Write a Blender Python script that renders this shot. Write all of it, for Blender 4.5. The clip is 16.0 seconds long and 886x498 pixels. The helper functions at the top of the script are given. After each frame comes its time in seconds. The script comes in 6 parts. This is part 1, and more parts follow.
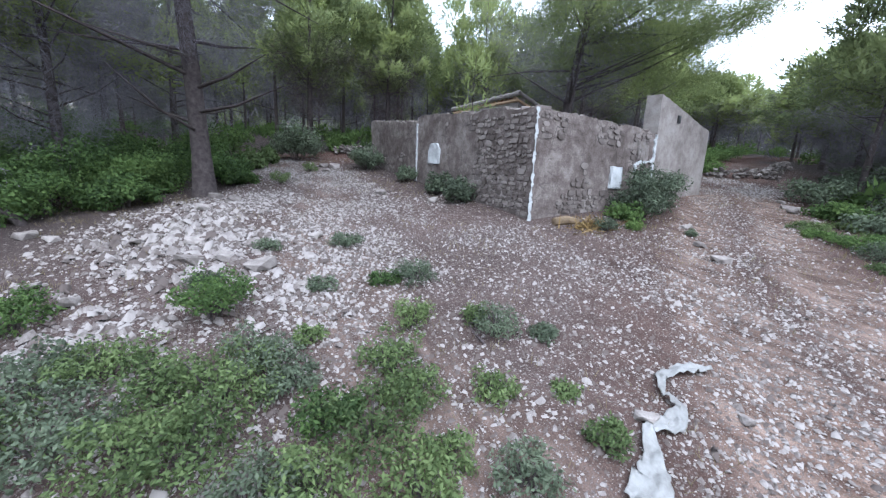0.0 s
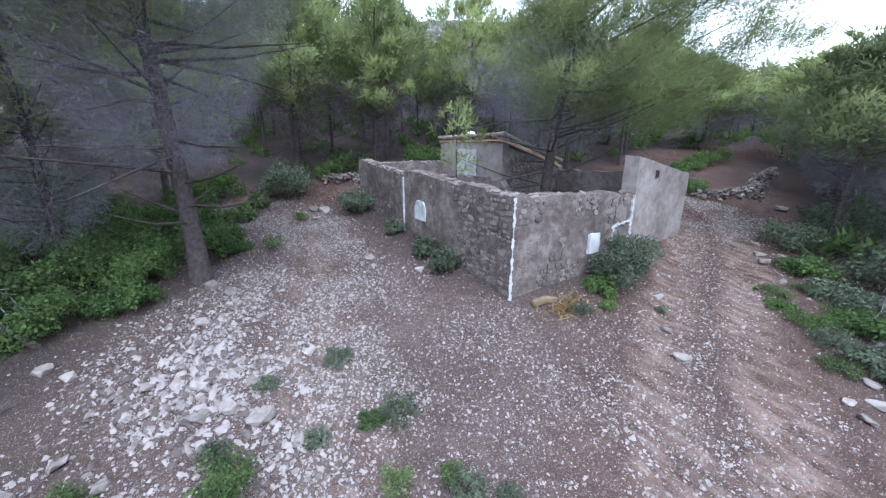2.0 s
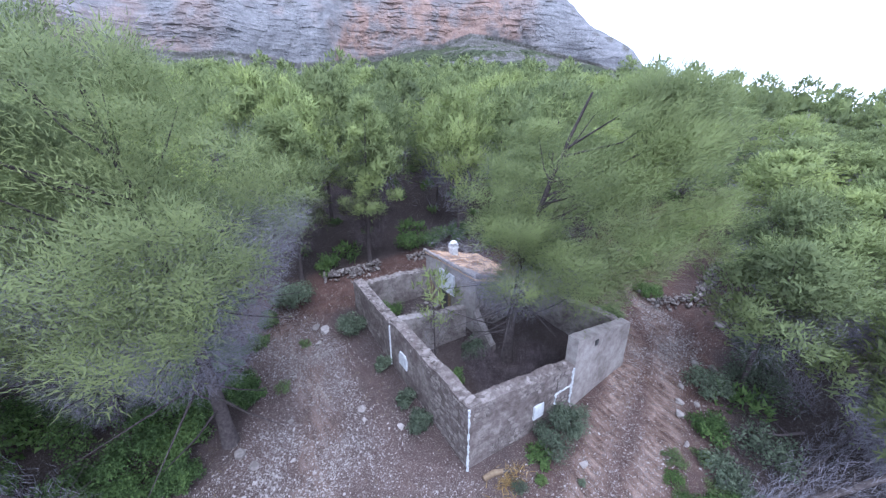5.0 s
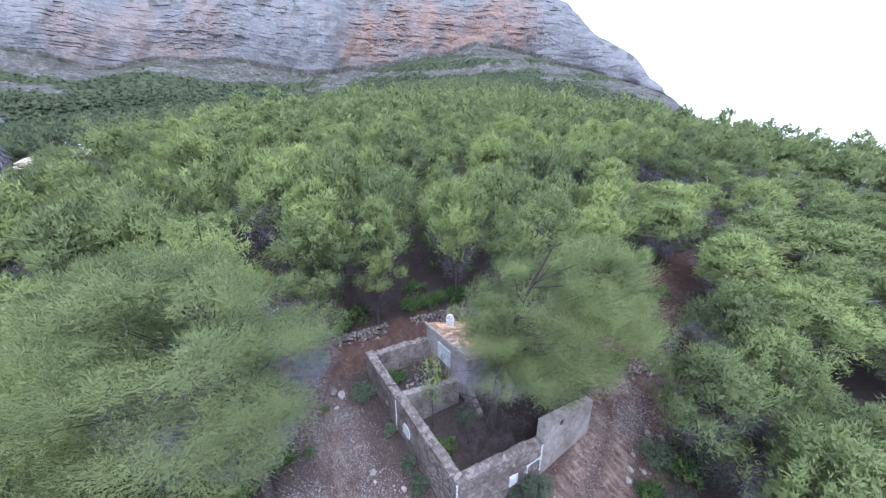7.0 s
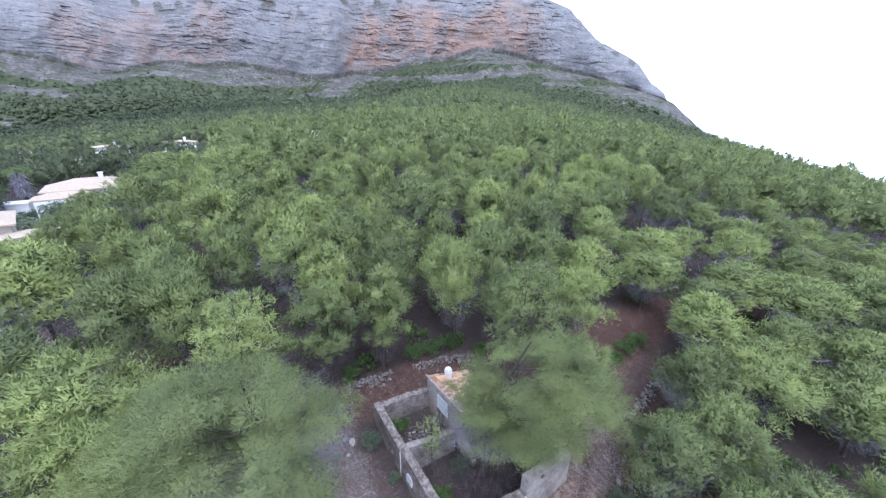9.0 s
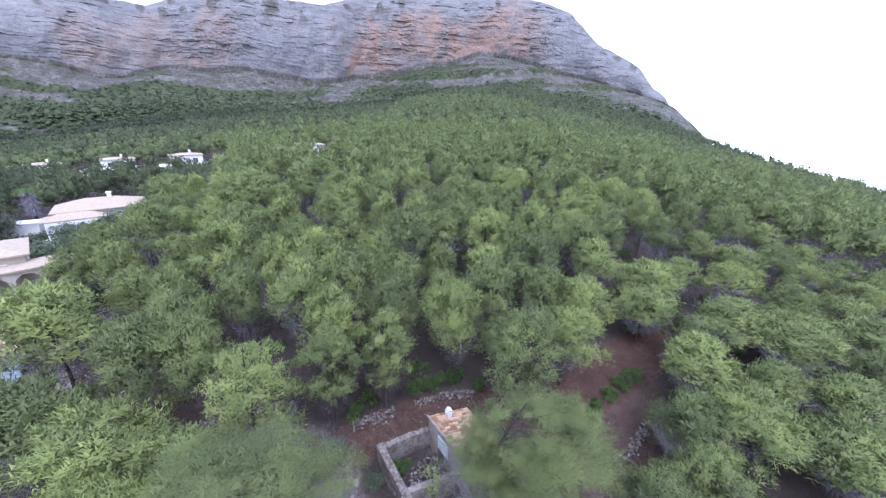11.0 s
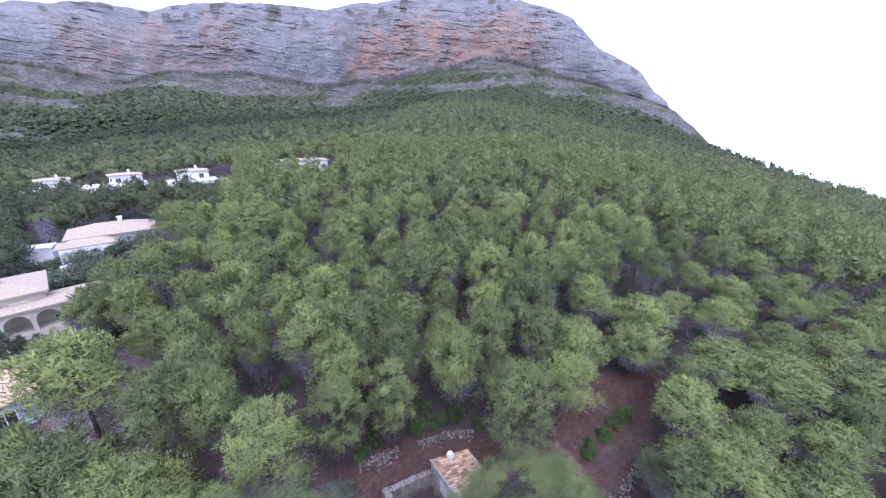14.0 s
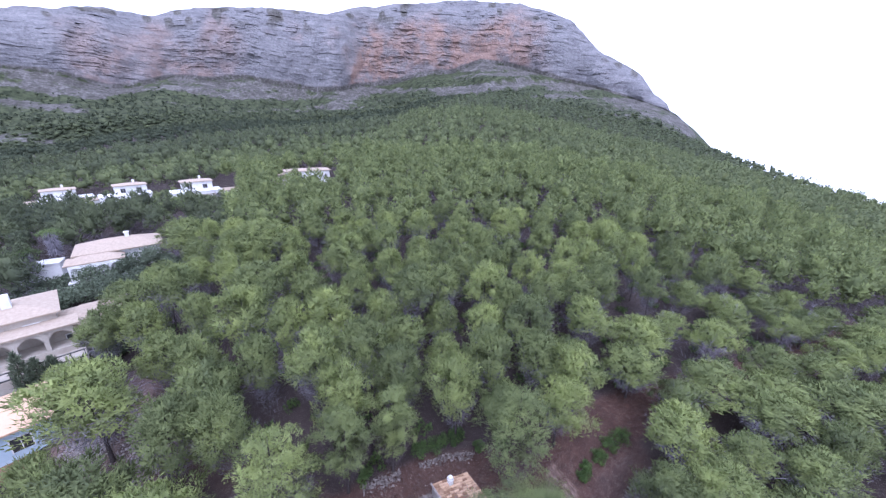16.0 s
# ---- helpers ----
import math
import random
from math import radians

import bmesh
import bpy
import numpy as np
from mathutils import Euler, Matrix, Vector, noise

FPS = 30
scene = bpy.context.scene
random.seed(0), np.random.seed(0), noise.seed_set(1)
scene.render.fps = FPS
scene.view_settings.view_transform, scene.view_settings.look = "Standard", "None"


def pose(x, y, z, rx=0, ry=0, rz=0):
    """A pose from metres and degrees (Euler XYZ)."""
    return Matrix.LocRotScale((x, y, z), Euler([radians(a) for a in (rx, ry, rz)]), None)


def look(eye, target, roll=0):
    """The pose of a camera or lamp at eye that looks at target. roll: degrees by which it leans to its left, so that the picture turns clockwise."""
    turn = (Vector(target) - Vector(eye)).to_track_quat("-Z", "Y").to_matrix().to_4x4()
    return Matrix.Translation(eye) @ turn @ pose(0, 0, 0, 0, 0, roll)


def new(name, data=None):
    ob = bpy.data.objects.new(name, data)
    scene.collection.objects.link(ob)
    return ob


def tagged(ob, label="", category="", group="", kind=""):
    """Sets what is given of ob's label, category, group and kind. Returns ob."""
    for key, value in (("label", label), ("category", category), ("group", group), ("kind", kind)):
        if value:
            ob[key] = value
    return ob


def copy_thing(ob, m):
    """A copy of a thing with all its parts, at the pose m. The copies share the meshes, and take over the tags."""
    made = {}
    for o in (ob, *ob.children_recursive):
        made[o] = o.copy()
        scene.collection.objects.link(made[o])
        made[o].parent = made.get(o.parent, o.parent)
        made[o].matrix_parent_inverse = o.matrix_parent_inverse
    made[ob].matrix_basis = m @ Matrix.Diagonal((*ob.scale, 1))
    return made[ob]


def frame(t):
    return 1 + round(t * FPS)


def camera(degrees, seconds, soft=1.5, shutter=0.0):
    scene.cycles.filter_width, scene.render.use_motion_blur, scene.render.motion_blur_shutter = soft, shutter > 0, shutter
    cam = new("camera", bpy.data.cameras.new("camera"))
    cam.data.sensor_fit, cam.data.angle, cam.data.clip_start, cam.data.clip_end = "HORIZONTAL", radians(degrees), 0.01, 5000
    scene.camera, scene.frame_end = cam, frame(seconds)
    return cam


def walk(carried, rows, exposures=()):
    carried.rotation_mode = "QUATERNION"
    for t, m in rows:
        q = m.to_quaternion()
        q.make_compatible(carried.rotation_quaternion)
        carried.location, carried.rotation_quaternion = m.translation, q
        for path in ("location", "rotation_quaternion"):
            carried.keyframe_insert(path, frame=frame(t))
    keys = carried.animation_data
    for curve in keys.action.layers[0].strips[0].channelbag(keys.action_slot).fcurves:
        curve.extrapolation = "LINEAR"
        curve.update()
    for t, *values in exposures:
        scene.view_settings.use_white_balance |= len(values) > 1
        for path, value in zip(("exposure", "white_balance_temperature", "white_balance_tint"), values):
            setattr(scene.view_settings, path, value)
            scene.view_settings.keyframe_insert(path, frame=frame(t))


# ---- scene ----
# camera: a drone that climbs from head height to far above the pines
cam = camera(101.40, 16.0, soft=1.3, shutter=0.0)
walk(cam, [
    (0, look((-6.053, -5.476, 0.829), (-0.451, 2.590, -1.054), 2.31)),
    (0.5, look((-5.987, -5.511, 1.223), (-0.463, 2.563, -0.850), 1.96)),
    (1, look((-5.938, -5.440, 1.794), (-0.452, 2.611, -0.459), 1.27)),
    (1.5, look((-5.926, -5.397, 2.528), (-0.400, 2.570, 0.079), 0.93)),
    (2, look((-5.762, -5.507, 3.438), (-0.226, 2.371, 0.737), 0.10)),
    (2.5, look((-5.592, -5.625, 4.483), (-0.091, 2.179, 1.512), -0.25)),
    (3, look((-5.344, -5.677, 5.690), (0.044, 2.087, 2.421), -0.55)),
    (3.5, look((-5.146, -5.702, 6.980), (0.153, 1.986, 3.400), -0.74)),
    (4, look((-5.111, -5.782, 8.070), (0.204, 1.884, 4.466), -0.20)),
    (4.5, look((-5.059, -5.893, 9.134), (0.248, 1.776, 5.526), -0.13)),
    (5, look((-5.036, -6.089, 10.246), (0.237, 1.610, 6.653), -0.19)),
    (7.5, look((-5.923, -7.921, 16.392), (-0.706, -0.128, 12.922), 0.29)),
    (8, look((-6.119, -8.275, 17.606), (-0.903, -0.473, 14.151), 0.37)),
    (8.5, look((-6.252, -8.517, 18.728), (-1.047, -0.706, 15.278), 0.39)),
    (9, look((-6.297, -8.577, 19.691), (-1.093, -0.760, 16.256), 0.49)),
    (9.5, look((-6.262, -8.529, 20.523), (-1.060, -0.703, 17.103), 0.52)),
    (12, look((-6.241, -8.492, 24.093), (-1.067, -0.620, 20.738), 0.58)),
    (12.5, look((-6.279, -8.514, 24.771), (-1.108, -0.638, 21.419), 0.55)),
    (13, look((-6.319, -8.549, 25.409), (-1.146, -0.666, 22.076), 0.55)),
    (13.5, look((-6.332, -8.580, 26.040), (-1.169, -0.687, 22.715), 0.49)),
    (14, look((-6.373, -8.626, 26.697), (-1.217, -0.729, 23.374), 0.44)),
    (14.5, look((-6.399, -8.691, 27.328), (-1.246, -0.785, 24.020), 0.45)),
    (15, look((-6.426, -8.769, 27.954), (-1.276, -0.858, 24.653), 0.41)),
    (15.5, look((-6.454, -8.831, 28.572), (-1.306, -0.912, 25.286), 0.36)),
    (16, look((-6.486, -8.881, 29.186), (-1.343, -0.956, 25.908), 0.31)),
], exposures=[(0.0, 1.1, 5500, 9), (2.0, 1.14, 5350, 11), (4.0, 1.15, 5100, 17), (8.5, 1.0, 5280, 15), (12.0, 0.89, 5280, 25), (16.0, 0.8, 5220, 28)])

# ---- world: bright overcast sky, weak wide sun ----
world = bpy.data.worlds.new("overcast_sky")
scene.world = world
world.use_nodes = True
wn, wl = world.node_tree.nodes, world.node_tree.links
wn.clear()
w_out = wn.new("ShaderNodeOutputWorld")
w_bg = wn.new("ShaderNodeBackground")
w_sky = wn.new("ShaderNodeTexSky")
w_sky.sky_type = "NISHITA"
w_sky.sun_disc = False
w_sky.sun_elevation = radians(38)
w_sky.sun_rotation = radians(200)
w_sky.air_density, w_sky.dust_density = 1.0, 3.0
w_co = wn.new("ShaderNodeTexCoord")
w_up = wn.new("ShaderNodeVectorMath")
w_up.operation = "MAXIMUM"
w_up.inputs[1].default_value = (-1, -1, 0.04)
w_cl = wn.new("ShaderNodeTexNoise")
w_cl.inputs["Scale"].default_value, w_cl.inputs["Detail"].default_value = 3.0, 6.0
w_rp = wn.new("ShaderNodeValToRGB")
w_rp.color_ramp.elements[0].position, w_rp.color_ramp.elements[0].color = 0.36, (1.25, 1.36, 1.5, 1)
w_rp.color_ramp.elements[1].position, w_rp.color_ramp.elements[1].color = 0.6, (1.72, 1.74, 1.78, 1)
w_mx = wn.new("ShaderNodeMix")
w_mx.data_type = "RGBA"
w_mx.inputs[0].default_value = 0.86
w_sc = wn.new("ShaderNodeVectorMath")
w_sc.operation = "SCALE"
w_sc.inputs["Scale"].default_value = 0.12
wl.new(w_co.outputs["Generated"], w_up.inputs[0])
wl.new(w_up.outputs[0], w_sky.inputs[0])
wl.new(w_up.outputs[0], w_cl.inputs["Vector"])
wl.new(w_cl.outputs["Fac"], w_rp.inputs[0])
wl.new(w_sky.outputs[0], w_sc.inputs[0])
wl.new(w_sc.outputs[0], w_mx.inputs[6])
wl.new(w_rp.outputs[0], w_mx.inputs[7])
wl.new(w_mx.outputs[2], w_bg.inputs[0])
w_bg.inputs[1].default_value = 1.0
wl.new(w_bg.outputs[0], w_out.inputs[0])

sun = new("sun", bpy.data.lights.new("sun", "SUN"))
sun.data.energy, sun.data.angle, sun.data.color = 1.4, radians(30), (1.0, 0.96, 0.9)
sun.matrix_world = look((-10, -27, 48), (0, 0, 0))


# ---- materials ----
def nodes_of(name, rough=0.9, spec=0.2):
    m = bpy.data.materials.new(name)
    m.use_nodes = True
    nt = m.node_tree
    b = nt.nodes["Principled BSDF"]
    b.inputs["Roughness"].default_value = rough
    b.inputs["Specular IOR Level"].default_value = spec
    return m, nt, b


def noise_tex(nt, scale, detail=4.0, co=None, rough=0.55):
    n = nt.nodes.new("ShaderNodeTexNoise")
    n.inputs["Scale"].default_value, n.inputs["Detail"].default_value = scale, detail
    n.inputs["Roughness"].default_value = rough
    if co is not None:
        nt.links.new(co, n.inputs["Vector"])
    return n.outputs["Fac"]


def ramp(nt, fac, stops):
    r = nt.nodes.new("ShaderNodeValToRGB")
    e = r.color_ramp.elements
    while len(e) < len(stops):
        e.new(0.5)
    for k, (p, c) in enumerate(stops):
        e[k].position = p
        e[k].color = (*c, 1) if len(c) == 3 else c
    nt.links.new(fac, r.inputs[0])
    return r.outputs[0]


def mix(nt, fac, a, b, mode="MIX"):
    m = nt.nodes.new("ShaderNodeMix")
    m.data_type, m.blend_type = "RGBA", mode
    for sock, v in ((m.inputs[0], fac), (m.inputs[6], a), (m.inputs[7], b)):
        if isinstance(v, (int, float)):
            sock.default_value = v
        elif isinstance(v, tuple):
            sock.default_value = (*v, 1)
        else:
            nt.links.new(v, sock)
    return m.outputs[2]


def maths(nt, op, a, b=0.0):
    m = nt.nodes.new("ShaderNodeMath")
    m.operation = op
    for sock, v in ((m.inputs[0], a), (m.inputs[1], b)):
        if isinstance(v, (int, float)):
            sock.default_value = v
        else:
            nt.links.new(v, sock)
    return m.outputs[0]


def bump(nt, b, height, strength=0.4, dist=0.05):
    n = nt.nodes.new("ShaderNodeBump")
    n.inputs["Strength"].default_value, n.inputs["Distance"].default_value = strength, dist
    nt.links.new(height, n.inputs["Height"])
    nt.links.new(n.outputs[0], b.inputs["Normal"])


def position(nt):
    return nt.nodes.new("ShaderNodeNewGeometry").outputs["Position"]


def attribute(nt, name):
    a = nt.nodes.new("ShaderNodeAttribute")
    a.attribute_name = name
    return a.outputs["Fac"]


def island(nt):
    return nt.nodes.new("ShaderNodeNewGeometry").outputs["Random Per Island"]


def whim(nt):
    return nt.nodes.new("ShaderNodeObjectInfo").outputs["Random"]


def simple(name, dark, light, scale=8.0, rough=0.85, relief=0.3, dist=0.02, spec=0.25, per="none", spread=0.25, metal=0.0):
    """A surface of two tones: broad stains, fine grain and relief, with an optional tone of its own for each piece."""
    m, nt, b = nodes_of(name, rough, spec)
    co = position(nt)
    n1, n2 = noise_tex(nt, scale, 6, co), noise_tex(nt, scale * 7, 4, co)
    f = maths(nt, "ADD", maths(nt, "MULTIPLY", n1, 0.65), maths(nt, "MULTIPLY", n2, 0.35))
    if per != "none":
        r = island(nt) if per == "island" else whim(nt)
        f = maths(nt, "ADD", f, maths(nt, "MULTIPLY", maths(nt, "SUBTRACT", r, 0.5), spread))
    nt.links.new(ramp(nt, f, [(0.3, dark), (0.7, light)]), b.inputs["Base Color"])
    b.inputs["Metallic"].default_value = metal
    bump(nt, b, f, relief, dist)
    return m


def leaf_material(name, dark, light, tips, glow=0.3, patch=0.6, speck=0.3):
    """Foliage that lets some light through, each leaf and each plant a little different."""
    m, nt, b = nodes_of(name, 0.8, 0.06)
    co = position(nt)
    f = maths(nt, "ADD", maths(nt, "MULTIPLY", noise_tex(nt, patch, 3, co), 0.55), maths(nt, "MULTIPLY", island(nt), speck))
    f = maths(nt, "ADD", f, maths(nt, "MULTIPLY", whim(nt), 0.2))
    lo_ = 0.3 - (0.3 - speck) * 0.5
    col = ramp(nt, f, [(lo_, dark), (lo_ + 0.25, light), (lo_ + 0.48, tips)])
    nt.links.new(col, b.inputs["Base Color"])
    t = nt.nodes.new("ShaderNodeBsdfTranslucent")
    nt.links.new(col, t.inputs[0])
    s = nt.nodes.new("ShaderNodeMixShader")
    s.inputs[0].default_value = glow
    nt.links.new(b.outputs[0], s.inputs[1])
    nt.links.new(t.outputs[0], s.inputs[2])
    nt.links.new(s.outputs[0], nt.nodes["Material Output"].inputs[0])
    return m


def ground_material():
    m, nt, b = nodes_of("stony_earth", 0.95, 0.1)
    co = position(nt)
    stones, red, litter, track = (attribute(nt, a) for a in ("stones", "red", "litter", "track"))
    n_big, n_mid, n_fine = noise_tex(nt, 0.45, 5, co), noise_tex(nt, 3.0, 6, co), noise_tex(nt, 22.0, 5, co)
    earth = ramp(nt, n_mid, [(0.3, (0.055, 0.036, 0.033)), (0.5, (0.092, 0.063, 0.058)), (0.72, (0.15, 0.112, 0.104))])
    brick = ramp(nt, n_mid, [(0.3, (0.06, 0.034, 0.027)), (0.7, (0.135, 0.08, 0.065))])
    earth = mix(nt, 0.55, earth, ramp(nt, noise_tex(nt, 55.0, 6, co, 0.75), [(0.35, (0.045, 0.03, 0.027)), (0.5, (0.1, 0.073, 0.067)), (0.66, (0.22, 0.175, 0.162))]))
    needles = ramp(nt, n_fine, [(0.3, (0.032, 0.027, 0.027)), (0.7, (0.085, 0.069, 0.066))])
    worn = ramp(nt, n_mid, [(0.3, (0.19, 0.13, 0.105)), (0.7, (0.36, 0.28, 0.24))])
    col = mix(nt, red, earth, brick)
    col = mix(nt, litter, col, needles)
    # worn beds of rock that cross the track as rough ridges
    tilt = nt.nodes.new("ShaderNodeMapping")
    tilt.inputs["Rotation"].default_value = (0, 0, math.radians(-28))
    tilt.inputs["Scale"].default_value = (5.5, 1.5, 1.0)
    nt.links.new(co, tilt.inputs["Vector"])
    ridge = noise_tex(nt, 1.0, 5, tilt.outputs[0], 0.62)
    worn = mix(nt, 1.0, worn, ramp(nt, ridge, [(0.4, (0.42, 0.38, 0.36)), (0.52, (0.9, 0.87, 0.85)), (0.62, (1.35, 1.34, 1.33))]), "MULTIPLY")
    col = mix(nt, track, col, worn)
    # pebbles of two sizes, pale limestone in the earth
    h = n_fine
    for scale, size, lift in ((26.0, 0.4, 0.24), (60.0, 0.46, 0.55)):
        v = nt.nodes.new("ShaderNodeTexVoronoi")
        v.inputs["Scale"].default_value = scale
        v.distance = "MANHATTAN"
        nt.links.new(co, v.inputs["Vector"])
        sep = nt.nodes.new("ShaderNodeSeparateColor")
        nt.links.new(v.outputs["Color"], sep.inputs[0])
        keep = maths(nt, "LESS_THAN", sep.outputs[0], maths(nt, "ADD", maths(nt, "MULTIPLY", stones, 0.8), lift))
        inside = maths(nt, "LESS_THAN", v.outputs["Distance"], maths(nt, "ADD", maths(nt, "MULTIPLY", n_fine, 0.25), size - 0.12))
        mask = maths(nt, "MULTIPLY", keep, inside)
        pale = ramp(nt, sep.outputs[1], [(0.0, (0.13, 0.108, 0.102)), (0.6, (0.21, 0.185, 0.178)), (1.0, (0.42, 0.395, 0.385))])
        col = mix(nt, mask, col, pale)
        h = maths(nt, "ADD", h, maths(nt, "MULTIPLY", mask, 0.9))
    h = maths(nt, "ADD", h, maths(nt, "MULTIPLY", maths(nt, "MULTIPLY", ridge, track), 2.2))
    hints = noise_tex(nt, 130.0, 3, co, 0.7)
    col = mix(nt, 1.0, col, ramp(nt, hints, [(0.35, (0.6, 0.6, 0.6)), (0.65, (1.35, 1.35, 1.35))]), "MULTIPLY")
    dusk = ramp(nt, n_big, [(0.3, (0.58, 0.565, 0.565)), (0.7, (0.84, 0.82, 0.805))])
    col = mix(nt, 1.0, col, dusk, "MULTIPLY")
    nt.links.new(col, b.inputs["Base Color"])
    bump(nt, b, h, 0.7, 0.03)
    return m


def wall_material(name, mortar, stain, pale, relief=0.6, joints=0.5):
    """Old lime render over rubble: stained broadly, speckled finely, the stones showing through here and there."""
    m, nt, b = nodes_of(name, 0.95, 0.1)
    co = position(nt)
    n1, n2, n3 = noise_tex(nt, 0.9, 6, co, 0.65), noise_tex(nt, 5.0, 6, co), noise_tex(nt, 30.0, 5, co)
    f = maths(nt, "ADD", maths(nt, "MULTIPLY", n1, 0.5), maths(nt, "ADD", maths(nt, "MULTIPLY", n2, 0.3), maths(nt, "MULTIPLY", n3, 0.2)))
    col = ramp(nt, f, [(0.39, stain), (0.5, mortar), (0.62, pale)])
    v = nt.nodes.new("ShaderNodeTexVoronoi")
    v.feature = "DISTANCE_TO_EDGE"
    v.inputs["Scale"].default_value = 4.2
    warp = mix(nt, 0.12, co, nt.nodes.new("ShaderNodeTexNoise").outputs["Color"])
    nt.links.new(warp, v.inputs["Vector"])
    crack = maths(nt, "LESS_THAN", v.outputs["Distance"], 0.035)
    bare = maths(nt, "GREATER_THAN", noise_tex(nt, 1.3, 4, co), 0.54)
    col = mix(nt, maths(nt, "MULTIPLY", maths(nt, "MULTIPLY", crack, bare), joints), col, (0.07, 0.06, 0.055))
    nt.links.new(col, b.inputs["Base Color"])
    bump(nt, b, maths(nt, "SUBTRACT", maths(nt, "ADD", n2, maths(nt, "MULTIPLY", n3, 0.5)), maths(nt, "MULTIPLY", crack, 0.35)), relief, 0.05)
    return m


def cliff_material():
    m, nt, b = nodes_of("limestone_cliff", 0.95, 0.1)
    co = position(nt)
    scrub, rust = attribute(nt, "scrub"), attribute(nt, "rust")
    flat = nt.nodes.new("ShaderNodeVectorMath")
    flat.operation = "MULTIPLY"
    flat.inputs[1].default_value = (0.012, 0.012, 0.075)
    nt.links.new(co, flat.inputs[0])
    tall = nt.nodes.new("ShaderNodeVectorMath")
    tall.operation = "MULTIPLY"
    tall.inputs[1].default_value = (0.06, 0.06, 0.012)
    nt.links.new(co, tall.inputs[0])
    beds, streaks = noise_tex(nt, 1.6, 8, flat.outputs[0], 0.65), noise_tex(nt, 1.0, 6, tall.outputs[0], 0.6)
    grit = noise_tex(nt, 0.2, 8, co, 0.78)
    # grey stone tones lean to blue: the haze of distance is in the colour
    stone = ramp(nt, maths(nt, "ADD", maths(nt, "MULTIPLY", beds, 0.4), maths(nt, "ADD", maths(nt, "MULTIPLY", streaks, 0.12), maths(nt, "MULTIPLY", grit, 0.48))), [(0.36, (0.088, 0.086, 0.092)), (0.48, (0.142, 0.14, 0.147)), (0.62, (0.225, 0.22, 0.222))])
    orange = ramp(nt, maths(nt, "ADD", maths(nt, "MULTIPLY", beds, 0.5), maths(nt, "MULTIPLY", grit, 0.5)), [(0.36, (0.135, 0.092, 0.078)), (0.5, (0.215, 0.148, 0.122)), (0.64, (0.3, 0.215, 0.18))])
    r = maths(nt, "MULTIPLY", rust, ramp(nt, noise_tex(nt, 0.03, 6, co, 0.65), [(0.38, (0.25, 0.25, 0.25)), (0.56, (1, 1, 1))]))
    col = mix(nt, r, stone, orange)
    talus = ramp(nt, maths(nt, "ADD", maths(nt, "MULTIPLY", noise_tex(nt, 0.05, 8, co, 0.7), 0.5), maths(nt, "MULTIPLY", grit, 0.5)), [(0.38, (0.045, 0.042, 0.037)), (0.5, (0.078, 0.074, 0.067)), (0.62, (0.16, 0.154, 0.146))])
    col = mix(nt, ramp(nt, scrub, [(0.06, (0, 0, 0)), (0.16, (1, 1, 1))]), col, talus)
    # dark fissures along the beds and across them
    for size, width, power in (((0.02, 0.02, 0.07), 0.016, 0.42), ((0.05, 0.05, 0.16), 0.022, 0.34)):
        span = nt.nodes.new("ShaderNodeVectorMath")
        span.operation = "MULTIPLY"
        span.inputs[1].default_value = size
        nt.links.new(co, span.inputs[0])
        wob = nt.nodes.new("ShaderNodeTexNoise")
        wob.inputs["Scale"].default_value, wob.inputs["Detail"].default_value = 1.7, 4.0
        nt.links.new(span.outputs[0], wob.inputs["Vector"])
        cell = nt.nodes.new("ShaderNodeTexVoronoi")
        cell.feature = "DISTANCE_TO_EDGE"
        nt.links.new(mix(nt, 0.35, span.outputs[0], wob.outputs["Color"], "ADD"), cell.inputs["Vector"])
        crack = maths(nt, "LESS_THAN", cell.outputs["Distance"], maths(nt, "MULTIPLY", maths(nt, "SUBTRACT", noise_tex(nt, 0.045, 5, co, 0.6), 0.36), width * 6))
        col = mix(nt, maths(nt, "MULTIPLY", crack, power), col, (0.06, 0.058, 0.06))
    bush = noise_tex(nt, 0.07, 9, co, 0.8)
    green = ramp(nt, noise_tex(nt, 0.12, 4, co), [(0.35, (0.022, 0.028, 0.016)), (0.65, (0.065, 0.076, 0.04))])
    grow = ramp(nt, maths(nt, "ADD", maths(nt, "MULTIPLY", scrub, 0.35), maths(nt, "MULTIPLY", bush, 0.6)), [(0.405, (0, 0, 0)), (0.445, (1, 1, 1))])
    col = mix(nt, grow, col, green)
    nt.links.new(col, b.inputs["Base Color"])
    bump(nt, b, maths(nt, "ADD", beds, grit), 0.4, 4.0)
    return m


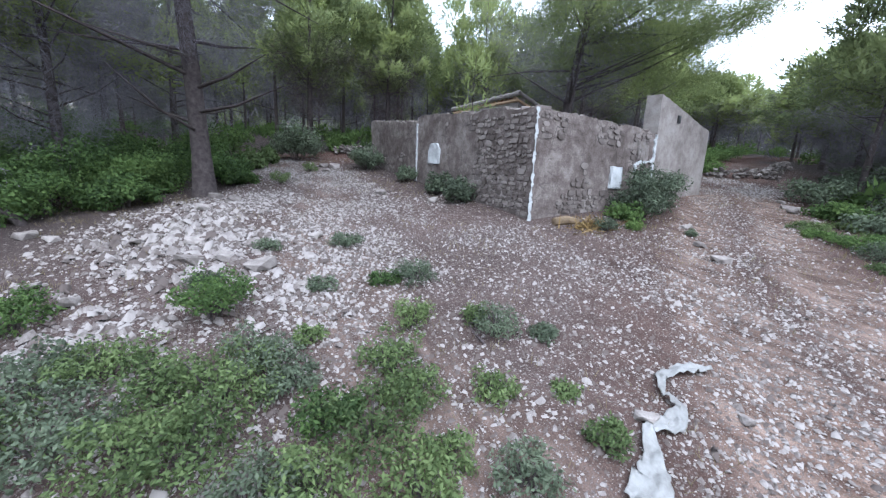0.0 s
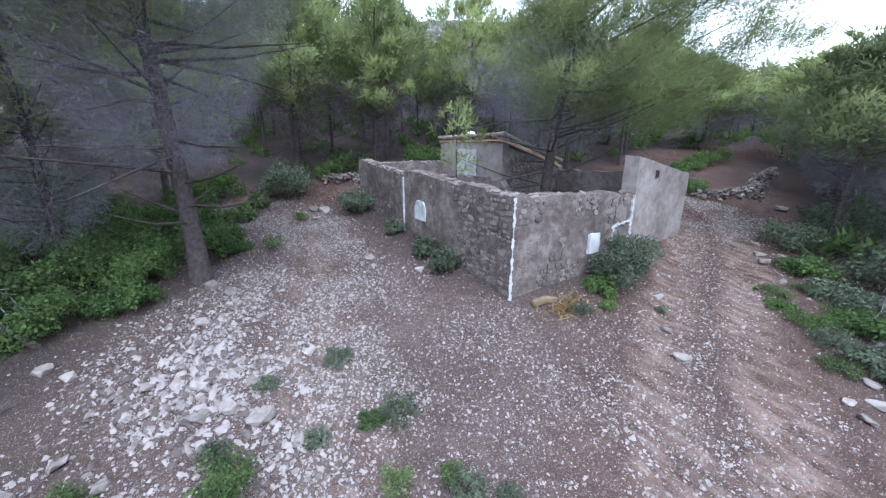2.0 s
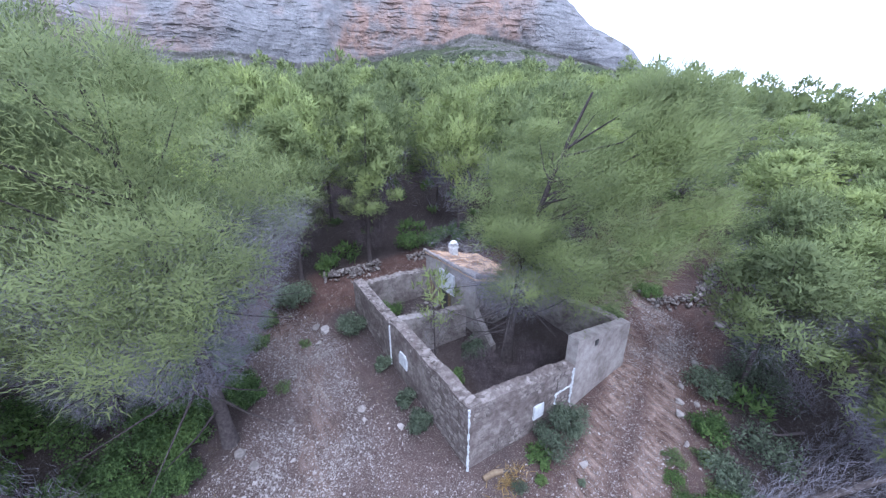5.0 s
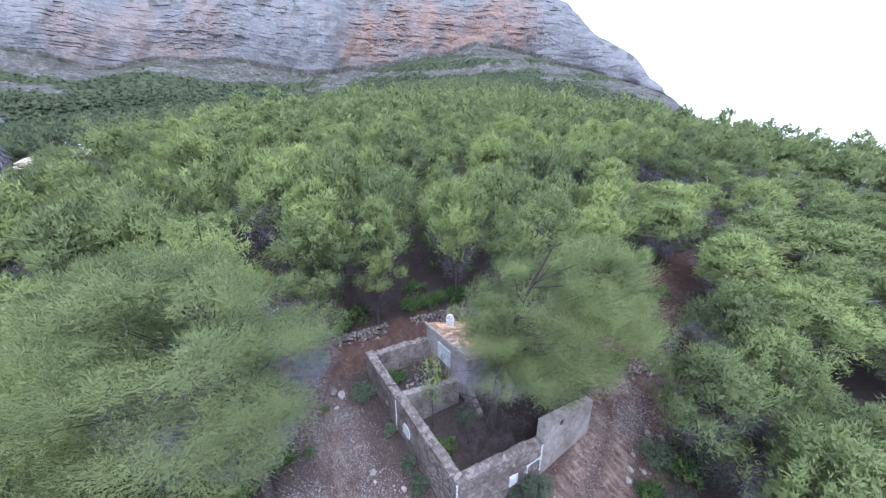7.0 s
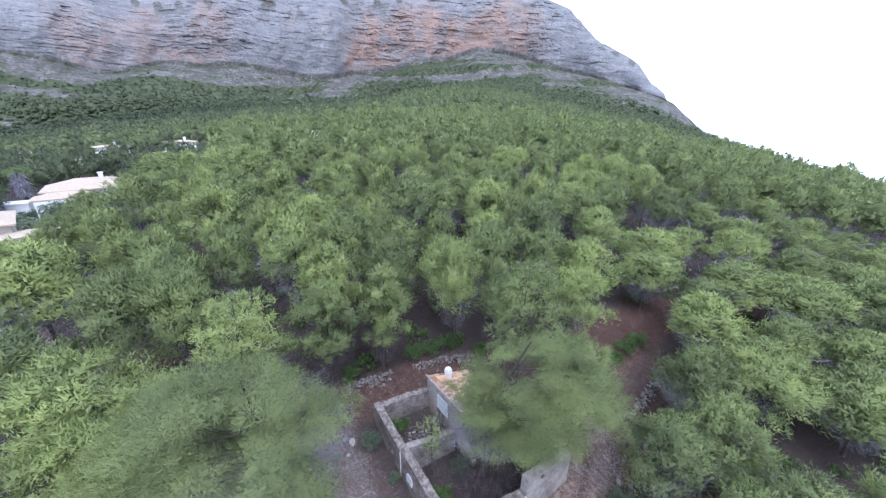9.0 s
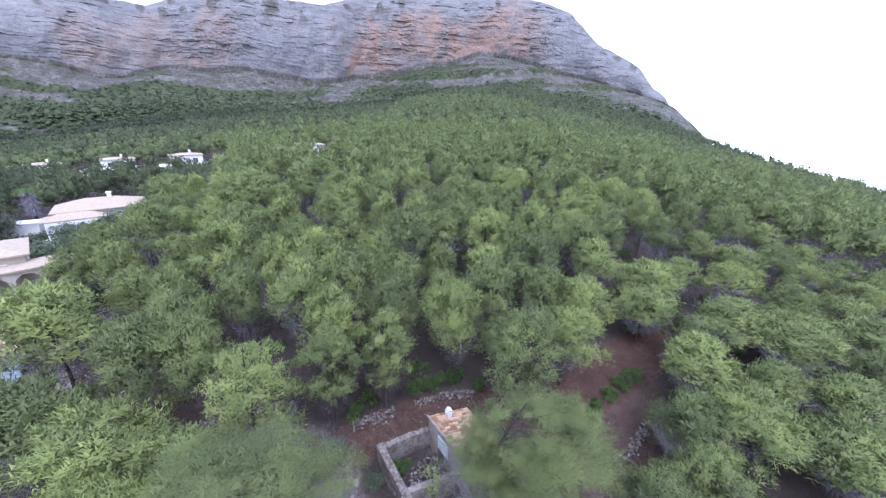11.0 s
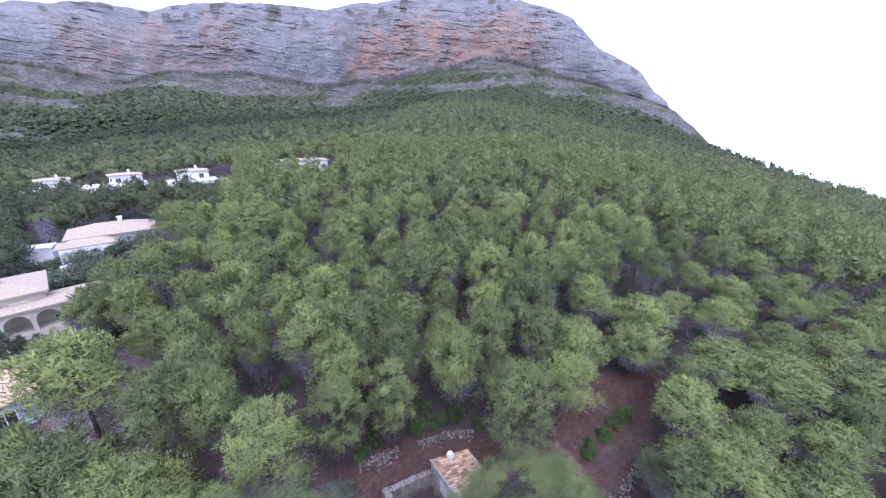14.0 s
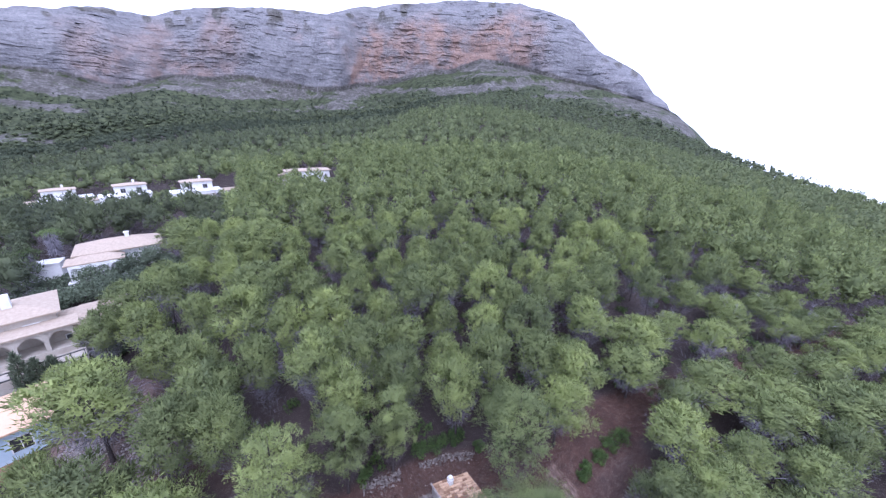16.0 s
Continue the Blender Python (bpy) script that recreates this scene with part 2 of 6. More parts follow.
M = {
    "ground": ground_material(),
    "render": wall_material("old_render_wall", (0.145, 0.121, 0.113), (0.075, 0.06, 0.056), (0.27, 0.24, 0.228)),
    "smooth": wall_material("lime_plaster", (0.25, 0.222, 0.21), (0.16, 0.137, 0.128), (0.33, 0.305, 0.29), 0.3, 0.1),
    "inner": wall_material("inner_rubble", (0.17, 0.148, 0.138), (0.09, 0.075, 0.07), (0.27, 0.245, 0.235), 0.8, 0.6),
    "plaster": simple("white_plaster", (0.3, 0.31, 0.325), (0.58, 0.59, 0.6), 6, 0.9, 0.4, 0.02),
    "wallstone": simple("mortared_stone", (0.1, 0.084, 0.078), (0.225, 0.197, 0.186), 5, 0.95, 0.7, 0.03, 0.1, "object", 0.45),
    # dark tone for the shade in the recessed joints between stones
    "joint": simple("shaded_joint_rim", (0.045, 0.037, 0.035), (0.12, 0.1, 0.094), 12, 0.95, 0.7, 0.03, 0.1),
    "stone": simple("limestone_rubble", (0.15, 0.13, 0.122), (0.34, 0.308, 0.292), 9, 0.95, 0.6, 0.03, 0.1, "object", 0.4),
    "fieldstone": simple("weathered_field_stone", (0.09, 0.076, 0.071), (0.22, 0.195, 0.184), 9, 0.95, 0.6, 0.03, 0.1, "object", 0.5),
    "gravel": simple("limestone_gravel", (0.105, 0.086, 0.08), (0.295, 0.268, 0.258), 14, 0.95, 0.4, 0.02, 0.1, "island", 0.75),
    "tile": simple("fired_clay_tile", (0.2, 0.12, 0.075), (0.5, 0.345, 0.235), 5, 0.9, 0.4, 0.01, 0.15, "object", 0.6),
    "villatile": simple("pale_roof_tile", (0.25, 0.195, 0.15), (0.38, 0.318, 0.25), 3, 0.9, 0.3, 0.02),
    "white": simple("white_wall_paint", (0.5, 0.5, 0.505), (0.68, 0.68, 0.675), 0.8, 0.85, 0.15, 0.01),
    "cream": simple("cream_wall_paint", (0.3, 0.265, 0.225), (0.43, 0.395, 0.345), 0.8, 0.85, 0.15, 0.01),
    "blue": simple("pale_blue_paint", (0.33, 0.42, 0.5), (0.45, 0.55, 0.64), 0.8, 0.85, 0.15, 0.01),
    "dark": simple("dark_opening", (0.02, 0.02, 0.022), (0.045, 0.045, 0.05), 2, 0.3, 0.05, 0.01, 0.5),
    "bark": simple("pine_bark", (0.03, 0.025, 0.026), (0.11, 0.092, 0.09), 10, 0.95, 0.9, 0.03, 0.1),
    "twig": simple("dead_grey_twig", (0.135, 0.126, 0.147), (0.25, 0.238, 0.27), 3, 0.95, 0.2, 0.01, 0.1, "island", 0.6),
    # darker copy of the dead twig: shade under the crowns is in its colour
    "shadedtwig": simple("shaded_dead_twig", (0.11, 0.1, 0.118), (0.215, 0.2, 0.228), 3, 0.95, 0.2, 0.01, 0.1, "island", 0.6),
    "deadbrush": simple("dead_brush_stems", (0.05, 0.04, 0.043), (0.14, 0.115, 0.12), 3, 0.95, 0.2, 0.01, 0.1, "island", 0.6),
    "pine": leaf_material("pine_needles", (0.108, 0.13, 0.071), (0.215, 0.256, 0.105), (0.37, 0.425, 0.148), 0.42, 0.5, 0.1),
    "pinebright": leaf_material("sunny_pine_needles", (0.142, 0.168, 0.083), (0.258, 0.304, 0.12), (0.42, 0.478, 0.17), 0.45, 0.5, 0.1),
    # mid and far needle copies, ever greyer: distance haze put into their colour
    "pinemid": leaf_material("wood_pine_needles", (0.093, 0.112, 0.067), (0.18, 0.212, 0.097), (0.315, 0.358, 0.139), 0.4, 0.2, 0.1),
    "pinefar": leaf_material("hazed_far_pine_needles", (0.074, 0.089, 0.063), (0.14, 0.164, 0.087), (0.238, 0.272, 0.12), 0.4, 0.12, 0.12),
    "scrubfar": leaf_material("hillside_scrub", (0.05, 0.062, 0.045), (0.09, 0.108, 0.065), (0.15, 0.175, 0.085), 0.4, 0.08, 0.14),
    "shrub": leaf_material("mastic_leaves", (0.05, 0.078, 0.035), (0.1, 0.155, 0.055), (0.17, 0.24, 0.08), 0.45, 1.5),
    "weed": leaf_material("weed_leaves", (0.055, 0.078, 0.036), (0.115, 0.155, 0.066), (0.2, 0.255, 0.108), 0.35, 3.0),
    "greybush": leaf_material("grey_green_leaves", (0.06, 0.072, 0.052), (0.105, 0.13, 0.088), (0.17, 0.2, 0.135), 0.3, 2.0),
    "grass": leaf_material("dry_grass", (0.1, 0.08, 0.04), (0.2, 0.17, 0.09), (0.3, 0.26, 0.15), 0.3, 2.0),
    "cliff": cliff_material(),
    "wood": simple("weathered_wood", (0.1, 0.07, 0.045), (0.24, 0.18, 0.12), 7, 0.9, 0.5, 0.02),
    "straw": simple("yellow_straw", (0.13, 0.085, 0.035), (0.27, 0.19, 0.085), 12, 0.95, 0.4, 0.02, 0.1, "island", 0.5),
    "sheet": simple("dirty_plastic_sheet", (0.14, 0.133, 0.128), (0.29, 0.288, 0.285), 5, 0.45, 0.3, 0.02, 0.4),
    # near-white base colour: haze and sky glare over the water are painted in
    "sea": simple("hazy_sea", (0.62, 0.66, 0.68), (0.72, 0.75, 0.77), 0.01, 0.12, 0.1, 1.0, 1.0),
}


# ---- helpers of this scene ----
def mesh_of(name, verts, faces, material, smooth=False, normals=None):
    me = bpy.data.meshes.new(name)
    verts = np.asarray(verts, np.float32)
    if isinstance(faces, np.ndarray):
        n, k = faces.shape
        me.vertices.add(len(verts))
        me.vertices.foreach_set("co", verts.ravel())
        me.loops.add(n * k)
        me.loops.foreach_set("vertex_index", faces.astype(np.int32).ravel())
        me.polygons.add(n)
        me.polygons.foreach_set("loop_start", np.arange(0, n * k, k, dtype=np.int32))
        me.polygons.foreach_set("loop_total", np.full(n, k, np.int32))
        me.update(calc_edges=True)
    else:
        me.from_pydata([tuple(v) for v in verts], [], faces)
    if smooth:
        me.polygons.foreach_set("use_smooth", np.ones(len(me.polygons), bool))
    if normals is not None:
        me.polygons.foreach_set("use_smooth", np.ones(len(me.polygons), bool))
        me.normals_split_custom_set(normals if len(normals) == faces.size else np.repeat(normals, faces.shape[1], 0))
    me.materials.append(material)
    return me


def part(name, data, material=None, parent=None, label="", kind=""):
    """Links a bmesh or a mesh as one object under a thing or a part."""
    if isinstance(data, bmesh.types.BMesh):
        me = bpy.data.meshes.new(name)
        data.to_mesh(me)
        data.free()
        me.materials.append(material)
        data = me
    ob = new(name, data)
    ob.parent = parent
    if label:
        ob["label"] = label
    if kind:
        ob["kind"] = kind
    return ob


def empty(name, place, label, category, group="", turn=0.0, scale=1.0):
    ob = new(name)
    ob.empty_display_size = 0.2
    ob.location = place
    ob.rotation_euler = (0, 0, turn)
    ob.scale = (scale, scale, scale)
    return tagged(ob, label, category, group)


def box(bm, lo, hi, bevel=0.0):
    r = bmesh.ops.create_cube(bm, size=1.0)
    c = [(a + b) / 2 for a, b in zip(lo, hi)]
    d = [b - a for a, b in zip(lo, hi)]
    bmesh.ops.scale(bm, vec=d, verts=r["verts"])
    bmesh.ops.translate(bm, vec=c, verts=r["verts"])
    if bevel:
        edges = list({e for v in r["verts"] for e in v.link_edges})
        bmesh.ops.bevel(bm, geom=edges, offset=bevel, segments=1, affect="EDGES")


def boxed(*spans, bevel=0.0):
    bm = bmesh.new()
    for lo, hi in spans:
        box(bm, lo, hi, bevel)
    return bm


def tube(points, radii, sides=7, rng=None, rough=0.0):
    """Vertices and quads of a tapered round limb along points."""
    p = np.asarray(points, float)
    verts, faces = [], []
    for k in range(len(p)):
        d = p[min(k + 1, len(p) - 1)] - p[max(k - 1, 0)]
        d /= np.linalg.norm(d) + 1e-9
        a = np.cross(d, (0.31, 0.95, 0.1))
        a /= np.linalg.norm(a) + 1e-9
        c = np.cross(d, a)
        for s in range(sides):
            u = 2 * math.pi * s / sides
            r = radii[k] * (1 + (rng.uniform(-rough, rough) if rng is not None else 0))
            verts.append(p[k] + r * (math.cos(u) * a + math.sin(u) * c))
        if k:
            for s in range(sides):
                t = (s + 1) % sides
                faces.append(((k - 1) * sides + s, (k - 1) * sides + t, k * sides + t, k * sides + s))
    return verts, faces


def joined(pieces):
    verts, faces = [], []
    for v, f in pieces:
        o = len(verts)
        verts += list(v)
        faces += [tuple(i + o for i in q) for q in f]
    return verts, faces


def soft_noise(x, y, scale, seed=0):
    """Smooth value noise in the plane, -1 to 1, on arrays."""
    x, y = np.asarray(x, float) / scale + 57.3 * seed, np.asarray(y, float) / scale - 31.7 * seed
    xi, yi = np.floor(x), np.floor(y)
    u, v = x - xi, y - yi
    u, v = u * u * (3 - 2 * u), v * v * (3 - 2 * v)

    def h(a, b):
        s = np.sin(a * 127.1 + b * 311.7 + seed * 74.7) * 43758.5453
        return 2 * (s - np.floor(s)) - 1

    return (h(xi, yi) * (1 - u) + h(xi + 1, yi) * u) * (1 - v) + (h(xi, yi + 1) * (1 - u) + h(xi + 1, yi + 1) * u) * v


def smooth_step(a, b, x):
    t = np.clip((np.asarray(x, float) - a) / (b - a), 0, 1)
    return t * t * (3 - 2 * t)


def away(x, y, line):
    """Distance in the plane from points to a polyline."""
    x, y = np.asarray(x, float), np.asarray(y, float)
    best = np.full(x.shape, 1e9)
    for (ax, ay), (bx, by) in zip(line[:-1], line[1:]):
        dx, dy = bx - ax, by - ay
        t = np.clip(((x - ax) * dx + (y - ay) * dy) / (dx * dx + dy * dy), 0, 1)
        best = np.minimum(best, np.hypot(x - ax - t * dx, y - ay - t * dy))
    return best


# ---- the lie of the land ----
HUB = (-6.4, -8.7, 27.3)
LEFT_PATH = [(-4.6, -4.0), (-4.6, -1.0), (-4.2, 1.5), (-3.0, 4.5), (-2.7, 7.5), (-3.9, 10.5), (-5.6, 14.0), (-7.5, 18.0), (-12.0, 23.0), (-15.4, 27.0), (-15.5, 34.0)]
RIGHT_TRACK = [(-6.0, -10.5), (-2.2, -5.9), (0.4, -4.1), (3.0, -2.9), (6.8, -1.6), (9.5, -0.3), (11.2, 1.6), (13.2, 3.8), (17.0, 5.0), (21.0, 5.2), (26.0, 4.3), (33.0, 2.0), (46.0, -1.5), (70.0, -4.0)]
SIDE_FIELD = [(9.5, -0.8), (13.0, -0.2), (17.0, 0.4), (20.0, 2.6)]
TERRACE = [(-3.0, 11.0), (1.0, 10.6), (5.0, 9.9), (9.0, 7.8), (12.5, 4.5)]
SKYLINE = ([0, 6.0, 9.3, 11.6, 13.6, 16.2, 19.1, 21.7, 23.8, 26.8, 27.2, 28.8, 30.7, 33.3, 36.2, 38.2, 40.2, 43.5, 46.9, 53.6, 62.0, 68.0, 72.4, 75.2, 79.8, 84.2, 89.4, 91.9, 94.1, 96.3, 98.5, 101.0, 103.3, 112, 125],
           [-8.2, -6.9, -5.95, -5.6, -4.85, -4.1, -3.0, -1.45, 0.2, 1.75, 2.55, 3.6, 5.95, 7.7, 9.1, 11.1, 12.75, 14.05, 14.8, 15.4, 15.0, 14.35, 13.4, 13.4, 13.3, 13.1, 12.15, 11.15, 11.25, 11.35, 11.0, 10.55, 10.05, 8.5, 5])
FOOT = ([0, 23, 26.8, 29.1, 32.6, 36.3, 40.0, 43.9, 47.8, 51.8, 55.8, 60.6, 64.7, 68.6, 71.8, 74.8, 79.0, 83.6, 87.4, 91.4, 95.3, 97.3, 100.2, 102.5, 104.7, 125],
        [-8.4, -0.6, 1.65, 2.55, 3.65, 4.75, 5.55, 6.7, 7.65, 8.2, 6.8, 6.35, 5.2, 4.9, 4.3, 4.1, 4.55, 5.4, 4.9, 5.05, 3.75, 3.5, 4.4, 4.8, 4.9, 2])
WOODS = ([0, 6.0, 9.3, 11.6, 13.6, 16.2, 19.1, 22.1, 26.7, 32.2, 35.1, 39.7, 43.7, 47.6, 55.7, 60.6, 64.0, 70.5, 78.2, 81.6, 86.3, 92.4, 97.8, 102.9, 106.8, 125],
         [-8.3, -7.0, -6.1, -5.7, -5.0, -4.25, -3.2, -2.1, -0.5, 0.85, 1.5, 2.8, 3.8, 4.3, 3.9, 3.1, 2.0, 1.0, 0.2, 0.6, 0.3, -0.3, -1.1, -2.4, -2.8, -3])


def slope_here(x, y):
    s, w = 0.55 * x + 0.835 * y, 0.835 * x - 0.55 * y
    f = np.interp(s, [-400, -60, -12, 15, 40, 100, 200, 400, 700], [-35, -6, -2.2, 2.76, 6, 11, 18, 30, 45])
    g = np.where(w < -30, 0.085 * np.minimum(-w - 30, 200), 0) + np.where(w > 30, 0.15 * np.minimum(w - 30, 260), 0)
    return f - g


def land(x, y):
    """Height of the ground on arrays of places."""
    x, y = np.asarray(x, float), np.asarray(y, float)
    z = slope_here(x, y)
    dx, dy = x - HUB[0], y - HUB[1]
    d, az = np.hypot(dx, dy), np.degrees(np.arctan2(dy, dx))
    ahead = smooth_step(-25, 4, az) * (1 - smooth_step(112, 140, az))
    reach = np.interp(az, [5, 14, 26], [330, 420, 700])
    top = HUB[2] + reach * np.tan(np.radians(np.interp(az, *WOODS))) - 7
    up = np.clip((d / reach - 0.22) / 0.78, 0, 1) ** 1.5
    far = z * (1 - up) + top * up
    z = z * (1 - ahead) + far * ahead
    z = np.where(d > reach, z - ahead * (d - reach) * 0.22 * (1 - smooth_step(24, 30, az)), z)
    z = np.where(ahead < 0.5, np.maximum(z, -90), z)
    z = np.maximum(z, -165)
    # fine relief, calm on the tracks
    calm = np.minimum(1, np.minimum(away(x, y, RIGHT_TRACK), away(x, y, LEFT_PATH)) / 2.5)
    z = z + (0.05 * soft_noise(x, y, 1.7, 1) + 0.02 * soft_noise(x, y, 0.5, 2)) * (0.4 + 0.6 * calm) * (d < 150)
    # the heap of rubble beside the left path, ruts of the track, the flat terrace behind the ruin
    z = z + 0.35 * np.exp(-(((x + 5.9) / 1.6) ** 2 + ((y - 1.6) / 2.6) ** 2))
    q = away(x, y, RIGHT_TRACK)
    z = z - 0.06 * np.exp(-((q - 0.75) / 0.28) ** 2) * (x < 30)
    z = z + 0.5 * soft_noise(x, y, 30, 3) * smooth_step(40, 90, d)
    return z


def land1(x, y):
    return float(land(np.array([x]), np.array([y]))[0])


def spread_axis(lo, hi, fine, far, grow=1.12):
    mid = list(np.arange(lo, hi + fine, fine))
    step, a, b = fine, lo, mid[-1]
    left, right = [], []
    while b < far:
        step *= grow
        a, b = a - step, b + step
        left.append(a)
        right.append(b)
    return np.array(left[::-1] + mid + right)


def grid_faces(nx, ny):
    i = np.arange(nx * ny).reshape(ny, nx)
    return np.stack([i[:-1, :-1], i[:-1, 1:], i[1:, 1:], i[1:, :-1]], -1).reshape(-1, 4)


def cover_masks(x, y):
    q1, q2 = away(x, y, RIGHT_TRACK), away(x, y, LEFT_PATH)
    wob = 0.35 * soft_noise(x, y, 1.3, 5)
    front = np.exp(-(((x + 3.0) / 4.2) ** 2 + ((y + 1.0) / 4.5) ** 2))
    heap = np.exp(-(((x + 5.9) / 1.85) ** 2 + ((y - 0.6) / 3.4) ** 2))
    stones = 0.8 * (1 - smooth_step(0.7, 2.2, q2 + wob)) * (y < 18) * smooth_step(-2.5, 1.0, y) + 0.3 * (1 - smooth_step(0.7, 2.0, q1 + wob)) * (x < 15) + 0.52 * front + 0.5 * heap
    stones = stones + 0.5 * (1 - smooth_step(0.5, 2.2, away(x, y, SIDE_FIELD) + wob)) + 0.8 * np.exp(-(((x + 17.5) / 2.6) ** 2 + ((y - 26) / 3.6) ** 2))
    stones = np.clip(stones, 0, 1)
    lane = (1 - smooth_step(0.25, 0.75, np.abs(q1 - 0.75) + 0.5 * wob)) * (x < 14) * 0.75 + 0.5 * (1 - smooth_step(0.2, 1.1, q2 + wob)) * (y < 40)
    pale = (1 - smooth_step(0.6, 1.5, away(x, y, [(-15.2, 30), (-14.9, 26), (-15.6, 21.5)]) + 2 * wob)) + (1 - smooth_step(0.8, 1.8, away(x, y, [(-20.2, 29.5), (-18.7, 26)]) + 2 * wob))
    red = np.clip((1 - smooth_step(1.4, 2.6, q1 + wob)) * smooth_step(9, 14, x) + (1 - smooth_step(1.2, 2.4, away(x, y, TERRACE) + wob)) + 0.8 * (1 - smooth_step(1.2, 2.6, away(x, y, SIDE_FIELD) + wob)) + 0.5 * (1 - smooth_step(1.5, 3.0, q1)), 0, 1)
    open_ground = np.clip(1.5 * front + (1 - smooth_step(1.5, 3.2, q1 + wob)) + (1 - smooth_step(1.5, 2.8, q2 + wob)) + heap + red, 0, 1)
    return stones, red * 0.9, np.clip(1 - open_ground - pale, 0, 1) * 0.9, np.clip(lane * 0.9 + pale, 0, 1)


gx, gy = spread_axis(-12, 14, 0.13, 3600), spread_axis(-11, 13, 0.13, 3600)
px, py = (a.ravel() for a in np.meshgrid(gx, gy))
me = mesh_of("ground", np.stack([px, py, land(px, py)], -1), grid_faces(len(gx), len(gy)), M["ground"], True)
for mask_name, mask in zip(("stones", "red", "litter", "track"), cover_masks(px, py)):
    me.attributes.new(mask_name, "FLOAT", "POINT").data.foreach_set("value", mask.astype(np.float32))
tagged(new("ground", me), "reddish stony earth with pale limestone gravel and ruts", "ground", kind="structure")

sea = boxed(((-4800, -4800, -175), (4800, 4800, -158)))
tagged(part("water", sea, M["sea"]), "pale hazy sea far below the slope", "water", kind="structure")


SLOPE = []


def courses(az, z, high, wide, seed):
    """Beds of rock broken into blocks: one value, -1 to 1, for each block, and one for each bed."""
    bed = np.floor(z / high)

    def h(a, b):
        q = np.sin(a * 127.1 + b * 311.7 + seed * 74.7) * 43758.5453
        return 2 * (q - np.floor(q)) - 1

    return h(np.floor(az / wide + 3.7 * h(bed, 0 * bed)), bed), h(bed, np.floor(az / (wide * 9)))


def mountain():
    az = np.arange(20, 124, 0.135)
    rows_slope, rows_cliff = 64, 150
    a = np.radians(az)
    o = 0 * az
    tan = lambda e: np.tan(np.radians(e))
    e0, e1, e2 = (np.interp(az, *c) for c in (WOODS, FOOT, SKYLINE))
    e2 = e2 - 0.4 * np.clip(26 - az, 0, 6)
    e1 = np.minimum(e1, e2)
    rough = smooth_step(22, 27.5, az)
    verts, scrub, rust = [], [], []
    bulge = 40 * soft_noise(az, o, 9, 11) + 18 * soft_noise(az, o, 3.1, 12) - 60 * np.exp(-((az - 72.5) / 3.2) ** 2)
    d_foot, d_top = 980 + bulge, 1080 + bulge
    for k in range(rows_slope):
        f = k / rows_slope
        d = 640 + (d_foot - 640) * f
        z = HUB[2] + d * tan(e0 - 1.6 + (e1 - e0 + 1.6) * f ** 0.9)
        hump = smooth_step(0.1, 0.4, f) * (1 - smooth_step(0.85, 1.0, f)) * rough
        # spurs and gullies that run down the slope, then terraces of rock across it
        z = z + (9 * soft_noise(az + 9 * f, o + f * 2, 5.5, 13) + 4 * soft_noise(az - 5 * f, o + f * 3, 2.1, 14)) * hump
        bend = z + 14 * soft_noise(az, o, 7, 36)
        step, _ = courses(az, bend, 9, 2.2, 37)
        z = z + (4.5 * soft_noise(bend, az * 0.5, 9, 38) + 1.8 * step) * hump
        verts.append(np.stack([HUB[0] + d * np.cos(a), HUB[1] + d * np.sin(a), z], -1))
        bands = soft_noise(bend, az * 0.35, 13, 35) + 0.8 * soft_noise(az + 9 * f, o + f * 2, 4.0, 15) + 0.35 * soft_noise(az, o + f * 30, 0.8, 39)
        scrub.append(np.clip(0.7 - 0.3 * smooth_step(0.25, 0.8, f) + 0.55 * bands, 0.17, 1.2))
        rust.append(o)
    z1, z2 = HUB[2] + d_foot * tan(e1), HUB[2] + d_top * tan(e2)
    for k in range(rows_cliff + 1):
        f = k / rows_cliff
        z = z1 + (z2 - z1) * f
        warp = z + 9 * soft_noise(az, z * 0.02, 7, 16) + 2.5 * soft_noise(az, z * 0.05, 1.6, 19) - 0.8 * (az - 60)
        big, big_bed = courses(az, warp, 11, 1.7, 17)
        mid, mid_bed = courses(az, warp, 5.2, 0.75, 18)
        fine, _ = courses(az, warp, 2.7, 0.4, 40)
        broken = 0.5 + 0.5 * smooth_step(-0.3, 0.4, soft_noise(az, z * 0.03, 3.0, 41))
        ledge = (2.0 * big + 1.3 * big_bed + 1.3 * mid + 0.8 * mid_bed + 0.9 * fine) * broken
        rib = 10 * soft_noise(az, z * 0.012, 2.2, 20) + 4 * soft_noise(az + 0.02 * z, z * 0.03, 0.9, 21)
        lean = 100 * (0.55 * f + 0.45 * f ** 4) - 12 * math.sin(math.pi * f)
        d = d_foot + lean + (ledge + rib) * rough * min(1, 6 * f) * min(1, 10 * (1 - f) + 0.25)
        zz = z + rough * (1.5 * soft_noise(az, o, 0.6, 23) + 2.5 * soft_noise(az, o, 1.9, 24)) * smooth_step(0.8, 1, f)
        verts.append(np.stack([HUB[0] + d * np.cos(a), HUB[1] + d * np.sin(a), zz], -1))
        shelf = smooth_step(0.1, 0.6, soft_noise(az, z * 0.05, 1.0, 25)) * 0.13
        scrub.append(np.clip(0.28 * (1 - smooth_step(0, 0.1, f)) + shelf * (0.35 + smooth_step(0.55, 0.9, f)), 0, 1) + (1 - rough))
        patches = soft_noise(az, o + f * 3, 8.5, 26) + 0.5 * soft_noise(az, o + f * 6, 2.2, 27) + 0.25 * soft_noise(az, o + f * 14, 0.8, 29)
        east = smooth_step(41, 46, az) * (1 - smooth_step(70, 71.5, az + 5 * f))
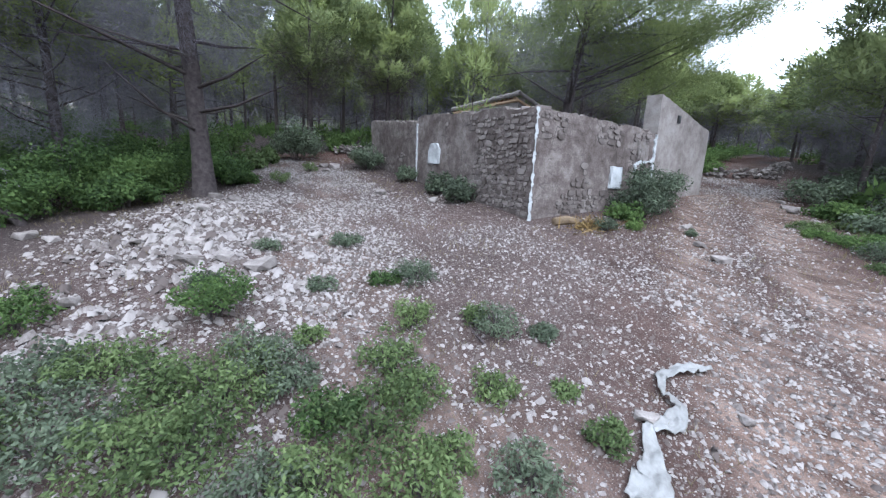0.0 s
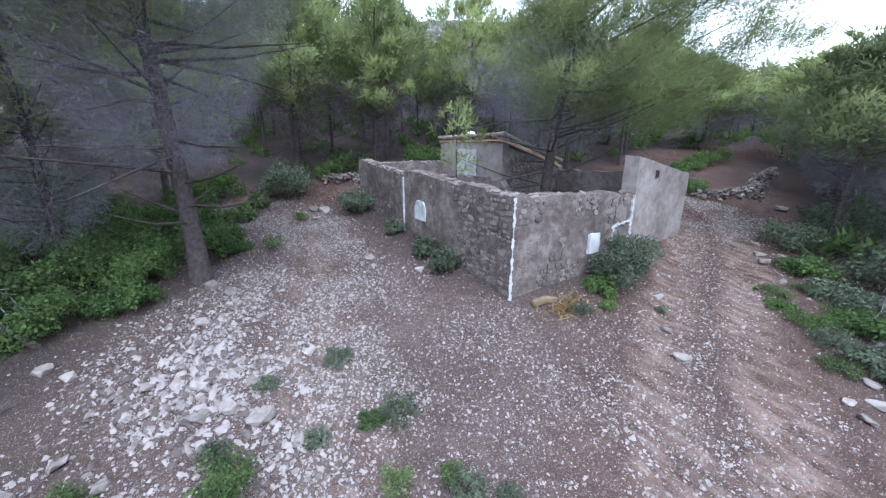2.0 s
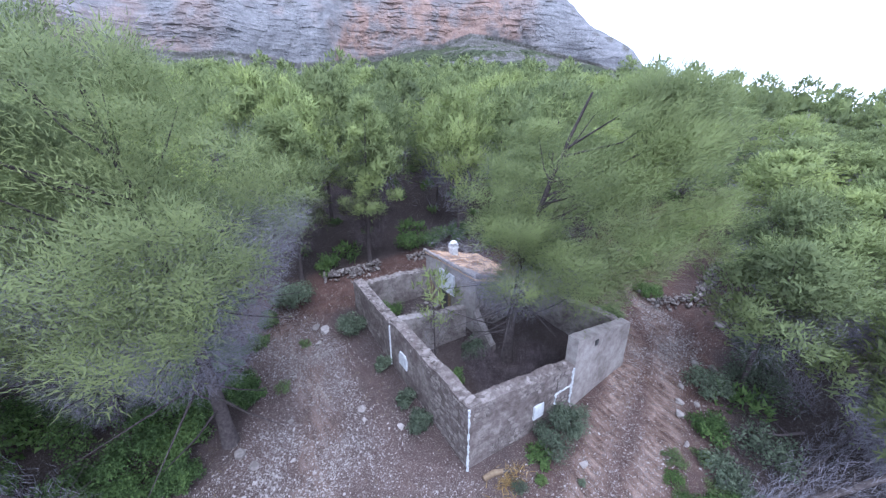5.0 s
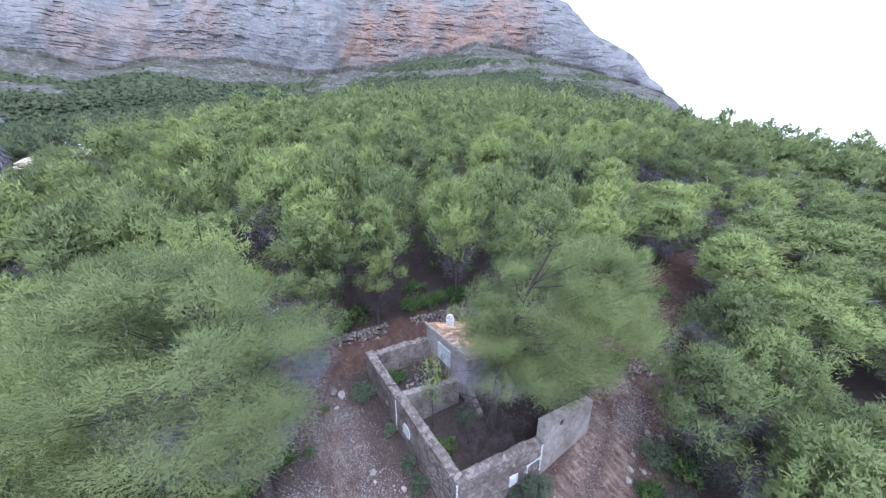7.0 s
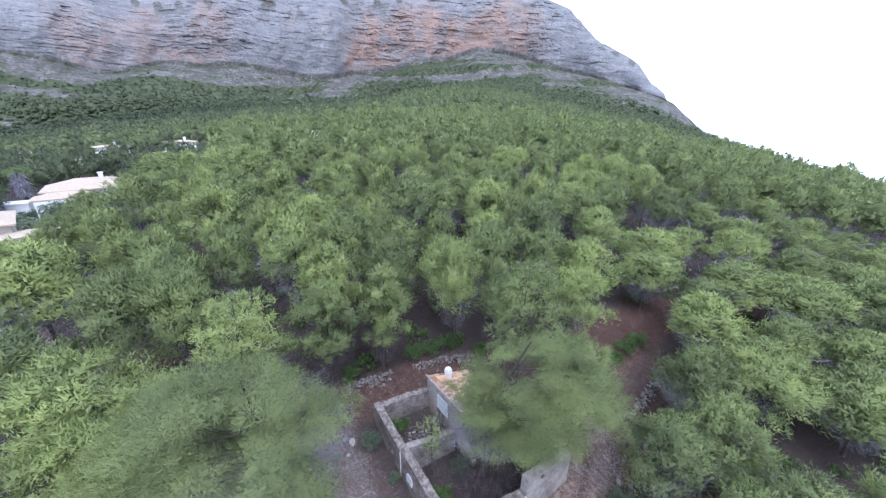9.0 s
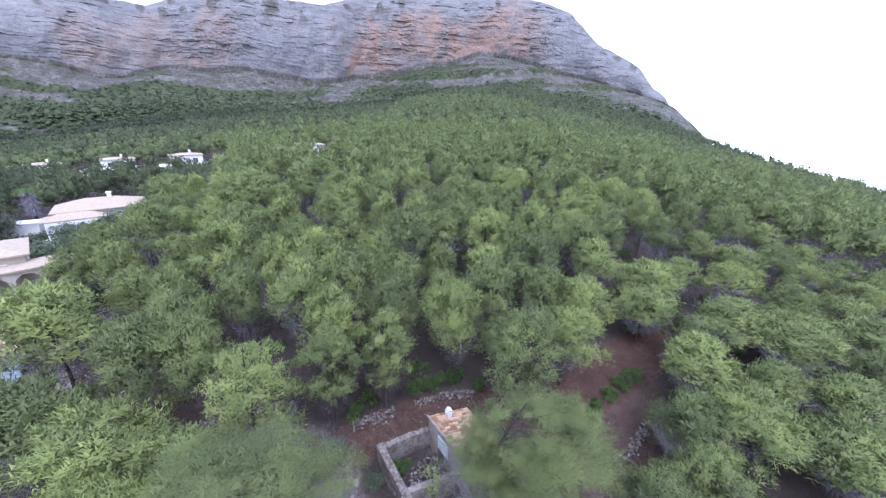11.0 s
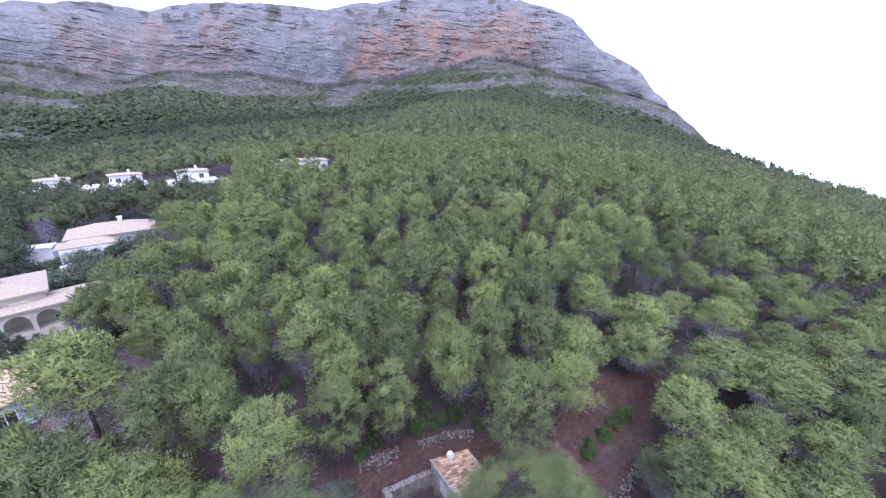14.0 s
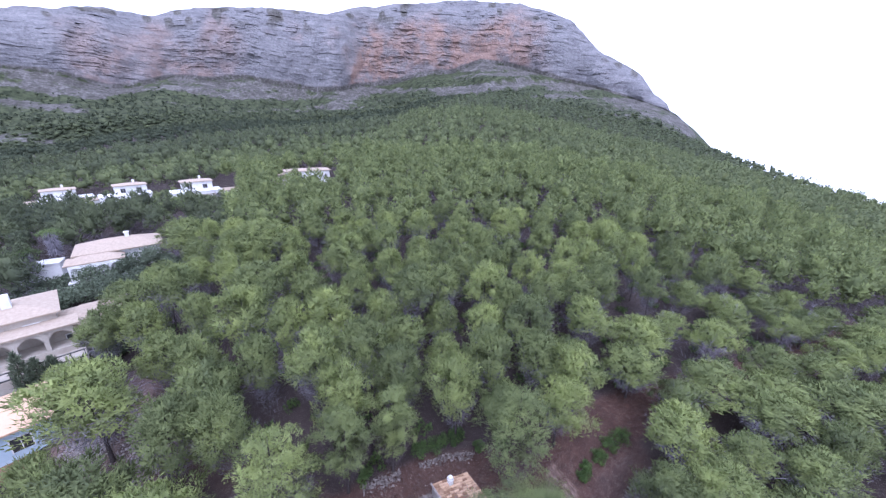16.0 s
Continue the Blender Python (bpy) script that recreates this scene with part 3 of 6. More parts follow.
        west = smooth_step(83, 87, az + 3 * f) * (1 - smooth_step(99, 101, az))
        rust.append(np.clip((east + 0.8 * west) * (0.95 + 0.45 * patches) + 0.3 * smooth_step(0.3, 0.8, patches), 0, 1) * (1 - smooth_step(0.5, 0.85, f + 0.3 * soft_noise(az, o, 3, 28))) * smooth_step(-0.02, 0.06, f))
    for back, lift in ((160, 4), (500, -20), (1500, -200)):
        d = d_top + back
        verts.append(np.stack([HUB[0] + d * np.cos(a), HUB[1] + d * np.sin(a), z2 * (d_top / d) + (z2 - z2 * (d_top / d)) * 0.5 + lift], -1))
        scrub.append(o + 0.6)
        rust.append(o)
    for k in range(1, int(rows_slope * 0.86)):
        SLOPE.append(np.concatenate([verts[k], scrub[k][:, None]], 1))
    v = np.concatenate(verts)
    m = mesh_of("mountain", v, grid_faces(len(az), len(verts)), M["cliff"], True)
    crisp = np.arange(len(m.polygons)) < (rows_slope + 2) * (len(az) - 1)
    m.polygons.foreach_set("use_smooth", crisp)
    for nm, val in (("scrub", scrub), ("rust", rust)):
        m.attributes.new(nm, "FLOAT", "POINT").data.foreach_set("value", np.concatenate(val).astype(np.float32))
    tagged(new("mountain", m), "grey and rust-stained limestone cliffs above a scrubby slope", "mountain", kind="structure")


mountain()


# ---- the ruined stone house ----
def rubble_wall(p0, p1, top0, top1, thick, base, rough=0.05, seed=1, steps=0.0):
    """A wall with uneven faces and a ragged top, from base to a sloping top. p0 to p1 is the outer face; the thickness lies to its left."""
    p0, p1 = np.array(p0, float), np.array(p1, float)
    run = np.linalg.norm(p1 - p0)
    d = (p1 - p0) / run
    n = np.array([-d[1], d[0]])
    cols, rows = max(6, int(run / 0.16)), 16
    verts, faces = [], []
    for i in range(cols + 1):
        f = i / cols
        a = p0 + d * run * f
        top = top0 + (top1 - top0) * f + rough * float(soft_noise(f * run, 0.0, 0.45, seed)) + rough * 0.6 * float(soft_noise(f * run, 3.0, 0.17, seed)) + steps * float(soft_noise(f * run, 9.0, 1.1, seed))
        ring = []
        for k in range(rows + 1):
            z = base + (top - base) * k / rows
            ring.append((a, z, -1))
        for k in range(rows + 1):
            z = top - (top - base) * k / rows + (0.02 if k == 0 else 0)
            ring.append((a + n * thick, z, 1))
        for q, z, side in ring:
            o = side * 0.009 * (float(soft_noise(f * run, z, 0.35, seed + 2)) + 0.7 * float(soft_noise(f * run, z, 0.13, seed + 3)))
            q = q + n * o
            verts.append((q[0], q[1], z))
    m = 2 * (rows + 1)
    for i in range(cols):
        for k in range(m - 1):
            a, b = i * m + k, (i + 1) * m + k
            faces.append((a, b, b + 1, a + 1))
    faces.append(tuple(range(m - 1, -1, -1)))
    faces.append(tuple(cols * m + k for k in range(m)))
    return verts, faces


def rock_mesh(name, rng, size=(1, 1, 0.6), count=16, material=None):
    """A broken stone: flat facets and sharp uneven edges."""
    bm = bmesh.new()
    for k in range(count):
        u, h = 2.4 * k + rng.uniform(-0.5, 0.5), rng.uniform(-0.42, 0.5)
        r = (1 - abs(h) ** 2.5) ** 0.5 * rng.uniform(0.42, 0.56)
        bm.verts.new((math.cos(u) * r * size[0], math.sin(u) * r * size[1], h * size[2]))
    got = bmesh.ops.convex_hull(bm, input=bm.verts[:])
    bmesh.ops.delete(bm, geom=[v for v in bm.verts if not v.link_faces], context="VERTS")
    bmesh.ops.dissolve_limit(bm, angle_limit=0.3, verts=bm.verts[:], edges=bm.edges[:])
    me = bpy.data.meshes.new(name)
    bm.to_mesh(me)
    bm.free()
    me.materials.append(material or M["stone"])
    return me


rng = random.Random(7)
STONES = [rock_mesh("stone", rng, (rng.uniform(0.8, 1.3), rng.uniform(0.45, 0.7), rng.uniform(0.45, 0.8)), 16, M["fieldstone"]) for _ in range(8)]

ruin = empty("ruined_house", (0, 0, 0), "roofless grey rubble-stone house with one tiled corner room", "ruin")


def wall_part(*args, mat="render", name="wall", label="", **kw):
    v, f = rubble_wall(*args, **kw)
    return part(name, mesh_of(name, v, f, M[mat], False), None, ruin, label)


WEST_X, TALL = 0.0, (4.2, 7.65)
w_left = wall_part((0, 4.88), (0, 0), 2.74, 2.4, 0.42, -0.5, seed=3, label="grey stained rubble wall of the yard")
w_left2 = wall_part((0.02, 8.58), (0.02, 4.9), 2.97, 2.6, 0.42, -0.2, seed=4, rough=0.06)
w_front = wall_part((0.003, -0.003), (4.16, -0.42), 2.4, 2.24, 0.42, -0.6, seed=5, label="grey rubble front wall with a walled-up window")
w_tall = wall_part((4.18, -0.42), (7.6, -0.32), 3.24, 2.63, 0.4, -0.3, mat="smooth", seed=6, rough=0.025, label="taller lime-plastered gable wall")
wall_part((7.65, 0.09), (7.3, 4.3), 2.62, 2.5, 0.4, 0.0, mat="inner", seed=7, steps=0.12)
w_north = wall_part((3.62, 8.25), (0.46, 8.62), 2.82, 2.8, 0.42, 0.3, mat="inner", seed=8, rough=0.08, label="loose dry-stone yard wall")
w_cross = wall_part((0.42, 4.8), (3.35, 4.42), 2.55, 2.38, 0.36, 0.0, mat="inner", seed=9, rough=0.09, steps=0.1, label="broken cross wall")
h_west = wall_part((3.6, 8.0), (3.72, 4.3), 3.6, 3.78, 0.36, 0.2, mat="smooth", seed=10, rough=0.01, label="plastered wall of the tiled room")
h_south = wall_part((3.74, 4.3), (7.2, 4.32), 3.5, 2.7, 0.36, 0.2, mat="inner", seed=11, rough=0.03)
wall_part((6.9, 8.0), (3.62, 8.02), 2.72, 3.5, 0.36, 0.2, mat="smooth", seed=12, rough=0.01)
wall_part((6.9, 4.7), (6.9, 7.96), 2.68, 2.68, 0.34, 0.2, mat="smooth", seed=13, rough=0.01)
wall_part((3.55, 4.2), (3.62, 3.1), 2.3, 1.2, 0.3, 0.2, mat="inner", seed=14, rough=0.1, steps=0.2)

# white painted edges and blocked openings
def ragged_band(path, width, depth, normal, seed):
    """A flaking painted band of uneven width along a polyline, set proud of the wall."""
    verts, faces = [], []
    n = Vector(normal).normalized()
    pts = []
    for (a, b) in zip(path[:-1], path[1:]):
        a, b = Vector(a), Vector(b)
        c = max(2, int((b - a).length / 0.035))
        pts += [a.lerp(b, k / c) for k in range(c)]
    pts.append(Vector(path[-1]))
    for k, p in enumerate(pts):
        d = (pts[min(k + 1, len(pts) - 1)] - pts[max(k - 1, 0)]).normalized()
        s = d.cross(n).normalized()
        gap = 0.25 if float(soft_noise(k * 0.35, 4, 1, seed + 5)) < -0.45 else 1.0
        w0 = gap * width * (0.36 + 0.42 * float(soft_noise(k * 0.9, 0, 1, seed)))
        w1 = gap * width * (0.36 + 0.42 * float(soft_noise(k * 0.9, 9, 1, seed)))
        for q in (p - s * w0 - n * 0.02, p - s * w0 + n * depth, p + s * w1 + n * depth, p + s * w1 - n * 0.02):
            verts.append(tuple(q))
        if k:
            o = 4 * (k - 1)
            for e in range(4):
                faces.append((o + e, o + (e + 1) % 4, o + 4 + (e + 1) % 4, o + 4 + e))
    faces += [(0, 1, 2, 3), tuple(4 * (len(pts) - 1) + e for e in (3, 2, 1, 0))]
    return verts, faces


def band(path, width, normal, seed, parent, label="flaking white lime edge"):
    v, f = ragged_band(path, width, 0.035, normal, seed)
    return part("painted_edge", mesh_of("painted_edge", v, f, M["plaster"]), None, parent, label)


FN = Vector((-0.42, -4.16, 0)).normalized()
band([(-0.005, -0.02, 0.0), (0.0, -0.02, 2.38)], 0.075, (-0.7, -0.72, 0), 1, w_left)
band([(-0.01, 4.9, 0.75), (-0.01, 4.9, 2.52)], 0.07, (-1, 0, 0), 2, w_left)
band([(4.1, -0.43, 0.75), (4.1, -0.43, 2.2)], 0.075, FN, 3, w_front)
band([(3.38, -0.36, 1.0), (3.38, -0.36, 1.42), (4.05, -0.425, 1.52)], 0.085, FN, 4, w_front)


def infill(name, lo, hi, mat, parent, label, axis):
    bm = bmesh.new()
    box(bm, lo, hi, 0.015)
    bmesh.ops.subdivide_edges(bm, edges=bm.edges[:], cuts=2, use_grid_fill=True)
    r = random.Random(3)
    for v in bm.verts:
        v.co += Vector((r.uniform(-1, 1), r.uniform(-1, 1), r.uniform(-1, 1))) * 0.018
        if name == "blocked_window" and axis == 0 and v.co.z > hi[2] - 0.1:
            v.co.y += 0.38 * ((lo[1] + hi[1]) / 2 - v.co.y)
    return part(name, bm, M[mat], parent, label)


infill("blocked_window", (-0.035, 3.58, 1.28), (0.05, 4.2, 1.86), "plaster", w_left, "small window walled up and whitewashed", 0)
infill("blocked_window", (2.47, -0.325, 0.78), (2.92, -0.2, 1.3), "plaster", w_front, "pale walled-up window", 1)
infill("lintel", (3.42, -0.4, 1.5), (4.04, -0.3, 1.98), "inner", w_front, "dark rough stones above a blocked door", 1)
infill("plaster_patch", (3.55, 5.6, 2.35), (3.62, 6.75, 3.35), "plaster", h_west, "fresh pale plaster patch", 0)
# near-black slab on the wall, painted as the shade inside the doorway
part("doorway", boxed(((3.575, 6.05, 0.9), (3.66, 6.7, 2.3))), M["dark"], h_west, "dark empty doorway")
for y in (6.0, 6.72):
    part("door_jamb", boxed(((3.52, y - 0.05, 0.9), (3.63, y + 0.05, 2.36)), bevel=0.01), M["wood"], h_west)
# the hole is a near-black block; its inner shade is the colour
part("wall_niche", boxed(((5.2, -0.425, 2.62), (5.36, -0.36, 2.82))), M["dark"], w_tall, "small dark hole")

# roof of the corner room: barrel tiles in courses
roof_base = boxed(((3.62, 4.22, 0), (6.98, 8.12, 0.06)))
shear = (2.74 - 3.78) / (6.98 - 3.42)
for v in roof_base.verts:
    v.co.z += 3.72 + (v.co.x - 3.42) * shear
roof = part("roof", roof_base, M["tile"], ruin, "sloping roof of faded clay barrel tiles")


def tile_mesh():
    verts, faces = [], []
    seg = 5
    for e, (x, r) in enumerate(((-0.23, 0.088), (0.23, 0.108))):
        for k in range(seg + 1):
            u = math.pi * k / seg
            for t in (0, 0.016):
                verts.append((x, math.cos(u) * (r - t), math.sin(u) * (r - t) * 0.85))
    n = 2 * (seg + 1)
    for k in range(seg):
        a, b = 2 * k, 2 * k + 2
        faces += [(a, b, b + n, a + n), (a + 1, a + 1 + n, b + 1 + n, b + 1), (a, a + 1, b + 1, b), (a + n, b + n, b + n + 1, a + n + 1)]
    return mesh_of("tile", verts, faces, M["tile"])


# pale plaster lip along the top of the tiled room
n_ = 40
lv, lf = tube([(3.6 + 0.01 * math.sin(3 * k), 8.14 - 4.0 * k / n_, 3.83 + 0.06 * k / n_ + 0.012 * math.sin(1.7 * k)) for k in range(n_ + 1)], [0.075 + 0.01 * math.sin(2.3 * k) for k in range(n_ + 1)], 6, random.Random(4), 0.15)
part("plaster_lip", mesh_of("plaster_lip", lv, lf + [tuple(range(6)), tuple(len(lv) - 6 + e for e in range(6))], M["smooth"]), None, ruin, "pale plaster edge under the tiles")

lv, lf = tube([(3.6 + 3.4 * k / n_, 4.2 + 0.01 * math.sin(2 * k), 3.92 - 0.99 * k / n_ + 0.012 * math.sin(1.7 * k)) for k in range(n_ + 1)], [0.07 + 0.01 * math.sin(2.3 * k) for k in range(n_ + 1)], 6, random.Random(6), 0.15)
part("plaster_lip", mesh_of("plaster_lip", lv, lf + [tuple(range(6)), tuple(len(lv) - 6 + e for e in range(6))], M["smooth"]), None, ruin, "pale plaster edge under the tiles")

# chimney
chim = part("chimney", boxed(((4.85, 7.5, 3.0), (5.2, 7.85, 3.75)), bevel=0.02), M["white"], ruin, "small whitewashed chimney")
part("chimney_cap", boxed(((4.82, 7.47, 3.75), (5.23, 7.88, 3.82)), bevel=0.02), M["white"], chim)
for x, y in ((4.85, 7.5), (5.12, 7.5), (4.85, 7.77), (5.12, 7.77)):
    part("cap_post", boxed(((x, y, 3.82), (x + 0.08, y + 0.08, 3.98))), M["white"], chim)
dome = bmesh.new()
bmesh.ops.create_uvsphere(dome, u_segments=10, v_segments=6, radius=0.2)
for v in dome.verts:
    v.co = Vector((v.co.x + 5.025, v.co.y + 7.675, max(v.co.z, -0.02) * 0.7 + 4.0))
part("chimney_hood", dome, M["white"], chim)


# ---- plants ----
def leaf_tris(points, outward, size, width, rs):
    """Slim triangles that spring from the points, mostly outward and up."""
    n = len(points)
    d = outward + rs.normal(0, 0.5, (n, 3)) + np.array([0, 0, 0.25])
    d /= np.linalg.norm(d, axis=1, keepdims=True) + 1e-9
    s = np.cross(d, rs.normal(0, 1, (n, 3)))
    s /= np.linalg.norm(s, axis=1, keepdims=True) + 1e-9
    k = size * rs.uniform(0.6, 1.3, (n, 1))
    v = np.stack([points - s * width * k / 2, points + s * width * k / 2, points + d * k], 1)
    return v.reshape(-1, 3), np.arange(3 * n).reshape(-1, 3)


def blade_quads(points, outward, size, width, rs):
    """Broad little leaves: diamonds."""
    n = len(points)
    up = outward / (np.linalg.norm(outward, axis=1, keepdims=True) + 1e-9)
    d = rs.normal(0, 1, (n, 3)) + 0.4 * up
    d -= 0.6 * up * (d * up).sum(1, keepdims=True)
    d /= np.linalg.norm(d, axis=1, keepdims=True) + 1e-9
    s = np.cross(up + rs.normal(0, 0.45, (n, 3)), d)
    s /= np.linalg.norm(s, axis=1, keepdims=True) + 1e-9
    k = size * rs.uniform(0.6, 1.3, (n, 1))
    v = np.stack([points, points + d * k * 0.5 - s * width * k / 2, points + d * k, points + d * k * 0.5 + s * width * k / 2], 1)
    return v.reshape(-1, 3), np.arange(4 * n).reshape(-1, 4)


def solid():
    """Corners and faces of a twenty-sided body."""
    bm = bmesh.new()
    bmesh.ops.create_icosphere(bm, subdivisions=1, radius=1.0)
    bm.verts.index_update()
    v, f = np.array([w.co[:] for w in bm.verts]), np.array([[w.index for w in q.verts] for q in bm.faces])
    bm.free()
    return v, f


def egg(f, u, radius, ph):
    """Half width of an uneven egg-shaped crown at the share f of its height, towards u."""
    wide = np.where(f < 0.3, 0.7 + f, np.sqrt(np.clip(1 - ((f - 0.3) / 0.71) ** 2, 0, 1)))
    return radius * wide * (1 + 0.15 * np.sin(u + ph[0]) + 0.11 * np.sin(2 * u + ph[1] + 4 * f) + 0.09 * np.sin(9 * f + ph[2]) + 0.06 * np.sin(5 * u - 7 * f + ph[0]))


def plumes_of(rs, bottom, top, radius, count, boughs, flat=0.62):
    """Upright brushes of needles in rounded pads that cover a crown: bases, axes, lengths and the ways that they face."""
    ph = rs.uniform(0, 6.28, 3)
    f = ((np.arange(boughs) + rs.uniform(0.1, 0.9, boughs)) / boughs) ** 0.85
    u = np.arange(boughs) * 2.4 + rs.uniform(-0.5, 0.5, boughs)
    q = radius * rs.uniform(0.75, 1.25, boughs) * (1.15 - 0.3 * f) * 1.75 / math.sqrt(boughs)
    r = np.clip(egg(f, u, radius, ph) - 0.75 * q, 0, None) * np.sqrt(rs.uniform(0.35, 1.0, boughs)) * (rs.uniform(0.65, 1.3, boughs) if flat < 0.5 else 1.0)
    c = np.stack([np.cos(u) * r, np.sin(u) * r, bottom + (top - bottom) * f - 0.45 * q], -1)
    w = rs.choice(boughs, count, p=q ** 2 / (q ** 2).sum())
    o = rs.normal(0, 1, (count, 3))
    o[:, 2] = np.where(o[:, 2] < -0.2, -o[:, 2], o[:, 2])
    o /= np.linalg.norm(o, axis=1, keepdims=True)
    base = c[w] + o * q[w][:, None] * rs.uniform(0.6, 1.0, (count, 1)) * np.array([1.08, 1.08, flat])
    hub = np.array([0, 0, bottom + 0.3 * (top - bottom)])
    out = (base - hub) / np.array([1, 1, 1.4])
    out /= np.linalg.norm(out, axis=1, keepdims=True) + 1e-9
    axis = 0.5 * o + 0.15 * out + np.array([0, 0, 0.7]) + rs.normal(0, 0.22, o.shape)
    axis /= np.linalg.norm(axis, axis=1, keepdims=True)
    face = 0.5 * out + 0.5 * o + np.array([0, 0, 0.15])
    face /= np.linalg.norm(face, axis=1, keepdims=True) + 1e-9
    length = q[w] * 0.62 * rs.uniform(0.65, 1.35, count)
    return base - axis * length[:, None] * 0.5, axis, length, face, ph, c


def crown(rs, bottom, top, radius, boughs, count, each, size, width, core=0.0, flat=0.62, comb=0.7):
    """Brushes of needles over an egg-shaped crown, round a darker uneven heart."""
    base, axis, length, out, ph, ends = plumes_of(rs, bottom, top, radius, count, boughs, flat)
    n = len(base) * each
    w = np.repeat(np.arange(len(base)), each)
    t = rs.uniform(0, 1, (n, 1)) ** 0.8
    off = rs.normal(0, 1, (n, 3))
    p = base[w] + axis[w] * length[w][:, None] * t + off * length[w][:, None] * 0.34 * (1.05 - 0.6 * t)
    d = comb * axis[w] + 0.35 * off + rs.normal(0, 0.42, (n, 3))
    d /= np.linalg.norm(d, axis=1, keepdims=True)
    side = np.cross(out[w] + 0.4 * axis[w] + rs.normal(0, 0.4, (n, 3)), d)
    side /= np.linalg.norm(side, axis=1, keepdims=True) + 1e-9
    k = size * rs.uniform(0.6, 1.35, (n, 1))
    v = np.stack([p + side * width * k / 2, p - side * width * k / 2, p + d * k], 1).reshape(-1, 3)
    fc = np.arange(3 * n).reshape(-1, 3)
    nn = 0.75 * out[w] + 0.3 * off / (np.linalg.norm(off, axis=1, keepdims=True) + 1e-9) + 0.15 * axis[w]
    nn = np.repeat(nn / np.linalg.norm(nn, axis=1, keepdims=True), 3, 0)
    if core:
        bv, bf = solid()
        u, f = np.arctan2(bv[:, 1], bv[:, 0]), np.clip(0.5 + 0.5 * bv[:, 2], 0.02, 0.98)
        flat = np.hypot(bv[:, 0], bv[:, 1])
        r = egg(f, u, radius, ph) * core * np.minimum(1, flat * 1.15) * rs.uniform(0.85, 1.1, len(bv))
        place = np.stack([np.cos(u) * r, np.sin(u) * r, bottom + (top - bottom) * (0.1 + 0.62 * f)], -1)
        nn = np.concatenate([nn, bv[bf.ravel()]])
        fc = np.concatenate([fc, bf + len(v)])
        v = np.concatenate([v, place])
    return v, fc, nn, ends


def twigs(rs, low, high, radius, count, length, thin):
    """Fine dead twigs in the shaded lower crown."""
    u, r = rs.uniform(0, 2 * math.pi, count), radius * np.sqrt(rs.uniform(0.12, 1.0, count))
    z = low + (high - low) * rs.uniform(0, 1, count) ** 0.7
    r = r * (0.3 + 0.75 * (z - low) / (high - low))
    p = np.stack([np.cos(u) * r, np.sin(u) * r, z], -1)
    o = np.stack([np.cos(u), np.sin(u), rs.normal(-0.1, 0.4, count)], -1)
    return leaf_tris(p, 0.8 * o + rs.normal(0, 0.7, (count, 3)) - np.array([0, 0, 0.3]), length, thin, rs)


def bole(rs, height, girth, lean=(0, 0), bend=0.25):
    n = 9
    ph = rs.uniform(0, 6, 2)
    pts = [(lean[0] * (k / n) ** 2.2 + bend * 0.5 * math.sin(ph[0] + 2.6 * k / n) * k / n, lean[1] * (k / n) ** 2.2 + bend * 0.5 * math.sin(ph[1] + 2.9 * k / n) * k / n, -0.3 + (height + 0.3) * k / n) for k in range(n + 1)]
    rad = [girth * (1.35 if k == 0 else 1) * (1 - 0.86 * k / n) for k in range(n + 1)]
    return pts, rad


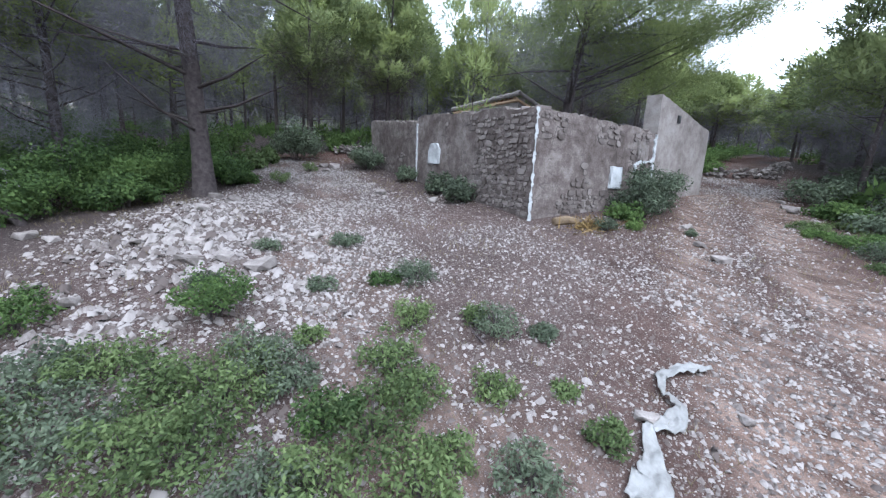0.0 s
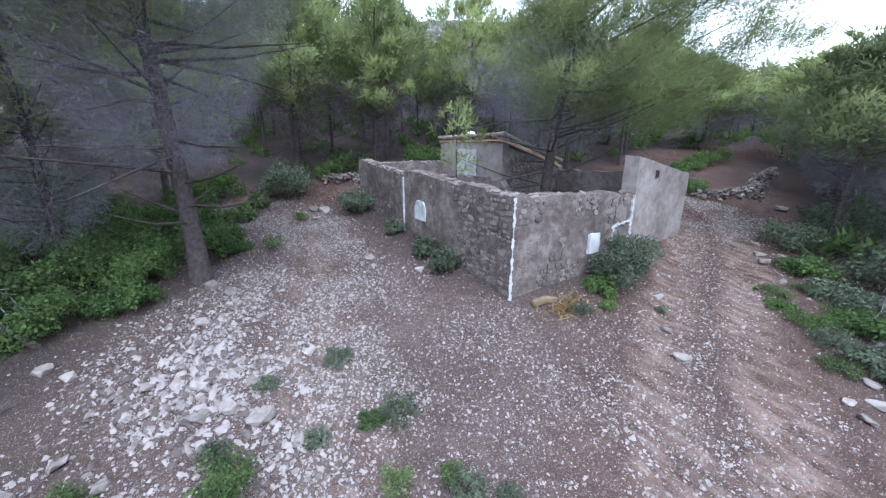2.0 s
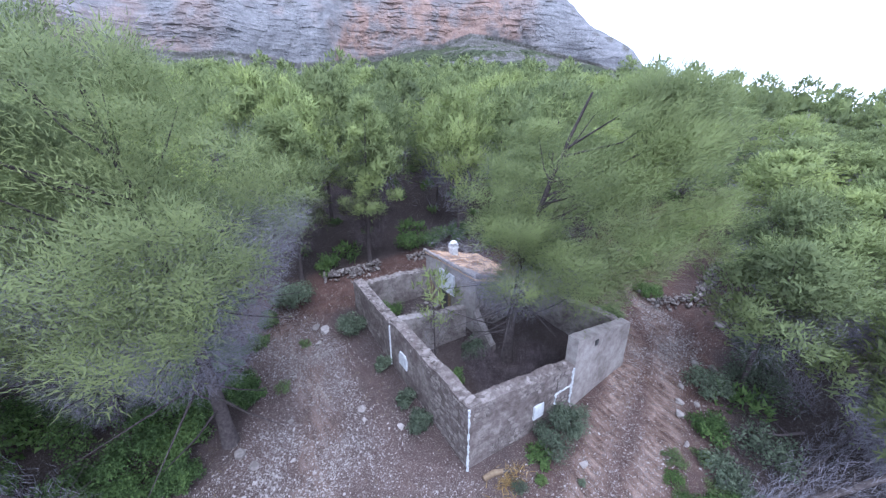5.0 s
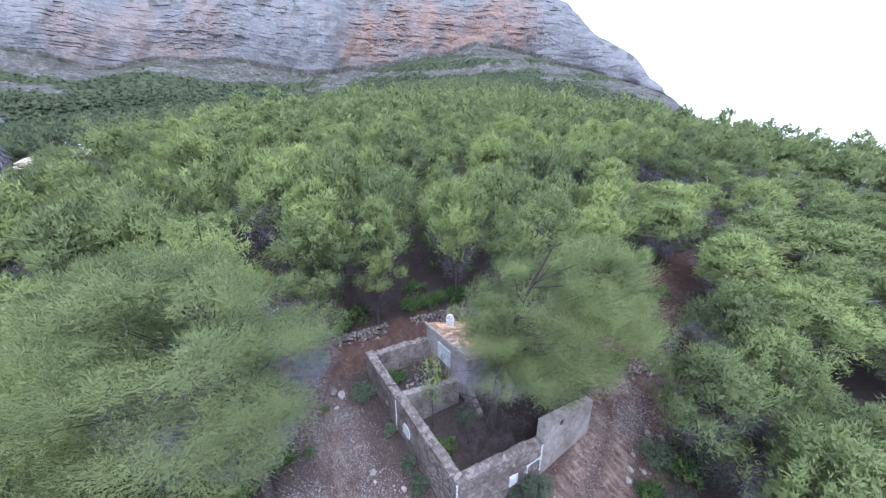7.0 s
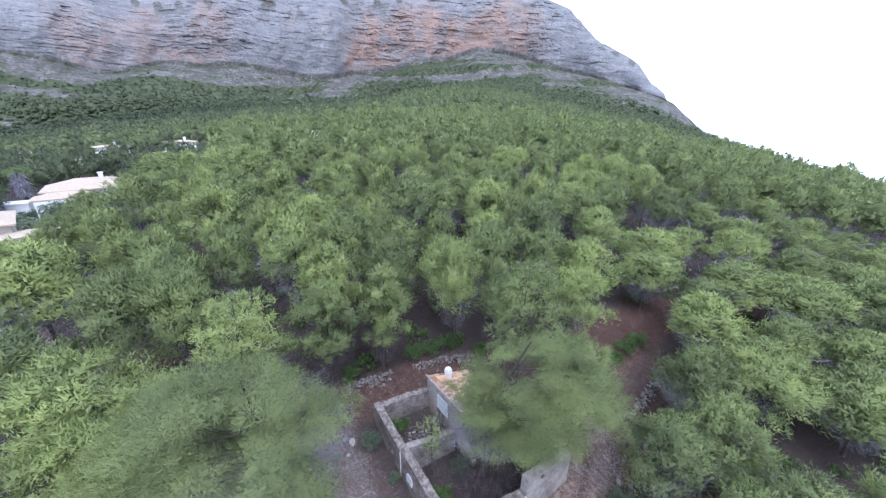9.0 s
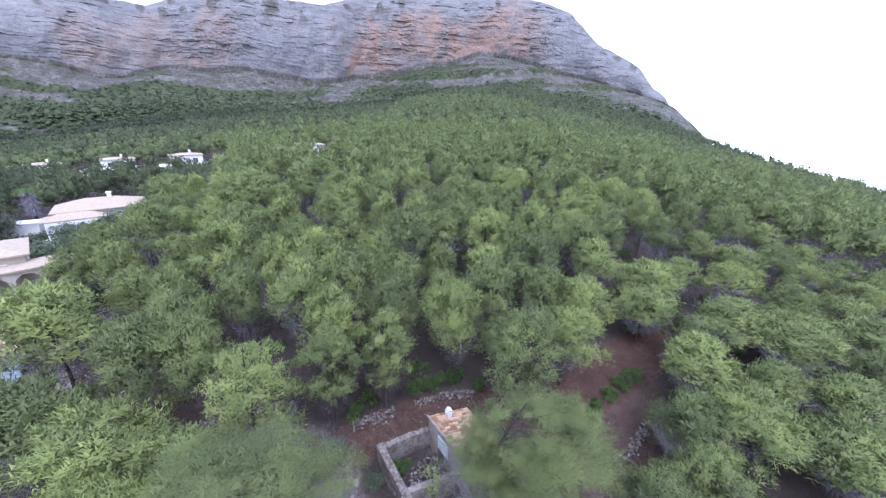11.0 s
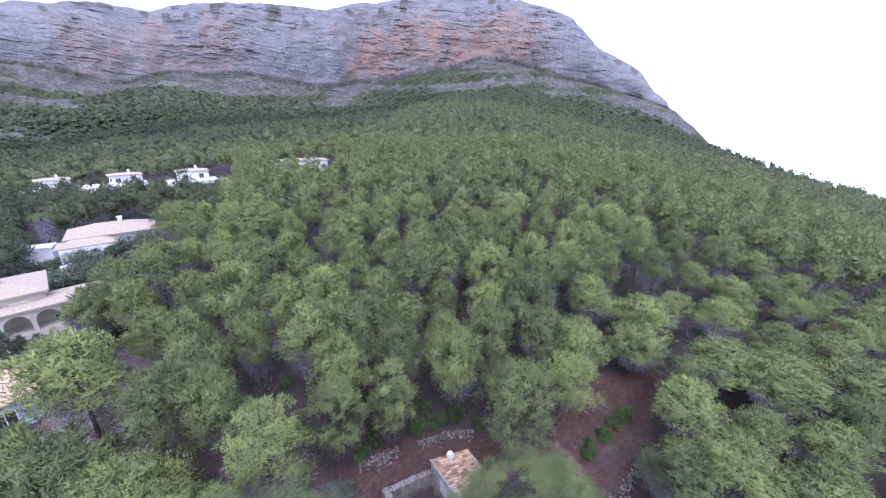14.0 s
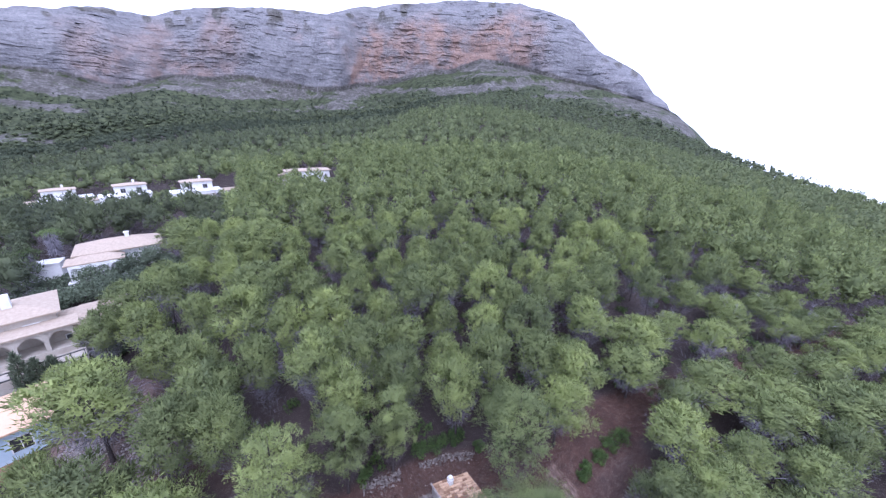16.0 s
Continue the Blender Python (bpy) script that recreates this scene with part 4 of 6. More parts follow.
def pine_meshes(seed, height, spread, boughs, plumes, each, leaf, width, lean=(0, 0), low=0.4, girth=None, twig=500, limbs=14, twig_len=0.55, twig_thin=0.05, single=False, needles="pine", pads=0.62, drop=0.28, sway=(0, 0), dead="twig"):
    rs = np.random.RandomState(seed)
    r = random.Random(seed)
    girth = girth or 0.012 * height + 0.02
    pts, rad = bole(rs, height * 0.93, girth, lean)
    trunk = tube(pts, rad, 8, r, 0.08)
    at = lambda f: np.array([np.interp(f * (len(pts) - 1), range(len(pts)), [p[i] for p in pts]) for i in range(3)])
    cv, cf, cn, ends = crown(rs, height * low, height * 0.98, spread, boughs, plumes, each, leaf, width, 0.0, pads, 0.35 if pads < 0.5 else 0.7)
    along = np.clip(cv[:, 2] / (height * 0.93), 0, 1) * (len(pts) - 1)
    for c in (0, 1):
        cv[:, c] += np.interp(along, range(len(pts)), [p[c] for p in pts]) + sway[c]
        ends[:, c] += sway[c]
    branch = []
    for k in range(min(limbs, len(ends))):
        x, y, z = ends[(k * 5) % len(ends)]
        a = at(max(0.12, min(0.9, (z - 0.5 - 0.25 * math.hypot(x, y)) / height)))
        b = at(min(1, z / (height * 0.93))) * np.array([1, 1, 0]) + np.array([x, y, z])
        m = (a + b) / 2 + np.array([0, 0, -0.12 * spread * r.random()])
        branch.append(tube([a, m, b], [girth * 0.2, girth * 0.11, girth * 0.03], 5, r, 0.1))
    for k in range(limbs):
        f = r.uniform(0.14, low + 0.16)
        a, u, ln = at(f), r.uniform(0, 6.28), spread * r.uniform(0.35, 0.85)
        d = np.array([math.cos(u), math.sin(u), r.uniform(-0.15, 0.35)])
        branch.append(tube([a, a + d * ln * 0.5 + np.array([0, 0, -0.05]), a + d * ln + np.array([0, 0, r.uniform(-0.3, 0.2)])], [girth * 0.2, girth * 0.12, girth * 0.03], 4, r, 0.1))
    tv, tf = twigs(rs, height * (low - drop), height * (low + 0.14), spread * 0.84, twig, twig_len, twig_thin)
    mid = at(low)
    tv = tv + np.array([mid[0], mid[1], 0])
    return {
        "trunk": mesh_of("trunk", *trunk, M["bark"], True),
        "branchwork": [mesh_of("limb", *b, M["bark"], True) for b in branch] if single else mesh_of("branchwork", *joined(branch), M["bark"], True),
        "twig_tangle": mesh_of("twig_tangle", tv, tf, M[dead]),
        "crown": mesh_of("crown", cv, cf, M[needles], False, cn),
    }


def plant(name, meshes, x, y, label, category, group="", turn=0.0, scale=1.0, sink=0.05):
    ob = empty(name, (x, y, land1(x, y) - sink), label, category, group, turn, scale)
    for nm, me_ in meshes.items():
        if isinstance(me_, list):
            for m_ in me_:
                part("limb", m_, None, ob)
        else:
            part(nm, me_, None, ob, "", "stuff" if nm in ("branchwork", "twig_tangle", "stemwork") else "")
    return ob


# the two large pines by and in the ruin, and the near ones round the clearing
BIG = "tall Aleppo pine with layered yellow-green crown"
NEAR = [
    (-5.8, 5.0, 12.0, 4.2, (-0.6, -1.4), 0.51, 190000, "beside the stony path"),
    (3.95, 2.5, 10.7, 3.8, (0.3, -2.2), 0.36, 180000, "growing inside the roofless ruin"),
    (9.3, -7.8, 6.2, 2.6, (0.2, 0.2), 0.4, 9000, "at the edge of the track"),
    (9.6, 5.9, 9.8, 3.2, (0.1, -0.3), 0.36, 12000, "behind the tiled room"),
    (2.3, 12.0, 9.0, 2.0, (0.1, -0.6), 0.34, 9000, "above the dry-stone wall"),
    (-1.4, 12.4, 8.6, 2.3, (0.1, -0.3), 0.42, 9000, "above the dry-stone wall"),
    (-6.4, 12.1, 10.0, 3.0, (0.2, -0.2), 0.34, 12000, "beside the stony path"),
    (-8.7, 7.7, 9.6, 2.7, (-0.2, -0.2), 0.36, 12000, "in the scrub"),
    (14.0, -4.8, 5.8, 2.6, (0.2, 0.3), 0.4, 10000, "at the edge of the track"),
    (12.0, -8.6, 6.2, 2.8, (0.2, 0.2), 0.4, 10000, "beside the track"),
    (16.6, -2.4, 5.8, 2.7, (-0.2, 0.2), 0.4, 11000, "beside the track"),
]
for k, (x, y, h, sp, lean, low, leaves, where) in enumerate(NEAR):
    if k < 2:
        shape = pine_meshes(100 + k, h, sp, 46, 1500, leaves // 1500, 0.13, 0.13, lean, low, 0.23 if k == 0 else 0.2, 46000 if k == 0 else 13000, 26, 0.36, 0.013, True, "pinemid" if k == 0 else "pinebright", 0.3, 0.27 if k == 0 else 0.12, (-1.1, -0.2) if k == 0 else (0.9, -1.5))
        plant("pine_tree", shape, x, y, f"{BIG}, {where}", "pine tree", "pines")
    else:
        shape = pine_meshes(100 + k, h, sp, 36, 460, 30, 0.2, 0.28, lean, low, None, 8000 if 3 <= k <= 5 else 17000, 16, 0.4, 0.018, True, "pine", 0.48, 0.22 if 3 <= k <= 5 else 0.3, (0, 0), "deadbrush" if 3 <= k <= 5 else "twig")
        plant("pine_tree", shape, x, y, f"Aleppo pine with grey dead twigs, {where}", "pine tree", "pines")

plant("sapling", pine_meshes(300, 4.3, 0.9, 12, 40, 12, 0.22, 0.22, (0.1, 0.1), 0.45, 0.035, 160, 6, 0.3, 0.03, True), 1.5, 4.0, "thin young pine in the walled yard", "young tree")

# kinds of pine for the woods around
KINDS = [pine_meshes(200 + k, h, 3.1, 32, 400, 20, 0.32, 0.32, lean, low, None, 2600, 9, 0.55, 0.035)
         for k, (h, lean, low) in enumerate([(8.6, (0.2, 0), 0.5), (9.4, (-0.2, 0.2), 0.54), (8.2, (0, 0.3), 0.48), (9.0, (0.1, -0.2), 0.52), (8.4, (0, 0), 0.46), (9.4, (0.3, 0.2), 0.56)])]
FINE = [pine_meshes(220 + k, h, 3.1, 36, 480, 30, 0.24, 0.28, lean, low, None, 3400, 10, 0.42, 0.022)
        for k, (h, lean, low) in enumerate([(8.6, (0.2, 0), 0.48), (9.0, (-0.2, 0.2), 0.52), (8.3, (0, 0.3), 0.46)])]
PLACED = [
    # place, crown radius and height of the trees that stand out
    (8.1, 11.4, 2.4, 9.8), (15.0, 6.3, 2.5, 7.4), (-8.5, 17.7, 2.7, 10.2), (21.6, -0.5, 3.0, 6.1), (33.5, -2.6, 3.2, 5.5), (25.0, 5.9, 2.9, 6.4), (17.1, 10.6, 2.5, 8.0), (29.4, -3.6, 3.0, 5.8),
    (41.4, -3.9, 3.2, 5.6), (18.3, 7.9, 2.4, 8.0), (-12.6, 40.4, 3.2, 10.0), (-3.6, 35.6, 3.5, 10.1), (4.4, 14.8, 2.5, 9.8), (13.2, 13.4, 2.5, 9.5), (-0.4, 15.6, 2.6, 10.1), (19.9, -4.3, 3.1, 6.4),
    (29.8, 1.0, 3.2, 5.8), (-9.7, 22.4, 3.2, 9.4), (-17.2, 25.4, 4.0, 10.0), (30.4, 8.0, 3.4, 6.4), (19.5, 14.6, 2.9, 9.4), (-1.4, 19.7, 2.9, 9.8), (2.4, 18.6, 2.6, 9.8), (-11.0, 62.6, 4.6, 10.2), (-1.2, 49.6, 4.4, 10.2),
    (26.2, 12.0, 2.9, 7.4), (11.0, 24.8, 3.1, 9.8), (-12.2, 19.3, 2.6, 9.4), (-16.8, 16.9, 3.3, 9.0), (36.0, -6.6, 3.4, 6.0), (-13.5, 13.3, 3.6, 9.0), (22.4, -8.4, 3.0, 6.2), (2.0, 27.1, 3.2, 10.0), (-5.6, 30.4, 3.2, 9.8), (20.2, 22.8, 3.1, 9.6), (-16.0, 42.0, 2.7, 8.6), (-18.6, 38.4, 2.6, 7.8), (-14.6, 37.0, 2.6, 9.0), (-12.6, 8.6, 3.0, 8.6),
]
VILLAS = [(-22.5, 75.0, 12), (-28, 44, 11), (-18.6, 51.5, 4.2), (-27.5, 34.5, 6.5), (-28.8, 142, 14), (-9.8, 127, 14), (21, 114, 12), (-46, 157, 13), (-30, 57, 8)]


def open_place(x, y):
    """Places kept free of trees."""
    x, y = np.asarray(x, float), np.asarray(y, float)
    k = away(x, y, RIGHT_TRACK) < np.where(x > 24, 1.7, np.where(x > 9, 3.0, 3.4))
    k |= away(x, y, LEFT_PATH) < 2.6
    k |= away(x, y, TERRACE) < 2.2
    k |= away(x, y, SIDE_FIELD) < 2.2
    k |= (x > -1.5) & (x < 9) & (y > -2.2) & (y < 10.5)
    k |= np.hypot(x + 3.5, y + 2.5) < 7.5
    k |= (x > -12.5) & (x < 2) & (y > -16) & (y < 4)
    k |= (x >= 2) & (x < 14) & (y > -16) & (y < -4)
    k |= np.hypot((x + 16.6) / 1.05, (y - 26.0) / 1.3) < 3.9
    k |= (np.abs(x + 15.4 + 0.05 * (y - 30)) < 2.2) & (y > 22) & (y < 33)
    for vx, vy, r in VILLAS:
        s = np.hypot(vx - HUB[0], vy - HUB[1])
        k |= np.hypot(x - vx, y - vy) < r
        # the gardens on the camera-facing side of each villa are low
        f = ((x - HUB[0]) * (vx - HUB[0]) + (y - HUB[1]) * (vy - HUB[1])) / (s * s)
        side = np.abs((x - HUB[0]) * (vy - HUB[1]) - (y - HUB[1]) * (vx - HUB[0])) / s
        k |= (f > 1 - (0.25 if s < 110 else 0.2) - 3.0 / s) & (f < 1) & (side < 0.7 * r)
    return k


def scatter(rs, inner, outer, lo, hi, gap, tries, taken):
    """Random places in a sector round the hub, no nearer to one another than gap."""
    cell = {}

    def key(x, y):
        return int(math.floor(x / gap)), int(math.floor(y / gap))

    for p in taken:
        cell.setdefault(key(*p), []).append(p)
    got = []
    d = np.sqrt(rs.uniform(inner ** 2, outer ** 2, tries))
    a = np.radians(rs.uniform(lo, hi, tries))
    xs, ys = HUB[0] + d * np.cos(a), HUB[1] + d * np.sin(a)
    free = ~open_place(xs, ys)
    for x, y in zip(xs[free], ys[free]):
        i, j = key(x, y)
        if all((x - p[0]) ** 2 + (y - p[1]) ** 2 > gap * gap for di in (-1, 0, 1) for dj in (-1, 0, 1) for p in cell.get((i + di, j + dj), ())):
            cell.setdefault((i, j), []).append((x, y))
            got.append((x, y))
    return got


rs = np.random.RandomState(5)
taken = [(n[0], n[1]) for n in NEAR] + [p[:2] for p in PLACED]
NEARWOOD = scatter(rs, 6, 72, -8, 116, 3.95, 12000, taken)
NEARWOOD.sort(key=lambda p: math.hypot(p[0] - HUB[0], p[1] - HUB[1]))
single, rest = [*PLACED, *[(x, y, rs.uniform(1.95, 2.6), rs.uniform(7.4, 9.4) * (0.7 if x > 9 and y < 14 - 0.1 * x else 1.0)) for x, y in NEARWOOD[:120]]], NEARWOOD[120:]
first = {}
for k, (x, y, r, tall) in enumerate(single):
    near = math.hypot(x - HUB[0], y - HUB[1]) < 27
    kind = 10 + k % 3 if near else (k * 7 + int(abs(x) * 3)) % len(KINDS)
    turn, sx, sz = rs.uniform(0, 6.28), r / 3.0, 0.95 * tall / 8.9
    if kind not in first:
        c = first[kind] = plant("pine_tree", FINE[kind - 10] if near else KINDS[kind], x, y, "Aleppo pine with rounded green crown over bare grey twigs", "pine tree", "pines of the woods", turn)
    else:
        c = copy_thing(first[kind], pose(x, y, land1(x, y) - 0.05, 0, 0, math.degrees(turn)))
    c.scale = (sx, sx, sz)


def many(name, templates, places, rs, lo, hi, label, category, material, sink=0.1, heights=None):
    """One object of very many alike plants, each template turned and scaled."""
    if not places:
        return
    p = np.array(places)
    z = land(p[:, 0], p[:, 1]) if heights is None else heights
    which = rs.randint(0, len(templates), len(p))
    allv, allf, o = [], [], 0
    allm = []
    for t, (v, f, *more) in enumerate(templates):
        sel = np.where(which == t)[0]
        if not len(sel):
            continue
        a, s = rs.uniform(0, 6.28, len(sel)), rs.uniform(lo, hi, len(sel))
        st = s * rs.uniform(0.85, 1.15, len(sel))
        c, n = np.cos(a) * s, np.sin(a) * s
        x = v[None, :, 0] * c[:, None] - v[None, :, 1] * n[:, None] + p[sel, 0][:, None]
        y = v[None, :, 0] * n[:, None] + v[None, :, 1] * c[:, None] + p[sel, 1][:, None]
        zz = v[None, :, 2] * st[:, None] + z[sel][:, None] - sink
        allv.append(np.stack([x, y, zz], -1).reshape(-1, 3))
        allf.append((f[None] + (np.arange(len(sel)) * len(v))[:, None, None]).reshape(-1, f.shape[1]) + o)
        o += len(sel) * len(v)
        if more:
            q = more[0]
            ca, sa = np.cos(a)[:, None], np.sin(a)[:, None]
            allm.append(np.stack([q[None, :, 0] * ca - q[None, :, 1] * sa, q[None, :, 0] * sa + q[None, :, 1] * ca, np.repeat(q[None, :, 2], len(sel), 0)], -1).reshape(-1, 3))
    me_ = mesh_of(name, np.concatenate(allv), np.concatenate(allf), material, False, np.concatenate(allm) if allm else None)
    return tagged(new(name, me_), label, category, kind="stuff")


def coarse(seed, height, spread, boughs, plumes, each, leaf, width, low, core=0.8):
    v, f, n, _ = crown(np.random.RandomState(seed), height * low, height * 0.98, spread, boughs, plumes, each, leaf, width, core)
    return v, f, n


MIDS = [coarse(400 + k, h, sp, 20, 130, 5, 0.6, 0.45, 0.46, 0.5) for k, (h, sp) in enumerate([(8.8, 2.45), (9.9, 2.3), (8.2, 2.6), (9.3, 2.2)])]
FARS = [coarse(420 + k, h, sp, 11, 40, 3, 0.85, 0.8, 0.36, 0.78) for k, (h, sp) in enumerate([(8.6, 2.8), (9.8, 2.6), (7.8, 3.0)])]
FAREST = [coarse(440 + k, h, sp, 6, 14, 2, 1.3, 0.9, 0.32, 0.88) for k, (h, sp) in enumerate([(8.6, 3.2), (9.4, 3.0), (7.4, 3.5)])]
mid = rest + scatter(rs, 72, 150, -4, 114, 4.2, 30000, NEARWOOD)
back = scatter(rs, 14, 80, 118, 344, 6.0, 3000, NEAR and [(n[0], n[1]) for n in NEAR])
leftward = lambda p: math.degrees(math.atan2(p[1] - HUB[1], p[0] - HUB[0])) > 88 and p[1] > 55
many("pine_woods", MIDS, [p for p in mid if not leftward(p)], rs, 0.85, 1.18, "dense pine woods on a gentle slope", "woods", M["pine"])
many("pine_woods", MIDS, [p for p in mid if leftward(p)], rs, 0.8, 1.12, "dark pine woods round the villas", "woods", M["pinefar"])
many("pine_woods", MIDS, back, rs, 0.8, 1.12, "pine woods round the clearing", "woods", M["pine"])
lower = [coarse(460 + k, 5.2, 2.4, 12, 36, 7, 0.8, 0.05, 0.1, 0.0) for k in range(2)]
many("dead_understory", lower, [p for p in NEARWOOD if math.hypot(p[0] - HUB[0], p[1] - HUB[1]) > 26] + [p for p in mid if math.hypot(p[0], p[1]) < 130], rs, 0.8, 1.1, "grey dead lower branches under the pine crowns", "branches", M["shadedtwig"])
far = scatter(rs, 150, 370, 2, 114, 5.3, 52000, mid)
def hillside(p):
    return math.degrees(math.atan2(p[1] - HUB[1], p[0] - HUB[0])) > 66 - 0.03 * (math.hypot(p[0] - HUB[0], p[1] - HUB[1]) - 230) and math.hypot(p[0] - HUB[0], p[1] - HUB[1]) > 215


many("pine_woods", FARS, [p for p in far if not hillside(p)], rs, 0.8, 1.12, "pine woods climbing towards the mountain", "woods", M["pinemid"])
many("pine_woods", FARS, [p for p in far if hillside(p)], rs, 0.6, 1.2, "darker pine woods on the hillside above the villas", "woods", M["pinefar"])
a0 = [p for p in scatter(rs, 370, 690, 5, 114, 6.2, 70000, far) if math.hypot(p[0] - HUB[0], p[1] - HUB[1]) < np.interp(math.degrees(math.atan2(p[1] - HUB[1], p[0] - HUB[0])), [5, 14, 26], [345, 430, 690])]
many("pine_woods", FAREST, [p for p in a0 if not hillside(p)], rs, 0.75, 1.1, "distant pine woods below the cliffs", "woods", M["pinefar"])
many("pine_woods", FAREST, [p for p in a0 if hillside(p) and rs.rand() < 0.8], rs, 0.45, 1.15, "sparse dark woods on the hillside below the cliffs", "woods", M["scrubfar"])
# young pines on the open ground below the far villas
young = []
for vx, vy, r in VILLAS[4:8]:
    for k in range(150):
        f_, o_ = rs.uniform(0.78, 0.985), rs.uniform(-1.2, 1.2) * r
        s_ = math.hypot(vx - HUB[0], vy - HUB[1])
        q_ = (HUB[0] + f_ * (vx - HUB[0]) + o_ * (vy - HUB[1]) / s_, HUB[1] + f_ * (vy - HUB[1]) - o_ * (vx - HUB[0]) / s_)
        if math.dist(q_, (vx, vy)) > 9.5:
            young.append(q_)
many("young_pines", FARS, young, rs, 0.2, 0.42, "young pines and garden bushes below the villas", "woods", M["pinemid"])
# scrub and scattered pines on the mountain's foot
up = np.concatenate(SLOPE)
rank = np.repeat(np.arange(len(SLOPE)) / len(SLOPE), len(SLOPE[0]))
pick = np.where(rs.rand(len(up)) < 0.42 * np.clip((up[:, 3] - 0.25) * 1.6, 0.03, 1) * (1 - 0.4 * rank))[0]
spots = up[pick, :3] + np.concatenate([rs.uniform(-5, 5, (len(pick), 2)), np.full((len(pick), 1), -0.6)], 1)
low_down = rank[pick] + 0.25 * rs.rand(len(pick)) < 0.5
LOWSCRUB = [coarse(480 + k, 5.0, 2.8, 4, 6, 2, 1.5, 0.7, 0.05, 0.95) for k in range(3)]
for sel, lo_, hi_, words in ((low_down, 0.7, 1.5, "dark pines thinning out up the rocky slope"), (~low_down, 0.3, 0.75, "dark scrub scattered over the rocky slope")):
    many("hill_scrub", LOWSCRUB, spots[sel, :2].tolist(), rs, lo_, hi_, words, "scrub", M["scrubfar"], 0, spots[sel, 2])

# ---- shrubs, weeds and grass ----
def bush_meshes(seed, radius, height, count, leaf, width, material, broad=True, lumps=9, stems=8):
    rs_, r = np.random.RandomState(seed), random.Random(seed)
    lum = []
    for k in range(lumps):
        u, q = k * 2.4 + r.uniform(-0.4, 0.4), radius * math.sqrt((k + 0.4) / lumps) * 0.72
        lum.append((math.cos(u) * q, math.sin(u) * q, height * r.uniform(0.3, 0.78) * (1 - 0.35 * (q / radius) ** 2), radius * r.uniform(0.26, 0.46) * (9 / lumps) ** 0.33))
    c = np.array(lum)
    pick = rs_.randint(0, len(c), count)
    o = rs_.normal(0, 1, (count, 3))
    o /= np.linalg.norm(o, axis=1, keepdims=True)
    p = c[pick, :3] + o * c[pick, 3:] * rs_.uniform(0.4, 1.05, (count, 1)) * np.array([1, 1, min(1.0, 0.9 * height / radius)])
    p[:, 2] = np.maximum(p[:, 2], 0.02 + 0.05 * rs_.rand(count))
    leaves = (blade_quads if broad else leaf_tris)(p, o + np.array([0, 0, 0.4]), leaf, width, rs_)
    wood = []
    for k in range(stems):
        x, y, z, q = lum[k % lumps]
        wood.append(tube([(x * 0.1, y * 0.1, -0.1), (x * 0.5, y * 0.5, z * 0.55), (x, y, z)], [0.018, 0.012, 0.004], 4))
    return {"foliage": mesh_of("foliage", *leaves, material), "stemwork": mesh_of("stemwork", *joined(wood), M["bark"])}


def shrub(x, y, radius, height, mat, label, category="shrub", count=1500, leaf=0.09, width=0.5, seed=0, group="", broad=True, name="shrub", lumps=9):
    return plant(name, bush_meshes(seed + int(abs(x * 31 + y * 17)), radius, height, count, leaf, width, M[mat], broad, lumps), x, y, label, category, group)


# by the walls of the ruin
shrub(2.75, -1.0, 0.85, 1.35, "greybush", "dark grey-green bush against the front wall", count=3600, leaf=0.1, width=0.3)
shrub(3.5, -0.95, 0.7, 1.25, "greybush", "dark grey-green bush against the front wall", count=2600, leaf=0.1, width=0.3, seed=4)
shrub(2.0, -1.0, 0.5, 0.5, "shrub", "low green shrub at the foot of the wall", count=1200)
shrub(-0.5, 1.95, 0.5, 0.75, "greybush", "round grey-green shrub against the yard wall", count=2000)
shrub(-0.45, 3.0, 0.4, 0.75, "greybush", "small dark shrub against the yard wall", count=1300)
shrub(-0.4, 4.9, 0.4, 0.6, "greybush", "dark shrub at the foot of the yard wall", count=1200)
shrub(-0.7, 7.4, 0.75, 1.05, "greybush", "round grey-green shrub by the corner of the yard", count=2600)
shrub(-2.4, 10.6, 1.2, 1.9, "greybush", "large dark bush beside the path", count=3600, leaf=0.12)
shrub(1.2, 2.6, 0.6, 1.1, "shrub", "green brambles inside the ruin", count=2000)
shrub(1.2, 7.4, 0.7, 0.9, "shrub", "green weeds in the walled yard", count=1500)
shrub(2.9, 3.4, 0.7, 0.9, "greybush", "dark bramble in the ruin", count=1500)
# dead brush inside the roofless front room
for k, (x, y, r, h) in enumerate([(2.2, 1.2, 0.9, 1.3), (3.2, 1.0, 0.9, 1.5), (4.6, 1.4, 0.9, 1.2), (2.6, 2.4, 0.8, 1.2)]):
    shrub(x, y, r, h, "deadbrush", "dark purple-brown dead brush inside the ruin", "brush", 1500, 0.3, 0.035, 30 + k, "dead brush", False, "dead_brush")
